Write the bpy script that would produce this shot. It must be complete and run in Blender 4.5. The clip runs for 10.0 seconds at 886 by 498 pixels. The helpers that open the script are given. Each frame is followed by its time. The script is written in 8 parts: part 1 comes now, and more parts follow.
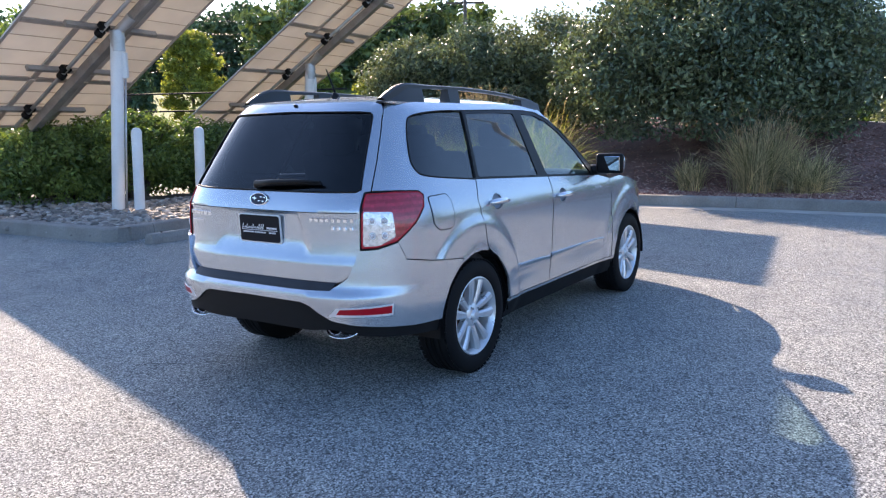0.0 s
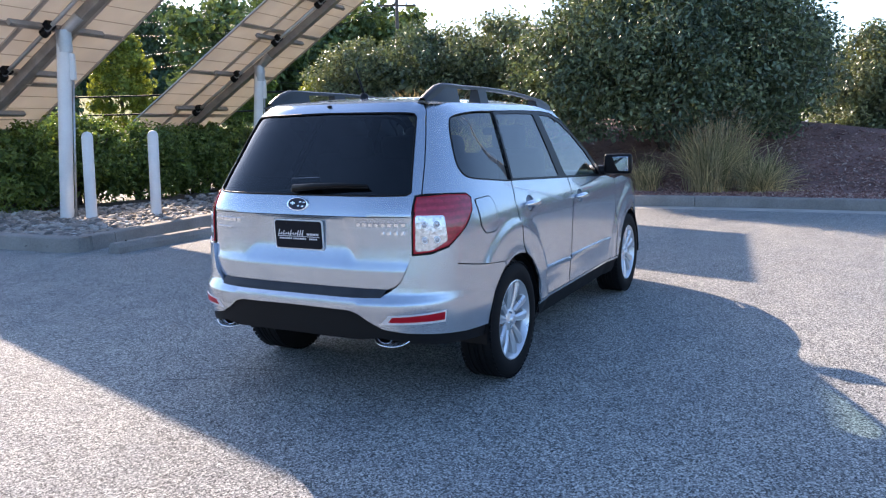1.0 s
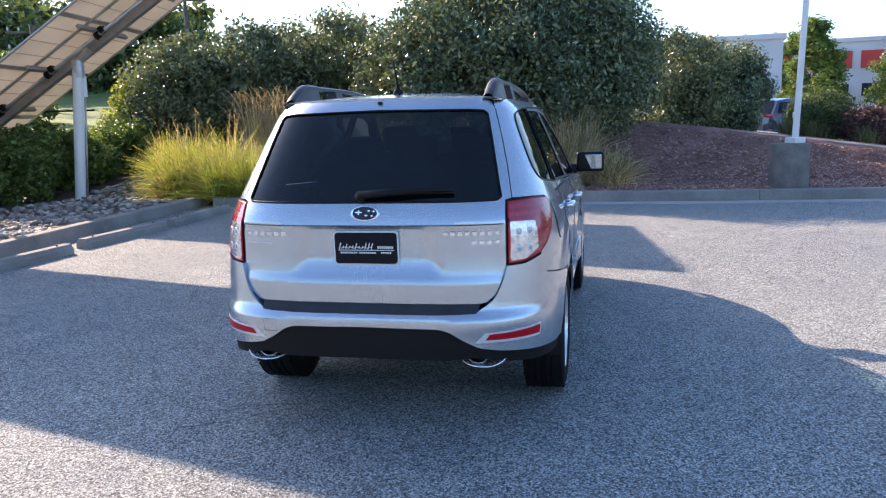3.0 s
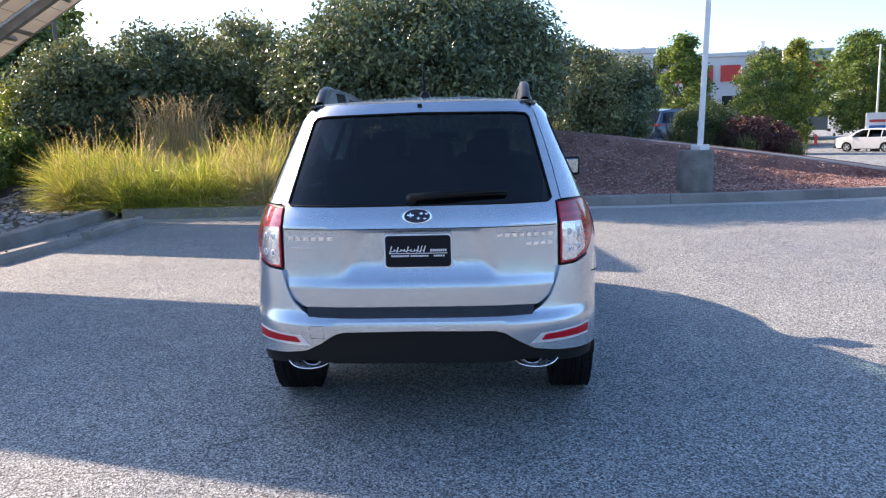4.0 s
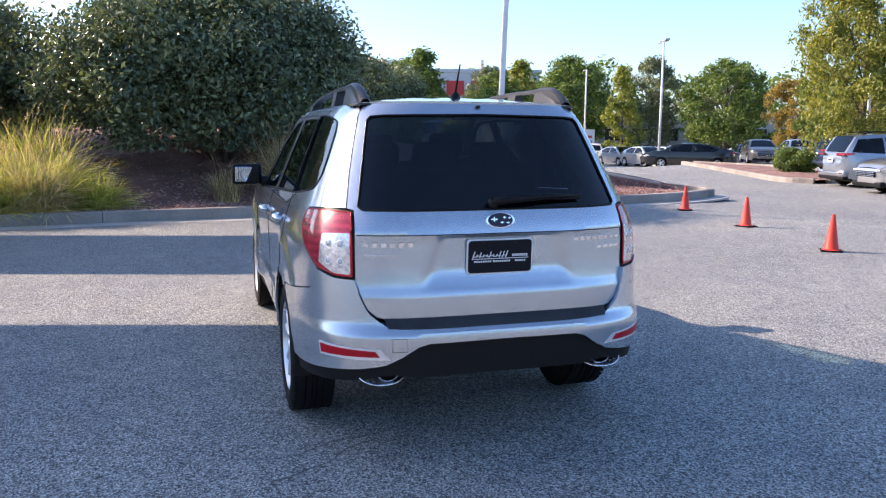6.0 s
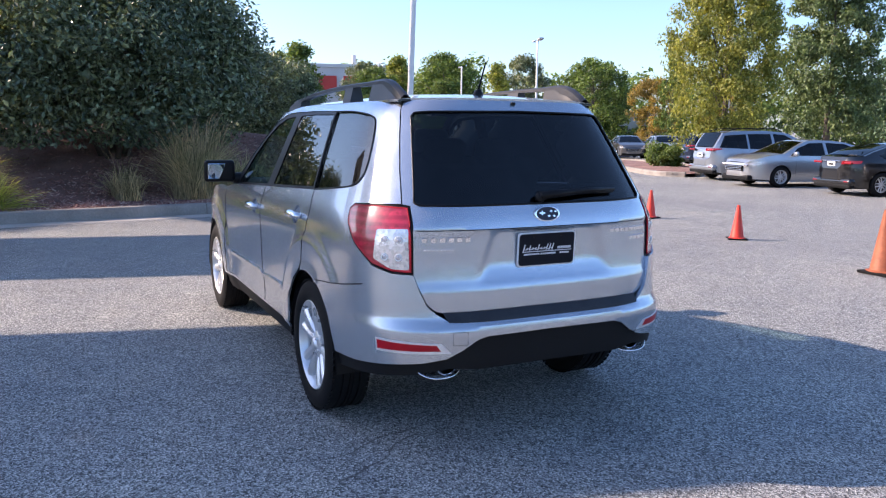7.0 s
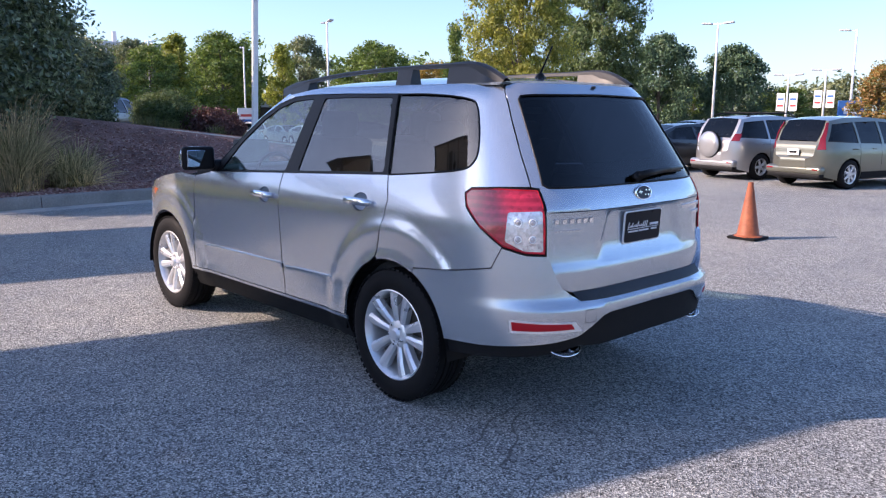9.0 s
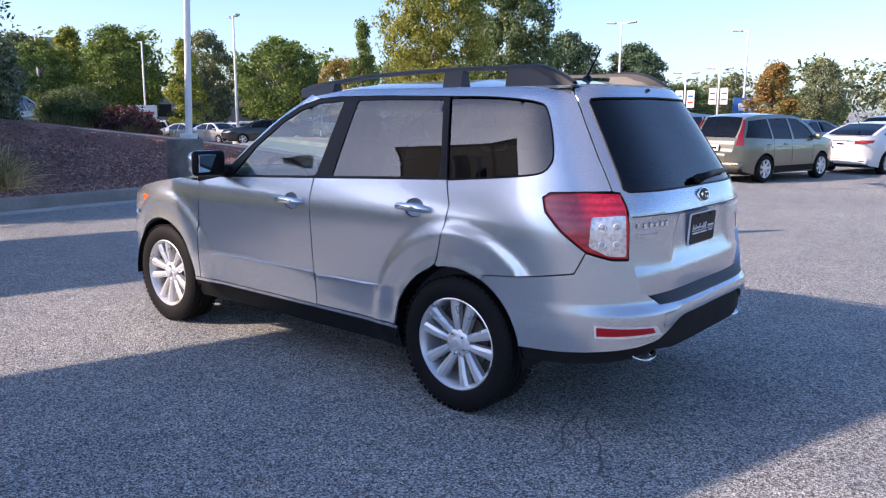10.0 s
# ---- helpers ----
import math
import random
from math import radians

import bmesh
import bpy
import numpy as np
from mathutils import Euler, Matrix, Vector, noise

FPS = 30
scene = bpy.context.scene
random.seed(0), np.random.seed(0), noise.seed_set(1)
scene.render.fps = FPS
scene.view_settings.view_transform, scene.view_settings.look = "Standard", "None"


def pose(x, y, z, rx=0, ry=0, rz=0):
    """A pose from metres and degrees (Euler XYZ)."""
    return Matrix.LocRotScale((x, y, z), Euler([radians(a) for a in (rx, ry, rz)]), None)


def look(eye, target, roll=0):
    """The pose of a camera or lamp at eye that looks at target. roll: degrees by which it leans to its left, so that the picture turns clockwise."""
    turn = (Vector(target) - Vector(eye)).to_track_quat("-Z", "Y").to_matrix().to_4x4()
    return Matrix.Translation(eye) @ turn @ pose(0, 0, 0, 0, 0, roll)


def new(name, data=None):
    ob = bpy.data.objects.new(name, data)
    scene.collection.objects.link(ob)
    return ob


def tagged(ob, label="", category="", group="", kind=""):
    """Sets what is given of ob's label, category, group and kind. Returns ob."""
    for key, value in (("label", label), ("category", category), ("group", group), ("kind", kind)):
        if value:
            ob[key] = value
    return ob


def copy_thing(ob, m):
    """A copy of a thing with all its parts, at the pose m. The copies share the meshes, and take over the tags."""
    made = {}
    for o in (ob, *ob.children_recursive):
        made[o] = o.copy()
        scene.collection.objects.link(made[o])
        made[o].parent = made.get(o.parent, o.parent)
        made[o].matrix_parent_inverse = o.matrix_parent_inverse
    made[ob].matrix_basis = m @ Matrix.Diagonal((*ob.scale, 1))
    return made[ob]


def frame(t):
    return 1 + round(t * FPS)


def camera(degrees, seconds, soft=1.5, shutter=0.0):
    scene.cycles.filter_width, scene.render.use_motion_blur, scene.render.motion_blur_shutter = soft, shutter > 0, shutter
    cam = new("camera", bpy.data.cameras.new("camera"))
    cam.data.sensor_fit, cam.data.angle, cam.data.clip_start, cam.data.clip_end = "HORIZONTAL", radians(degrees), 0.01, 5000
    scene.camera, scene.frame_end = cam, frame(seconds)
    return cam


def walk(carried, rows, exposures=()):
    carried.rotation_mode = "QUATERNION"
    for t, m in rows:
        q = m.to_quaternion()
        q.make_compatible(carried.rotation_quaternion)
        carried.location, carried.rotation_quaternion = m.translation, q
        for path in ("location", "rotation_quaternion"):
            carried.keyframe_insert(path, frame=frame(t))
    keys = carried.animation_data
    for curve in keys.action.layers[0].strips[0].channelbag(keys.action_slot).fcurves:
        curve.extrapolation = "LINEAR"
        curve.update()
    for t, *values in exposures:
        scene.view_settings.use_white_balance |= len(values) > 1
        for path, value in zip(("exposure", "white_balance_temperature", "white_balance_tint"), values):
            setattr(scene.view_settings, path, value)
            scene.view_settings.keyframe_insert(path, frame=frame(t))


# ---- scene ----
cam = camera(59.1, 10.0, 1.2)
PATH = [
    (0, (0.063, 0.104, 1.473), (-0.002, 2.078, 1.157), -0.9),
    (0.5, (-0.229, 0.205, 1.469), (-0.217, 2.179, 1.153), -1.0),
    (1, (-0.567, 0.217, 1.473), (-0.45, 2.189, 1.161), -1.2),
    (1.5, (-0.928, 0.268, 1.49), (-0.688, 2.228, 1.173), -1.3),
    (2, (-1.242, 0.474, 1.485), (-0.87, 2.413, 1.165), -1.4),
    (3.5, (-2.257, 0.986, 1.498), (-1.483, 2.803, 1.179), -1.6),
    (4, (-2.62, 1.15, 1.478), (-1.704, 2.901, 1.171), -1.5),
    (4.5, (-2.936, 1.354, 1.482), (-1.877, 3.024, 1.184), -1.1),
    (5, (-3.196, 1.672, 1.5), (-1.993, 3.243, 1.205), -0.5),
    (5.5, (-3.538, 1.926, 1.466), (-2.199, 3.382, 1.173), -0.1),
    (6, (-3.809, 2.203, 1.469), (-2.345, 3.533, 1.173), 0.3),
    (7.5, (-4.563, 3.144, 1.465), (-2.823, 4.079, 1.151), 0.4),
    (8, (-4.726, 3.506, 1.494), (-2.924, 4.309, 1.167), 0.4),
    (8.5, (-4.932, 3.877, 1.477), (-3.079, 4.55, 1.141), 0.4),
    (9, (-4.995, 4.223, 1.457), (-3.102, 4.769, 1.114), 0.4),
    (9.5, (-5.001, 4.581, 1.479), (-3.077, 5.004, 1.134), 0.4),
    (10, (-5.067, 5.011, 1.484), (-3.121, 5.316, 1.134), 0.3),
]
walk(cam, [(t, look(eye, target, roll)) for t, eye, target, roll in PATH], [(0, 2.49, 5800, 13), (4, 2.43, 5800, 13), (7.5, 2.17, 5700, 18), (10, 2.04, 5650, 20)])

# ---- world, sun ----
SUN_DIR = Vector((-0.354, 0.796, 0.491)).normalized()
world = bpy.data.worlds.new("sky")
scene.world = world
world.use_nodes = True
wn = world.node_tree
wn.nodes.clear()
sky = wn.nodes.new("ShaderNodeTexSky")
sky.sky_type = "NISHITA"
sky.sun_disc = False
sky.sun_elevation = radians(29.4)
sky.sun_rotation = radians(-24.0 % 360)
sky.air_density = 0.95
sky.dust_density = 1.1
sky.ozone_density = 2.3
wbg = wn.nodes.new("ShaderNodeBackground")
wbg.inputs["Strength"].default_value = 0.061
wout = wn.nodes.new("ShaderNodeOutputWorld")
wn.links.new(sky.outputs[0], wbg.inputs[0])
wn.links.new(wbg.outputs[0], wout.inputs[0])
sun_data = bpy.data.lights.new("sun", "SUN")
sun_data.energy = 2.2
sun_data.angle = radians(0.53)
sun_data.color = (1.0, 0.74, 0.5)
sun = new("sun", sun_data)
sun.matrix_world = look(SUN_DIR * 60, (0, 0, 0))

# ---- materials ----
def nodes_of(name):
    m = bpy.data.materials.new(name)
    m.use_nodes = True
    nt = m.node_tree
    return m, nt, nt.nodes["Principled BSDF"], nt.nodes["Material Output"]


def rgba(c, k=1.0):
    return (c[0] * k, c[1] * k, c[2] * k, 1)


def noise_node(nt, scale, detail=4.0, rough=0.55, coord="Object", vec=None):
    n = nt.nodes.new("ShaderNodeTexNoise")
    n.inputs["Scale"].default_value = scale
    n.inputs["Detail"].default_value = detail
    n.inputs["Roughness"].default_value = rough
    if vec is None:
        tc = nt.nodes.new("ShaderNodeTexCoord")
        vec = tc.outputs[coord]
    nt.links.new(vec, n.inputs["Vector"])
    return n


def ramp_node(nt, src, stops):
    r = nt.nodes.new("ShaderNodeValToRGB")
    els = r.color_ramp.elements
    while len(els) < len(stops):
        els.new(0.5)
    for e, (p, c) in zip(els, stops):
        e.position = p
        e.color = rgba(c) if len(c) == 3 else c
    nt.links.new(src, r.inputs[0])
    return r


def mix_node(nt, a, b, fac, mode="MIX"):
    m = nt.nodes.new("ShaderNodeMix")
    m.data_type = "RGBA"
    m.blend_type = mode
    for sock, v in ((m.inputs[6], a), (m.inputs[7], b), (m.inputs[0], fac)):
        if isinstance(v, (tuple, list)):
            sock.default_value = v if len(v) == 4 else (*v, 1)
        elif isinstance(v, (int, float)):
            sock.default_value = v
        else:
            nt.links.new(v, sock)
    return m.outputs[2]


def bump_on(nt, bsdf, height, strength=0.3, dist=0.01):
    b = nt.nodes.new("ShaderNodeBump")
    b.inputs["Strength"].default_value = strength
    b.inputs["Distance"].default_value = dist
    nt.links.new(height, b.inputs["Height"])
    nt.links.new(b.outputs[0], bsdf.inputs["Normal"])


def surface(name, col, rough=0.6, metal=0.0, var=0.18, coarse=1.5, fine=25.0, bump=0.2, dist=0.005, spec=0.5, coat=0.0, rvar=0.1, island=0.0):
    """A plain real surface: colour varied at two scales, uneven gloss, fine relief."""
    m, nt, b, _ = nodes_of(name)
    a = noise_node(nt, coarse, 5)
    f = noise_node(nt, fine, 6, 0.65)
    c1 = ramp_node(nt, a.outputs[0], [(0.25, [v * (1 - var) for v in col]), (0.75, [min(1, v * (1 + var)) for v in col])])
    c2 = ramp_node(nt, f.outputs[0], [(0.3, (1 - var * 0.8,) * 3), (0.7, (1, 1, 1))])
    out = mix_node(nt, c1.outputs[0], c2.outputs[0], 1.0, "MULTIPLY")
    if island:
        g = nt.nodes.new("ShaderNodeNewGeometry")
        c3 = ramp_node(nt, g.outputs["Random Per Island"], [(0, (1 - island,) * 3), (1, (1 + island * 0.3,) * 3)])
        out = mix_node(nt, out, c3.outputs[0], 1.0, "MULTIPLY")
    nt.links.new(out, b.inputs["Base Color"])
    rr = nt.nodes.new("ShaderNodeMapRange")
    rr.inputs["To Min"].default_value = max(0.02, rough - rvar)
    rr.inputs["To Max"].default_value = min(1, rough + rvar)
    nt.links.new(a.outputs[0], rr.inputs["Value"])
    nt.links.new(rr.outputs[0], b.inputs["Roughness"])
    b.inputs["Metallic"].default_value = metal
    b.inputs["Specular IOR Level"].default_value = spec
    b.inputs["Coat Weight"].default_value = coat
    b.inputs["Coat Roughness"].default_value = 0.04
    if bump:
        bump_on(nt, b, f.outputs[0], bump, dist)
    return m


def plain(name, col, rough=0.5, metal=0.0, spec=0.5, coat=0.0):
    m, nt, b, _ = nodes_of(name)
    n = noise_node(nt, 30.0, 3)
    c = ramp_node(nt, n.outputs[0], [(0.3, [v * 0.92 for v in col]), (0.7, [min(1, v * 1.05) for v in col])])
    nt.links.new(c.outputs[0], b.inputs["Base Color"])
    b.inputs["Roughness"].default_value = rough
    b.inputs["Metallic"].default_value = metal
    b.inputs["Specular IOR Level"].default_value = spec
    b.inputs["Coat Weight"].default_value = coat
    b.inputs["Coat Roughness"].default_value = 0.03
    return m


def glass(name, tint, ior=1.5, rough=0.0):
    """A thin pane: tinted see-through, with gloss by Fresnel."""
    m, nt, b, out = nodes_of(name)
    nt.nodes.remove(b)
    tr = nt.nodes.new("ShaderNodeBsdfTransparent")
    tr.inputs[0].default_value = rgba(tint)
    gl = nt.nodes.new("ShaderNodeBsdfGlossy")
    gl.inputs["Roughness"].default_value = rough
    fr = nt.nodes.new("ShaderNodeFresnel")
    fr.inputs[0].default_value = ior
    mx = nt.nodes.new("ShaderNodeMixShader")
    nt.links.new(fr.outputs[0], mx.inputs[0])
    nt.links.new(tr.outputs[0], mx.inputs[1])
    nt.links.new(gl.outputs[0], mx.inputs[2])
    nt.links.new(mx.outputs[0], out.inputs[0])
    return m


def paint(name, col, metal=0.75, rough=0.32, flake=0.12, coat=1.0):
    """Metallic car paint under a clear coat."""
    m, nt, b, _ = nodes_of(name)
    f = noise_node(nt, 900.0, 2)
    a = noise_node(nt, 2.0, 4)
    c1 = ramp_node(nt, f.outputs[0], [(0.3, [v * (1 - flake) for v in col]), (0.7, [min(1, v * (1 + flake)) for v in col])])
    c2 = ramp_node(nt, a.outputs[0], [(0.3, (0.93, 0.93, 0.94)), (0.7, (1, 1, 1))])
    nt.links.new(mix_node(nt, c1.outputs[0], c2.outputs[0], 1.0, "MULTIPLY"), b.inputs["Base Color"])
    b.inputs["Metallic"].default_value = metal
    b.inputs["Roughness"].default_value = rough
    b.inputs["Coat Weight"].default_value = coat
    b.inputs["Coat Roughness"].default_value = 0.02
    bump_on(nt, b, noise_node(nt, 6.0, 2).outputs[0], 0.02, 0.003)
    return m


def leafy(name, lo, hi, gloss=0.45, trans=0.35, fine=6.0):
    """Leaves: each its own shade, light passing through."""
    m, nt, b, out = nodes_of(name)
    g = nt.nodes.new("ShaderNodeNewGeometry")
    n = noise_node(nt, fine, 3)
    c = ramp_node(nt, g.outputs["Random Per Island"], [(0, [v * 1.15 for v in lo]), (0.85, [v * 1.35 for v in hi]), (1, [v * 1.7 for v in hi])])
    c2 = ramp_node(nt, n.outputs[0], [(0.3, (0.7, 0.72, 0.66)), (0.7, (1.1, 1.08, 1.0))])
    col = mix_node(nt, c.outputs[0], c2.outputs[0], 1.0, "MULTIPLY")
    patch = ramp_node(nt, noise_node(nt, 0.9, 3).outputs[0], [(0.35, (0.72, 0.78, 0.8)), (0.65, (1.22, 1.16, 1.02))])
    col = mix_node(nt, col, patch.outputs[0], 1.0, "MULTIPLY")
    nt.links.new(col, b.inputs["Base Color"])
    b.inputs["Roughness"].default_value = gloss
    tl = nt.nodes.new("ShaderNodeBsdfTranslucent")
    nt.links.new(mix_node(nt, col, (1.3, 1.25, 0.65, 1), 1.0, "MULTIPLY"), tl.inputs[0])
    mx = nt.nodes.new("ShaderNodeMixShader")
    mx.inputs[0].default_value = trans
    nt.links.new(b.outputs[0], mx.inputs[1])
    nt.links.new(tl.outputs[0], mx.inputs[2])
    nt.links.new(mx.outputs[0], out.inputs[0])
    return m


def asphalt_material():
    m, nt, b, _ = nodes_of("asphalt")
    tc = nt.nodes.new("ShaderNodeTexCoord")
    vec = tc.outputs["Object"]
    big = noise_node(nt, 0.22, 6, 0.6, vec=vec)
    mid = noise_node(nt, 2.6, 6, 0.65, vec=vec)
    stones = nt.nodes.new("ShaderNodeTexVoronoi")
    stones.inputs["Scale"].default_value = 140.0
    nt.links.new(vec, stones.inputs["Vector"])
    grit = noise_node(nt, 260.0, 3, 0.7, vec=vec)
    c_stone = ramp_node(nt, stones.outputs["Color"], [(0.15, (0.055, 0.058, 0.059)), (0.42, (0.195, 0.204, 0.205)), (0.7, (0.42, 0.435, 0.43)), (0.9, (0.68, 0.69, 0.67))])
    c_grit = ramp_node(nt, grit.outputs[0], [(0.3, (0.72, 0.72, 0.72)), (0.7, (1.25, 1.25, 1.24))])
    c_mid = ramp_node(nt, mid.outputs[0], [(0.3, (0.84, 0.85, 0.87)), (0.7, (1.12, 1.1, 1.06))])
    c_big = ramp_node(nt, big.outputs[0], [(0.3, (0.8, 0.81, 0.84)), (0.55, (1.0, 1.0, 0.99)), (0.75, (1.22, 1.18, 1.1))])
    # pale stone chips and dark pits, here and there
    fleck = nt.nodes.new("ShaderNodeTexVoronoi")
    fleck.inputs["Scale"].default_value = 75.0
    nt.links.new(vec, fleck.inputs["Vector"])
    pale = ramp_node(nt, fleck.outputs["Color"], [(0.8, (0, 0, 0)), (0.86, (0.75, 0.75, 0.75))])
    core = ramp_node(nt, fleck.outputs["Distance"], [(0.3, (1, 1, 1)), (0.45, (0, 0, 0))])
    o = mix_node(nt, c_stone.outputs[0], c_grit.outputs[0], 1.0, "MULTIPLY")
    o = mix_node(nt, o, (0.72, 0.72, 0.69), mix_node(nt, pale.outputs[0], core.outputs[0], 1.0, "MULTIPLY"))
    pit = ramp_node(nt, fleck.outputs["Color"], [(0.12, (0.5, 0.5, 0.5)), (0.2, (1, 1, 1))])
    o = mix_node(nt, o, pit.outputs[0], 1.0, "MULTIPLY")
    o = mix_node(nt, o, c_mid.outputs[0], 1.0, "MULTIPLY")
    o = mix_node(nt, o, c_big.outputs[0], 1.0, "MULTIPLY")
    # fine wandering cracks
    wob = noise_node(nt, 0.9, 3, 0.6, vec=vec)
    ad = nt.nodes.new("ShaderNodeVectorMath")
    ad.operation = "MULTIPLY_ADD"
    nt.links.new(wob.outputs["Color"], ad.inputs[0])
    ad.inputs[1].default_value = (0.6, 0.6, 0)
    nt.links.new(vec, ad.inputs[2])
    cr = nt.nodes.new("ShaderNodeTexVoronoi")
    cr.feature = "DISTANCE_TO_EDGE"
    cr.inputs["Scale"].default_value = 0.3
    nt.links.new(ad.outputs[0], cr.inputs["Vector"])
    keep = noise_node(nt, 0.5, 3, vec=vec)
    def widened(socket, k=100.0):
        mu = nt.nodes.new("ShaderNodeMath")
        mu.operation = "MULTIPLY"
        nt.links.new(socket, mu.inputs[0])
        mu.inputs[1].default_value = k
        return mu.outputs[0]
    line = ramp_node(nt, widened(cr.outputs["Distance"]), [(0.02, (0.8, 0.8, 0.8)), (0.09, (0, 0, 0))])
    part_of = ramp_node(nt, keep.outputs[0], [(0.46, (0, 0, 0)), (0.53, (1, 1, 1))])
    crack = mix_node(nt, line.outputs[0], part_of.outputs[0], 1.0, "MULTIPLY")
    o = mix_node(nt, o, (0.07, 0.07, 0.071), crack)
    # a finer broken net in worn patches
    net = nt.nodes.new("ShaderNodeTexVoronoi")
    net.feature = "DISTANCE_TO_EDGE"
    net.inputs["Scale"].default_value = 1.5
    wob2 = noise_node(nt, 2.5, 4, 0.6, vec=vec)
    ad2 = nt.nodes.new("ShaderNodeVectorMath")
    ad2.operation = "MULTIPLY_ADD"
    nt.links.new(wob2.outputs["Color"], ad2.inputs[0])
    ad2.inputs[1].default_value = (0.3, 0.3, 0)
    nt.links.new(vec, ad2.inputs[2])
    nt.links.new(ad2.outputs[0], net.inputs["Vector"])
    hair = ramp_node(nt, widened(net.outputs["Distance"]), [(0.1, (0.85, 0.85, 0.85)), (0.4, (0, 0, 0))])
    worn = noise_node(nt, 0.33, 4, 0.6, vec=vec)
    where = ramp_node(nt, worn.outputs[0], [(0.53, (0, 0, 0)), (0.6, (1, 1, 1))])
    o = mix_node(nt, o, (0.03, 0.03, 0.03), mix_node(nt, hair.outputs[0], where.outputs[0], 1.0, "MULTIPLY"))
    nt.links.new(o, b.inputs["Base Color"])
    b.inputs["Roughness"].default_value = 0.82
    b.inputs["Specular IOR Level"].default_value = 0.35
    bump_on(nt, b, stones.outputs["Distance"], 0.8, 0.008)
    return m


M_ASPHALT = asphalt_material()
M_CONCRETE = surface("concrete", (0.46, 0.44, 0.4), 0.85, var=0.25, coarse=2.2, fine=60, bump=0.35, dist=0.004)
M_CONCRETE_OLD = surface("weathered concrete", (0.31, 0.285, 0.255), 0.88, var=0.38, coarse=1.2, fine=45, bump=0.45, dist=0.006)
M_MULCH_BED = surface("mulch bed", (0.3, 0.18, 0.155), 0.95, var=0.45, coarse=1.4, fine=40, bump=0.9, dist=0.03)
M_SOIL = surface("soil", (0.09, 0.07, 0.05), 0.95, var=0.35, coarse=2, fine=30, bump=0.8, dist=0.02)
M_LAWN = surface("lawn", (0.16, 0.21, 0.045), 0.9, var=0.35, coarse=0.4, fine=30, bump=0.8, dist=0.03)
M_WHITE = surface("white painted steel", (0.78, 0.78, 0.77), 0.45, var=0.1, coarse=2, fine=40, bump=0.08)
M_GALV = surface("galvanised steel", (0.52, 0.53, 0.54), 0.45, 0.6, var=0.2, coarse=4, fine=60, bump=0.08)
def thin_sheet(name, col, body, through_amount):
    """A sheet that lets some light through."""
    m, nt, b, out = nodes_of(name)
    n = noise_node(nt, 1.3, 5)
    c = ramp_node(nt, n.outputs[0], [(0.3, [v * 0.86 for v in col]), (0.7, col)])
    nt.links.new(c.outputs[0], b.inputs["Base Color"])
    b.inputs["Roughness"].default_value = 0.5
    tl = nt.nodes.new("ShaderNodeBsdf" + body)
    nt.links.new(c.outputs[0], tl.inputs[0])
    mx = nt.nodes.new("ShaderNodeMixShader")
    mx.inputs[0].default_value = through_amount
    nt.links.new(b.outputs[0], mx.inputs[1])
    nt.links.new(tl.outputs[0], mx.inputs[2])
    nt.links.new(mx.outputs[0], out.inputs[0])
    return m


M_PANEL_BACK = thin_sheet("panel back sheet", (0.86, 0.84, 0.8), "Translucent", 0.5)
M_PANEL_FACE = glass("thin dark solar film", (0.74, 0.72, 0.68), 1.5)
M_BEAM = surface("brown grey steel beam", (0.36, 0.33, 0.3), 0.6, 0.3, var=0.25, coarse=4, fine=50)
M_DARK_STEEL = surface("dark steel", (0.14, 0.125, 0.11), 0.6, 0.4, var=0.25, coarse=4, fine=50)
M_BLACK = plain("black plastic", (0.007, 0.007, 0.008), 0.4, spec=0.18)
M_ORANGE = surface("orange cone plastic", (0.66, 0.045, 0.022), 0.5, var=0.12, coarse=6, fine=60, bump=0.1)
M_ORANGE_OLD = surface("faded orange plastic", (0.34, 0.1, 0.04), 0.6, var=0.3, coarse=9, fine=60, bump=0.15)
M_LEAF_DARK = leafy("dark glossy leaves", (0.044, 0.069, 0.046), (0.165, 0.208, 0.135), 0.34, 0.22)
M_LEAF_SUN = leafy("olive leaves", (0.065, 0.09, 0.055), (0.21, 0.235, 0.14), 0.34, 0.24)
M_LEAF_MID = leafy("mid green leaves", (0.0544, 0.0931, 0.0248), (0.155, 0.217, 0.0621), 0.5, 0.4)
M_LEAF_YELLOW = leafy("yellow green leaves", (0.12, 0.156, 0.0336), (0.264, 0.288, 0.066), 0.5, 0.45)
M_LEAF_AUTUMN = leafy("autumn leaves", (0.13, 0.115, 0.03), (0.3, 0.22, 0.075), 0.55, 0.45)
M_LEAF_RED = leafy("red brown leaves", (0.05, 0.02, 0.022), (0.11, 0.045, 0.045), 0.5, 0.12)
M_LEAF_BLUE = leafy("dark conifer needles", (0.0294, 0.063, 0.0378), (0.084, 0.136, 0.0735), 0.6, 0.15)
M_GRASS_BRIGHT = leafy("bright grass blades", (0.19, 0.23, 0.05), (0.46, 0.48, 0.15), 0.5, 0.5)
M_GRASS_DRY = leafy("dry grass blades", (0.34, 0.28, 0.2), (0.68, 0.58, 0.45), 0.65, 0.4)
M_GRASS_OLIVE = leafy("olive grass blades", (0.07, 0.085, 0.035), (0.2, 0.19, 0.1), 0.6, 0.35)
M_PLUME = leafy("grass plumes", (0.3, 0.21, 0.19), (0.6, 0.48, 0.4), 0.8, 0.5)
M_BARK = surface("bark", (0.13, 0.105, 0.085), 0.9, var=0.35, coarse=4, fine=40, bump=0.8, dist=0.02)
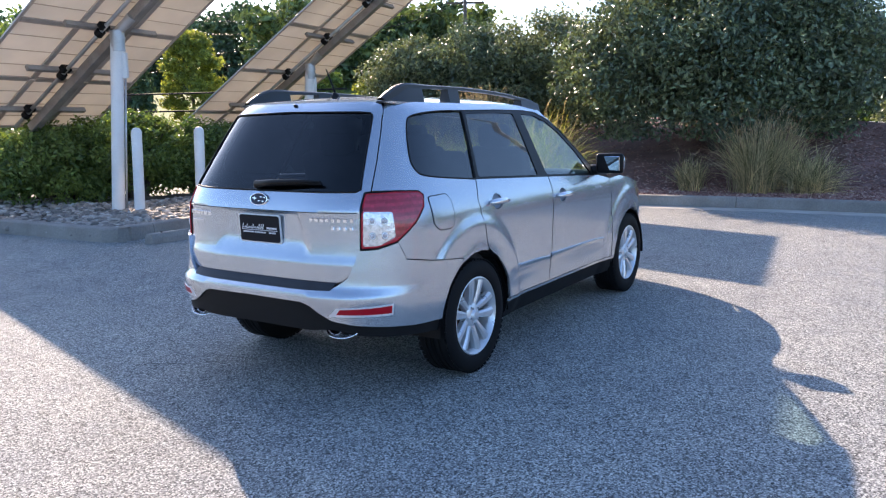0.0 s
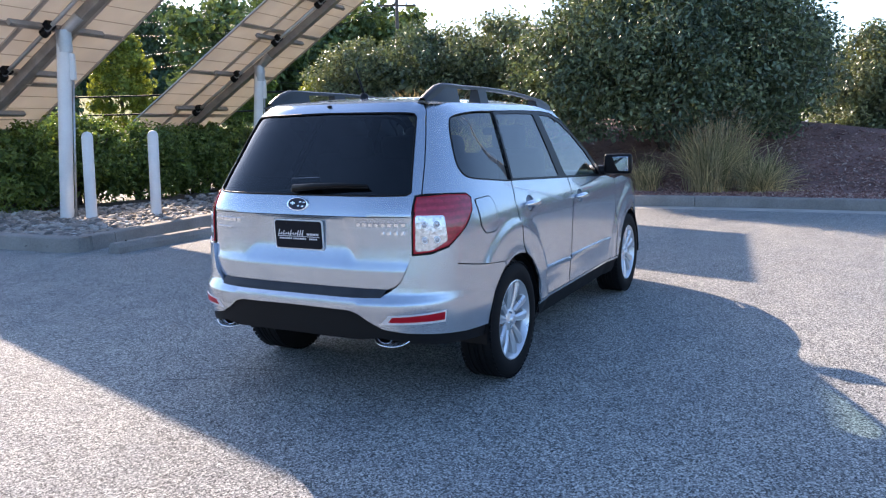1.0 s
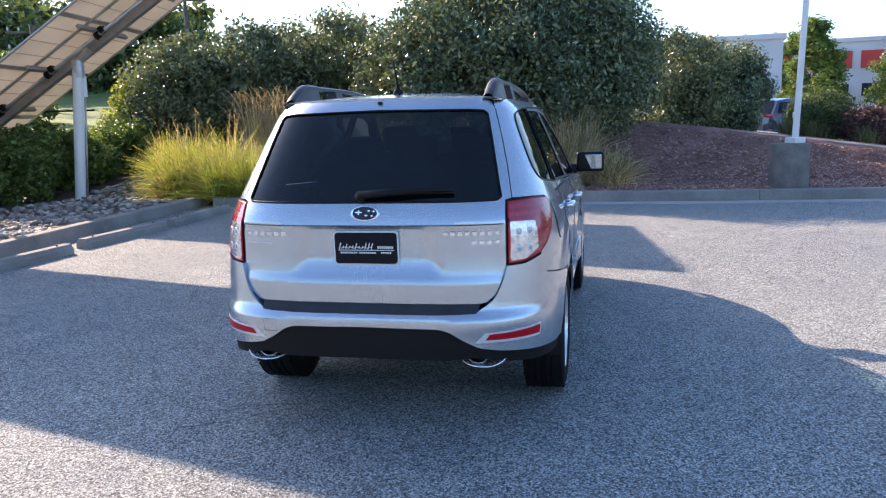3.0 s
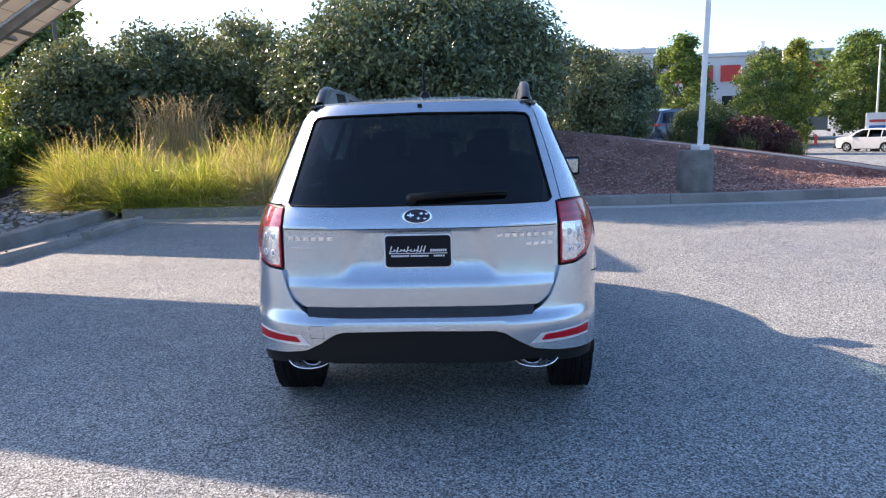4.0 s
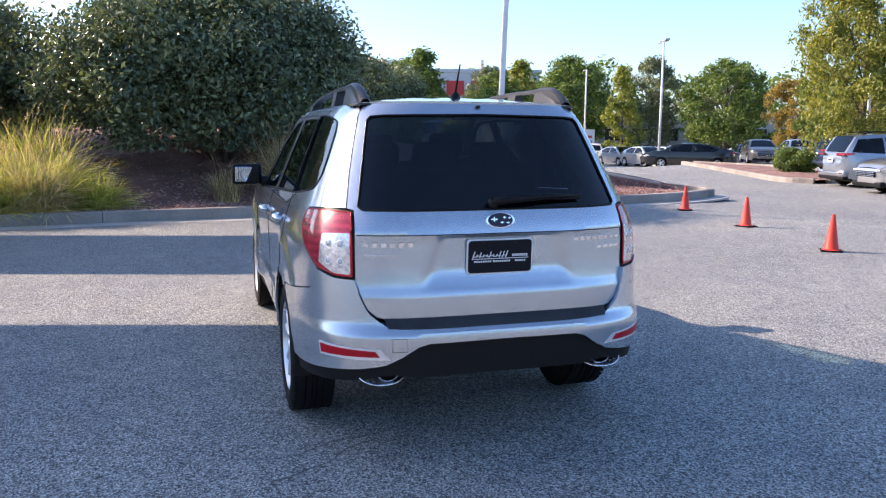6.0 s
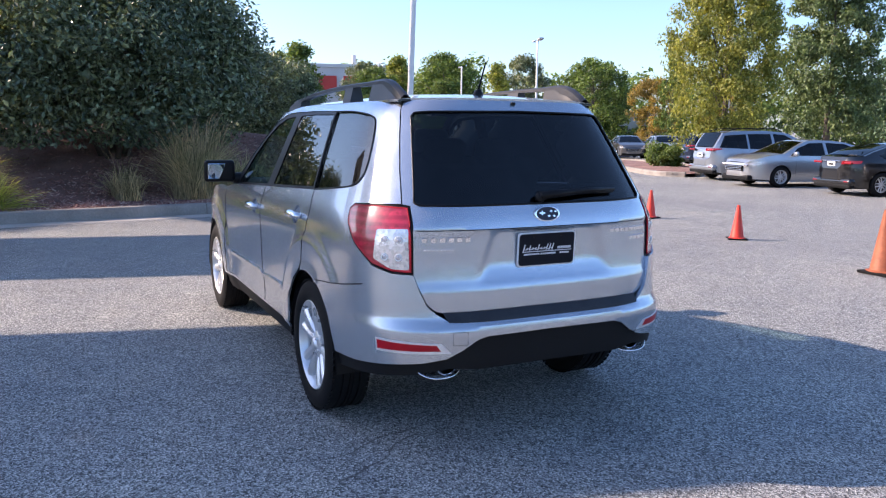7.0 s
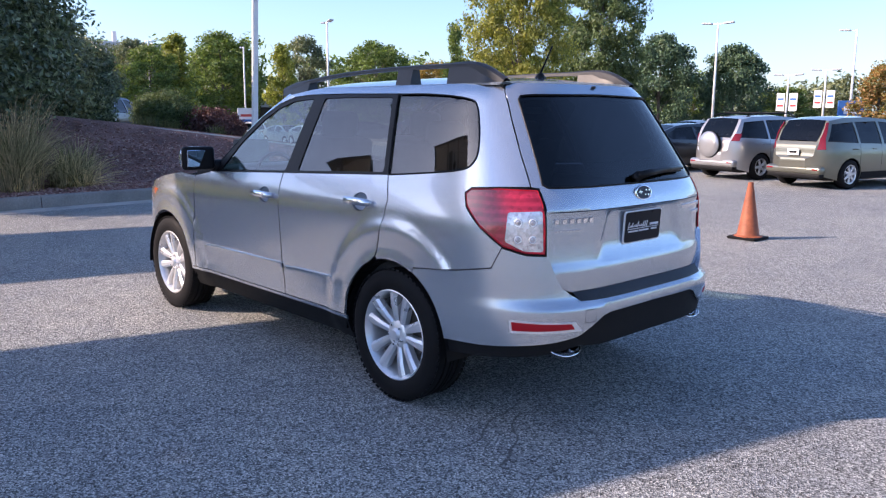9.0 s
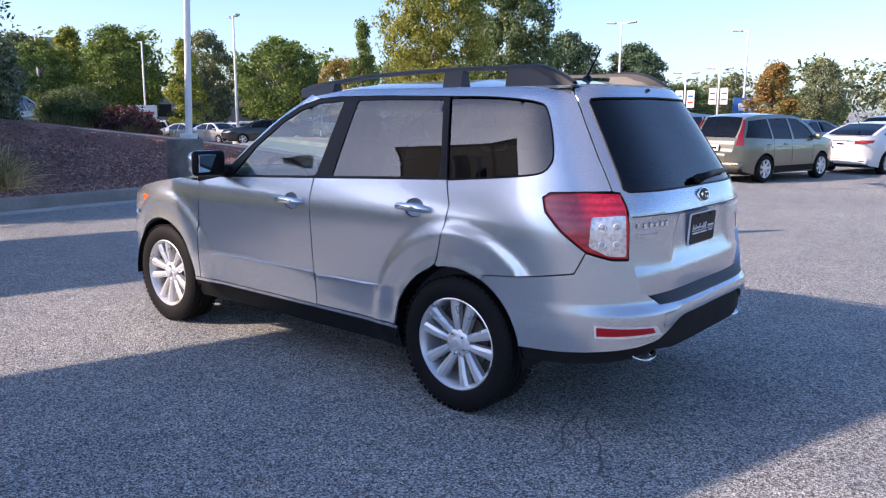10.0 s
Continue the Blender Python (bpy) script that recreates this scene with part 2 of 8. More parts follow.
M_LEAF_HEDGE = leafy("hedge leaves", (0.06, 0.102, 0.03), (0.168, 0.228, 0.072), 0.42, 0.4)
M_LEAF_TURN = leafy("reddening leaves", (0.12, 0.15, 0.04), (0.34, 0.2, 0.09), 0.5, 0.4)
M_LEAF_YELLOW2 = leafy("turning leaves", (0.11, 0.138, 0.033), (0.275, 0.286, 0.0715), 0.5, 0.45)
M_LEAF_MID2 = leafy("deep green leaves", (0.0416, 0.0718, 0.0284), (0.142, 0.189, 0.0756), 0.55, 0.25)

# ---- mesh helpers ----
def finish(name, bm, material, smooth=False, angle=None):
    me = bpy.data.meshes.new(name)
    bm.to_mesh(me)
    bm.free()
    for m in material if isinstance(material, (list, tuple)) else [material]:
        me.materials.append(m)
    if smooth:
        for p in me.polygons:
            p.use_smooth = True
        if angle:
            me.set_sharp_from_angle(angle=radians(angle))
    return new(name, me)


def part(name, bm, material, parent, label="", smooth=False, angle=None):
    ob = finish(name, bm, material, smooth, angle)
    ob.parent = parent
    if label:
        ob["label"] = label
    return ob


def thing(name, m, label, category, group="", kind=""):
    ob = new(name)
    ob.matrix_world = m
    ob.empty_display_size = 0.2
    return tagged(ob, label, category, group, kind)


def add_box(bm, sx, sy, sz, m=Matrix(), bevel=0.0, seg=2):
    r = bmesh.ops.create_cube(bm, size=1.0, matrix=m @ Matrix.Diagonal((sx, sy, sz, 1)))
    if bevel:
        es = list({e for v in r["verts"] for e in v.link_edges})
        bmesh.ops.bevel(bm, geom=es, offset=bevel, segments=seg, affect="EDGES", profile=0.5)
    return bm


def add_cyl(bm, r1, r2, depth, m=Matrix(), seg=24, caps=True):
    bmesh.ops.create_cone(bm, cap_ends=caps, cap_tris=False, segments=seg, radius1=r1, radius2=r2, depth=depth, matrix=m)
    return bm


def box(sx, sy, sz, m=Matrix(), bevel=0.0, seg=2):
    return add_box(bmesh.new(), sx, sy, sz, m, bevel, seg)


def at(x, y, z):
    return Matrix.Translation((x, y, z))


def add_rev(bm, prof, m=Matrix(), seg=32, closed=False):
    """A profile of (radius, height) turned about z."""
    rings = []
    for r, h in prof:
        rings.append([bm.verts.new(m @ Vector((r * math.cos(2 * math.pi * k / seg), r * math.sin(2 * math.pi * k / seg), h))) for k in range(seg)])
    pairs = list(zip(rings, rings[1:])) + ([(rings[-1], rings[0])] if closed else [])
    for a, b in pairs:
        for k in range(seg):
            bm.faces.new((a[k], a[(k + 1) % seg], b[(k + 1) % seg], b[k]))
    return bm


def add_tube(bm, pts, radii, seg=8, cap=True):
    """A round bar along points."""
    pts = [Vector(p) for p in pts]
    if not isinstance(radii, (list, tuple)):
        radii = [radii] * len(pts)
    rings = []
    ref = Vector((0, 0, 1))
    for i, p in enumerate(pts):
        d = (pts[min(i + 1, len(pts) - 1)] - pts[max(i - 1, 0)]).normalized()
        u = d.cross(ref if abs(d.z) < 0.95 else Vector((1, 0, 0))).normalized()
        v = d.cross(u)
        rings.append([bm.verts.new(p + (u * math.cos(2 * math.pi * k / seg) + v * math.sin(2 * math.pi * k / seg)) * radii[i]) for k in range(seg)])
    for a, b in zip(rings, rings[1:]):
        for k in range(seg):
            bm.faces.new((a[k], a[(k + 1) % seg], b[(k + 1) % seg], b[k]))
    if cap:
        bm.faces.new(rings[0][::-1])
        bm.faces.new(rings[-1])
    return bm


def smooth_line(pts, n=8):
    """Catmull-Rom through points."""
    p = [np.array(q, float) for q in pts]
    p = [2 * p[0] - p[1]] + p + [2 * p[-1] - p[-2]]
    out = []
    for i in range(1, len(p) - 2):
        for k in range(n):
            t = k / n
            out.append(0.5 * (2 * p[i] + (p[i + 1] - p[i - 1]) * t + (2 * p[i - 1] - 5 * p[i] + 4 * p[i + 1] - p[i + 2]) * t * t + (3 * p[i] - p[i - 1] - 3 * p[i + 1] + p[i + 2]) * t ** 3))
    out.append(p[-2])
    return [Vector(q) for q in out]


def sweep(bm, line, prof):
    """Sweep a cross-section of (sideways, up) along a line; sideways points to the line's left."""
    rings = []
    for i, p in enumerate(line):
        d = line[min(i + 1, len(line) - 1)] - line[max(i - 1, 0)]
        d = Vector((d.x, d.y, 0)).normalized()
        n = Vector((-d.y, d.x, 0))
        rings.append([bm.verts.new(p + n * s + Vector((0, 0, h))) for s, h in prof])
    k = len(prof)
    for a, b in zip(rings, rings[1:]):
        for j in range(k):
            bm.faces.new((a[j], b[j], b[(j + 1) % k], a[(j + 1) % k]))
    bm.faces.new(rings[0])
    bm.faces.new(rings[-1][::-1])
    return bm


# ---- lie of the land: a flat lot, and a bank that climbs behind the planted bed ----
TIP = Vector((14.2, 10.6))
BACK_DIR = Vector((-0.668, 0.744))
FRONT_ANGLE, BACK_ANGLE = 156.5, 131.9


def bank(u):
    u = min(max(u, 0.0), 9.4)
    return 0.094 * u + 0.0052 * u * u


def land(x, y):
    """Height of the ground."""
    d = Vector((x, y)) - TIP
    a = math.degrees(math.atan2(d.y, d.x))
    f = min(max((FRONT_ANGLE - a) / (FRONT_ANGLE - BACK_ANGLE), 0.0), 1.0)
    if a < -60:
        f = 0.0
    fall = ((x - 7) * 0.85 - (y - 4) * 0.53) / 8
    fall = min(max(fall, 0.0), 1.0)
    far = min(max((0.8 * x + 0.6 * y - 40) / 30, 0.0), 1.0) if y < 0.95 * x else 0.0
    dip = min(max((y - 21.8) / 2.0, 0.0), 1.0) * min(max((x - 13) / 3, 0.0), 1.0)
    return bank(d.dot(BACK_DIR)) * f - 0.45 * dip - 0.25 * fall * fall * (3 - 2 * fall) - 0.4 * far * far * (3 - 2 * far)


def ground_sheet():
    xs = [-3000, -700, -200, -80] + [-40 + 1.6 * k for k in range(70)] + [76, 90, 130, 200, 700, 2500]
    ys = [-2500, -700, -200, -60, -20, -8, 0, 4, 8] + [9 + 0.9 * k for k in range(44)] + [52, 60, 80, 130, 300, 900, 2500]
    verts = [(x, y, land(x, y)) for y in ys for x in xs]
    w = len(xs)
    faces = [(j * w + i, j * w + i + 1, (j + 1) * w + i + 1, (j + 1) * w + i) for j in range(len(ys) - 1) for i in range(w - 1)]
    me = bpy.data.meshes.new("ground")
    me.from_pydata(verts, [], faces)
    for p in me.polygons:
        p.use_smooth = True
    me.materials.append(M_ASPHALT)
    tagged(new("ground", me), "worn grey asphalt parking lot with fine cracks", "ground", kind="structure")


ground_sheet()

# kerb lines (their lower outer edge)
FRONT_KERB = smooth_line([(-1.25, 16.1, 0), (0.35, 15.1, 0), (2.43, 14.18, 0), (4.93, 13.03, 0), (7.12, 11.83, 0), (9.53, 10.68, 0), (12.0, 9.9, 0), (13.4, 9.75, 0)], 6)
KERB_TIP = smooth_line([(13.4, 9.75, 0), (14.15, 9.85, 0), (14.5, 10.3, 0), (14.3, 10.9, 0.05), (13.9, 11.3, 0.1)], 6)
BACK_EDGE = [Vector((14.2 - 2.24 * s - 3.91 * s * s, 10.75 + 1.29 * s + 5.56 * s * s, 0.1 + 0.87 * s + 0.43 * s * s)) for s in [0.16 + k / 30 for k in range(26)]]
LEFT_KERB = smooth_line([(-14.0, 15.0, 0), (-6.9, 11.25, 0), (-4.75, 10.12, 0)], 4) + smooth_line([(-4.55, 10.12, 0), (-4.4, 10.3, 0), (-3.45, 12.3, 0), (-1.55, 16.2, 0), (-1.25, 16.9, 0)], 4)
KERB_PROF = [(0.0, -0.05), (0.02, 0.17), (0.035, 0.185), (0.17, 0.19), (0.18, 0.175), (0.18, -0.05)]


def kerb_pieces(name, line, label, step=3.0, gutter=True):
    """A run of kerb cast in lengths, with a joint between them."""
    root = thing(name, Matrix(), label, "kerb", kind="structure")
    run, pieces, acc = [line[0]], [], 0.0
    for p, q in zip(line, line[1:]):
        acc += (q - p).length
        run.append(q)
        if acc > step:
            pieces.append(run)
            run, acc = [q], 0.0
    if len(run) > 1:
        pieces.append(run)
    for r in pieces:
        d0, d1 = (r[1] - r[0]).normalized(), (r[-1] - r[-2]).normalized()
        r = [r[0] + d0 * 0.006] + r[1:-1] + [r[-1] - d1 * 0.006]
        bm = bmesh.new()
        sweep(bm, r, KERB_PROF)
        part("kerb_stone", bm, M_CONCRETE_OLD, root)
    if gutter:
        bm = bmesh.new()
        sweep(bm, line, [(-0.32, 0.0), (-0.31, 0.006), (-0.004, 0.012), (-0.004, -0.03), (-0.32, -0.03)])
        part("gutter", bm, M_CONCRETE, root, "pale concrete gutter strip along the kerb foot")
    return root


kerb_pieces("kerb", FRONT_KERB + KERB_TIP[1:], "weathered concrete kerb round the mulched bank")
kerb_pieces("kerb", LEFT_KERB, "weathered concrete kerb round the river rock bed", gutter=False)
bm = bmesh.new()
sweep(bm, BACK_EDGE, [(-0.28, -0.2), (-0.28, 0.02), (-0.25, 0.05), (0.1, 0.05), (0.12, 0.03), (0.12, -0.2)])
tagged(finish("kerb", bm, M_CONCRETE), "pale concrete kerb along the top of the mulched bank", "kerb", kind="structure")

BED_GRID = {}


def bed(name, edge_a, edge_b, material, label, rows=14, rough=0.03, lift=0.09, seed=1):
    """A planted bed between two edge lines: a bumpy sheet a little above the ground."""
    n = 60

    def along(line, t):
        f = t * (len(line) - 1)
        i = min(int(f), len(line) - 2)
        return line[i].lerp(line[i + 1], f - i)
    verts, faces = [], []
    for i in range(n + 1):
        a, b = along(edge_a, i / n), along(edge_b, i / n)
        for j in range(rows + 1):
            p = a.lerp(b, j / rows)
            edge = min(j, rows - j, 2) / 2
            z = land(p.x, p.y) if j not in (0, rows) else p.z
            verts.append((p.x, p.y, max(z, p.z if j in (0, rows) else z) + lift + edge * rough * noise.noise((p.x * 1.3, p.y * 1.3, seed)) * 2 + edge * 0.04))
    w = rows + 1
    BED_GRID[name] = np.array(verts).reshape(n + 1, w, 3)
    faces = [(i * w + j, (i + 1) * w + j, (i + 1) * w + j + 1, i * w + j + 1) for i in range(n) for j in range(rows)]
    me = bpy.data.meshes.new(name)
    me.from_pydata(verts, [], faces)
    for p in me.polygons:
        p.use_smooth = True
    me.materials.append(material)
    return tagged(new(name, me), label, "bed", kind="structure")


inner = [p + Vector((0.05, 0.16, 0)) for p in FRONT_KERB[:-2]]
far_side = [Vector((-1.0, 26, 1.2)), Vector((3.0, 24.5, 1.3)), Vector((5.4, 21.2, 1.45))] + [p + Vector((-0.05, -0.05, -0.05)) for p in BACK_EDGE[::-1]] + [Vector((14.0, 10.6, 0.05))]
bed("mulch_bed", inner, far_side, M_MULCH_BED, "bank of dark red-brown wood mulch", lift=0.12)
rock_inner = [p + Vector((-0.1, 0.12, 0)) for p in LEFT_KERB[1:]]
rock_far = [Vector((-12, 17.5, 0)), Vector((-9, 16.5, 0)), Vector((-7.5, 15.5, 0)), Vector((-6, 17, 0)), Vector((-4.6, 19.5, 0)), Vector((-2.6, 21.5, 0))]
rock_bed = bed("rock_bed", rock_inner, rock_far, M_SOIL, "bed of grey river rock over soil", lift=0.06)

# ---- solar trackers ----
ROW = Vector((math.cos(radians(66.6)), math.sin(radians(66.6)), 0))
ACROSS = Vector((ROW.y, -ROW.x, 0))


def solar_tracker(base, lean, top, label, low_end=-3.5):
    """A post with a long tilted array: rails, torque tube, module frames and clamps."""
    tilt = radians(33.4)
    up = ACROSS * math.cos(tilt) + Vector((0, 0, math.sin(tilt)))
    nrm = up.cross(ROW).normalized()
    nrm = nrm if nrm.z > 0 else -nrm
    root = thing("solar_tracker", at(*base), label, "solar panel", "solar trackers in a row")
    c = Vector(top) - Vector(base)
    frm = Matrix((ROW.to_4d(), up.to_4d(), nrm.to_4d(), (0, 0, 0, 1))).transposed()
    frm = Matrix.Translation(c) @ Matrix([[ROW.x, up.x, nrm.x, 0], [ROW.y, up.y, nrm.y, 0], [ROW.z, up.z, nrm.z, 0], [0, 0, 0, 1]])
    # post with a cap plate
    bm = bmesh.new()
    foot, head = Vector((0, 0, -0.1)), Vector((lean[0], lean[1], c.z - 0.42))
    add_tube(bm, [foot, head], 0.105, 20)
    part("post", bm, M_WHITE, root, "white painted round steel post", True, 40)
    bm = bmesh.new()
    add_tube(bm, [head - Vector((0, 0, 0.3)), head + Vector((0, 0, 0.04))], 0.115, 20)
    for k in range(4):
        a = k * math.pi / 2 + 0.5
        add_cyl(bm, 0.018, 0.018, 0.03, at(*(head + Vector((0.115 * math.cos(a), 0.115 * math.sin(a), -0.08 - 0.1 * (k % 2))))) @ pose(0, 0, 0, 0, 90, math.degrees(a)), 8)
    part("post_cap", bm, M_GALV, root, smooth=True, angle=40)
    bm = bmesh.new()
    add_tube(bm, [head, c - nrm * 0.2], [0.07, 0.09], 12)
    add_tube(bm, [head + ROW * 0.12, c - nrm * 0.18 + up * 0.5], 0.03, 8)
    part("bracket", bm, M_GALV, root, smooth=True, angle=40)
    # control box and conduit on the post
    bm = box(0.09, 0.1, 0.42, at(lean[0] * 0.72 + 0.14, lean[1] * 0.72 + 0.03, c.z * 0.72), 0.012)
    part("control_box", bm, M_WHITE, root)
    bm = bmesh.new()
    add_tube(bm, [(0.14, 0.03, 0), (lean[0] * 0.7 + 0.14, lean[1] * 0.7 + 0.03, c.z * 0.66)], 0.018, 8)
    part("conduit", bm, M_GALV, root, smooth=True)
    lo, hi, wid = low_end, 3.75, 3.3
    # torque beam and drive rod under the modules
    bm = box(0.17, hi - lo - 0.5, 0.16, frm @ at(0.05, (lo + hi) / 2, -0.2), 0.012)
    part("torque_beam", bm, M_BEAM, root)
    bm = bmesh.new()
    add_tube(bm, [frm @ Vector((-0.32, lo + 0.3, -0.2)), frm @ Vector((-0.32, hi - 0.3, -0.2))], 0.035, 10)
    part("drive_rod", bm, M_GALV, root, smooth=True)
    for k in range(6):
        y = lo + 0.7 + k * (hi - lo - 1.4) / 5
        bm = box(1.9, 0.07, 0.09, frm @ at(0.0, y, -0.1), 0.006)
        part("cross_rail", bm, M_BEAM, root)
        bm = bmesh.new()
        add_box(bm, 0.16, 0.1, 0.12, frm @ at(-0.32, y + 0.12, -0.17), 0.01)
        add_cyl(bm, 0.075, 0.075, 0.1, frm @ at(-0.32, y - 0.02, -0.2) @ pose(0, 0, 0, 90, 0, 0), 14)
        part("clamp", bm, M_BLACK, root)
    # modules: each a framed sheet
    nx, ny = 3, 5
    mw, mh = wid / nx, (hi - lo) / ny
    for i in range(nx):
        for j in range(ny):
            cx, cy = -wid / 2 + (i + 0.5) * mw, lo + (j + 0.5) * mh
            bm = bmesh.new()
            add_box(bm, mw - 0.02, mh - 0.02, 0.012, frm @ at(cx, cy, 0.012))
            mod = part("solar_module", bm, M_PANEL_BACK, root, "pale backed photovoltaic module")
            bm = bmesh.new()
            for sx in (-1, 1):
                add_box(bm, 0.055, mh - 0.016, 0.03, frm @ at(cx + sx * (mw / 2 - 0.026), cy, 0.0))
            for sy in (-1, 1):
                add_box(bm, mw - 0.13, 0.055, 0.03, frm @ at(cx, cy + sy * (mh / 2 - 0.026), 0.0))
            # cell joints seen through the sheet
            for q in (-0.25, 0.0, 0.25):
                add_box(bm, mw - 0.1, 0.012, 0.008, frm @ at(cx, cy + q * mh, 0.0025))
            part("module_frame", bm, M_PANEL_FRAME, mod)
            bm = box(mw - 0.09, mh - 0.09, 0.003, frm @ at(cx, cy, 0.024))
            part("cell_sheet", bm, M_PANEL_FACE, mod)
    return root


M_PANEL_FRAME = surface("aluminium module frame", (0.52, 0.46, 0.41), 0.6, 0.2, var=0.15)
C2 = Vector((-3.38, 18.4, 3.27))
C1 = C2 - ROW * 5.5 + Vector((0, 0, 0.2))
solar_tracker((-5.95, 13.3, 0.08), (0.2, 0.05), (C1.x, C1.y, C1.z), "raised solar panel array on a white post in rocks")
solar_tracker((-3.75, 18.45, 0.08), (0.2, 0.05), (C2.x, C2.y, C2.z), "tilted solar panel array on a white post beside tall grasses", -4.2)


def bollard(x, y, lean, h=1.42):
    root = thing("bollard", at(x, y, 0.05), "white painted steel bollard in a river rock bed", "bollard", "bollards by the solar posts")
    bm = bmesh.new()
    add_rev(bm, [(0.0, -0.1), (0.085, -0.1), (0.085, h - 0.06), (0.075, h - 0.02), (0.045, h + 0.015), (0.0, h + 0.025)], Matrix.Shear("XY", 4, (lean, 0)), 20)
    part("pipe", bm, M_WHITE, root, smooth=True, angle=50)


bollard(-5.42, 12.95, 0.03)
bollard(-4.57, 13.5, 0.03)


def wheel_stop(x0, y0, x1, y1):
    a, b = Vector((x0, y0, 0)), Vector((x1, y1, 0))
    bm = bmesh.new()
    sweep(bm, [a.lerp(b, k / 6) for k in range(7)], [(-0.085, 0.0), (-0.08, 0.07), (-0.05, 0.125), (0.05, 0.13), (0.08, 0.07), (0.085, 0.0)])
    ob = finish("wheel_stop", bm, M_CONCRETE_OLD)
    tagged(ob, "chipped grey concrete wheel stop lying on the asphalt", "wheel stop", "wheel stops along the rock bed")
    for s in (0.12, 0.88):
        p = a.lerp(b, s)
        bm = bmesh.new()
        add_cyl(bm, 0.014, 0.014, 0.02, at(p.x, p.y, 0.137), 8)
        part("pin", bm, M_DARK_STEEL, ob)


wheel_stop(-4.05, 9.95, -3.2, 11.35)
wheel_stop(-3.08, 11.72, -2.12, 13.2)
wheel_stop(-2.0, 13.4, -1.05, 15.2)

# ---- the silver car: one smooth skin, cut into panels ----
from mathutils import geometry

M_SILVER = paint("silver metallic paint", (0.51, 0.55, 0.6), 0.75, 0.27, 0.06)
M_TRIM = surface("dark textured plastic", (0.011, 0.0115, 0.0125), 0.55, var=0.12, coarse=5, fine=300, bump=0.15, dist=0.001, spec=0.14)
M_PAD = surface("worn grey step plastic", (0.035, 0.036, 0.04), 0.5, var=0.3, coarse=9, fine=300, bump=0.15, dist=0.001, spec=0.3)
M_RUBBER = surface("tyre rubber", (0.009, 0.009, 0.01), 0.7, var=0.25, coarse=8, fine=120, bump=0.15, dist=0.001, spec=0.16)
M_ALLOY = surface("silver alloy", (0.72, 0.73, 0.75), 0.3, 0.6, var=0.06, coarse=8, fine=80, bump=0.03, coat=0.4)
M_CHROME = plain("chrome", (0.85, 0.86, 0.88), 0.06, 1.0)
M_SCOOP = plain("brushed bright steel", (0.8, 0.8, 0.81), 0.22, 0.85)
M_PRIVACY = glass("dark privacy glass", (0.19, 0.21, 0.235), 1.55)
M_CLEAR = glass("green tinted glass", (0.68, 0.82, 0.76), 2.0)
M_SIDE_GLASS = glass("dark tinted side glass", (0.18, 0.205, 0.23), 1.9)
M_LENS_DARK = plain("deep red reflector", (0.4, 0.003, 0.014), 0.3, spec=0.3)
M_AMBER = plain("amber lamp lens", (0.8, 0.16, 0.02), 0.1, coat=1.0)
M_MIRROR = plain("blue tinted mirror", (0.42, 0.5, 0.57), 0.02, 1.0)
M_SEAT = surface("grey seat cloth", (0.16, 0.155, 0.15), 0.9, var=0.2, coarse=6, fine=150, bump=0.2)
M_CABIN = surface("dark cabin plastic", (0.035, 0.035, 0.037), 0.7, var=0.15)
M_PLATE = plain("black plate print", (0.006, 0.008, 0.014), 0.4, spec=0.15)
M_PRINT = plain("white print", (0.75, 0.76, 0.78), 0.4)
M_BADGE_BLUE = plain("dark blue enamel", (0.004, 0.008, 0.03), 0.5)


def lens_clear_material():
    m, nt, b, _ = nodes_of("clear lamp lens over facets")
    tc = nt.nodes.new("ShaderNodeTexCoord")
    v = nt.nodes.new("ShaderNodeTexVoronoi")
    v.inputs["Scale"].default_value = 75.0
    nt.links.new(tc.outputs["Object"], v.inputs["Vector"])
    r = ramp_node(nt, v.outputs["Color"], [(0.15, (0.5, 0.48, 0.5)), (0.5, (0.74, 0.72, 0.74)), (0.9, (0.9, 0.88, 0.9))])
    nt.links.new(r.outputs[0], b.inputs["Base Color"])
    b.inputs["Metallic"].default_value = 0.7
    b.inputs["Roughness"].default_value = 0.2
    b.inputs["Coat Weight"].default_value = 1.0
    bump_on(nt, b, v.outputs["Distance"], 0.3, 0.004)
    return m


def lens_red_material():
    """Red lens with ribs and facets behind it."""
    m, nt, b, _ = nodes_of("red lamp lens")
    tc = nt.nodes.new("ShaderNodeTexCoord")
    w = nt.nodes.new("ShaderNodeTexWave")
    w.bands_direction = "Z"
    w.inputs["Scale"].default_value = 9.0
    w.inputs["Distortion"].default_value = 1.5
    v = nt.nodes.new("ShaderNodeTexVoronoi")
    v.inputs["Scale"].default_value = 60.0
    for n in (w, v):
        nt.links.new(tc.outputs["Object"], n.inputs["Vector"])
    a = ramp_node(nt, w.outputs[0], [(0.2, (0.3, 0.006, 0.022)), (0.8, (0.44, 0.014, 0.036))])
    c = ramp_node(nt, v.outputs["Color"], [(0.1, (0.75, 0.7, 0.7)), (0.9, (1.15, 1.4, 1.4))])
    nt.links.new(mix_node(nt, a.outputs[0], c.outputs[0], 1.0, "MULTIPLY"), b.inputs["Base Color"])
    b.inputs["Roughness"].default_value = 0.25
    b.inputs["Coat Weight"].default_value = 1.0
    b.inputs["Coat Roughness"].default_value = 0.03
    return m


M_LENS_CLEAR = lens_clear_material()
M_LENS_RED = lens_red_material()


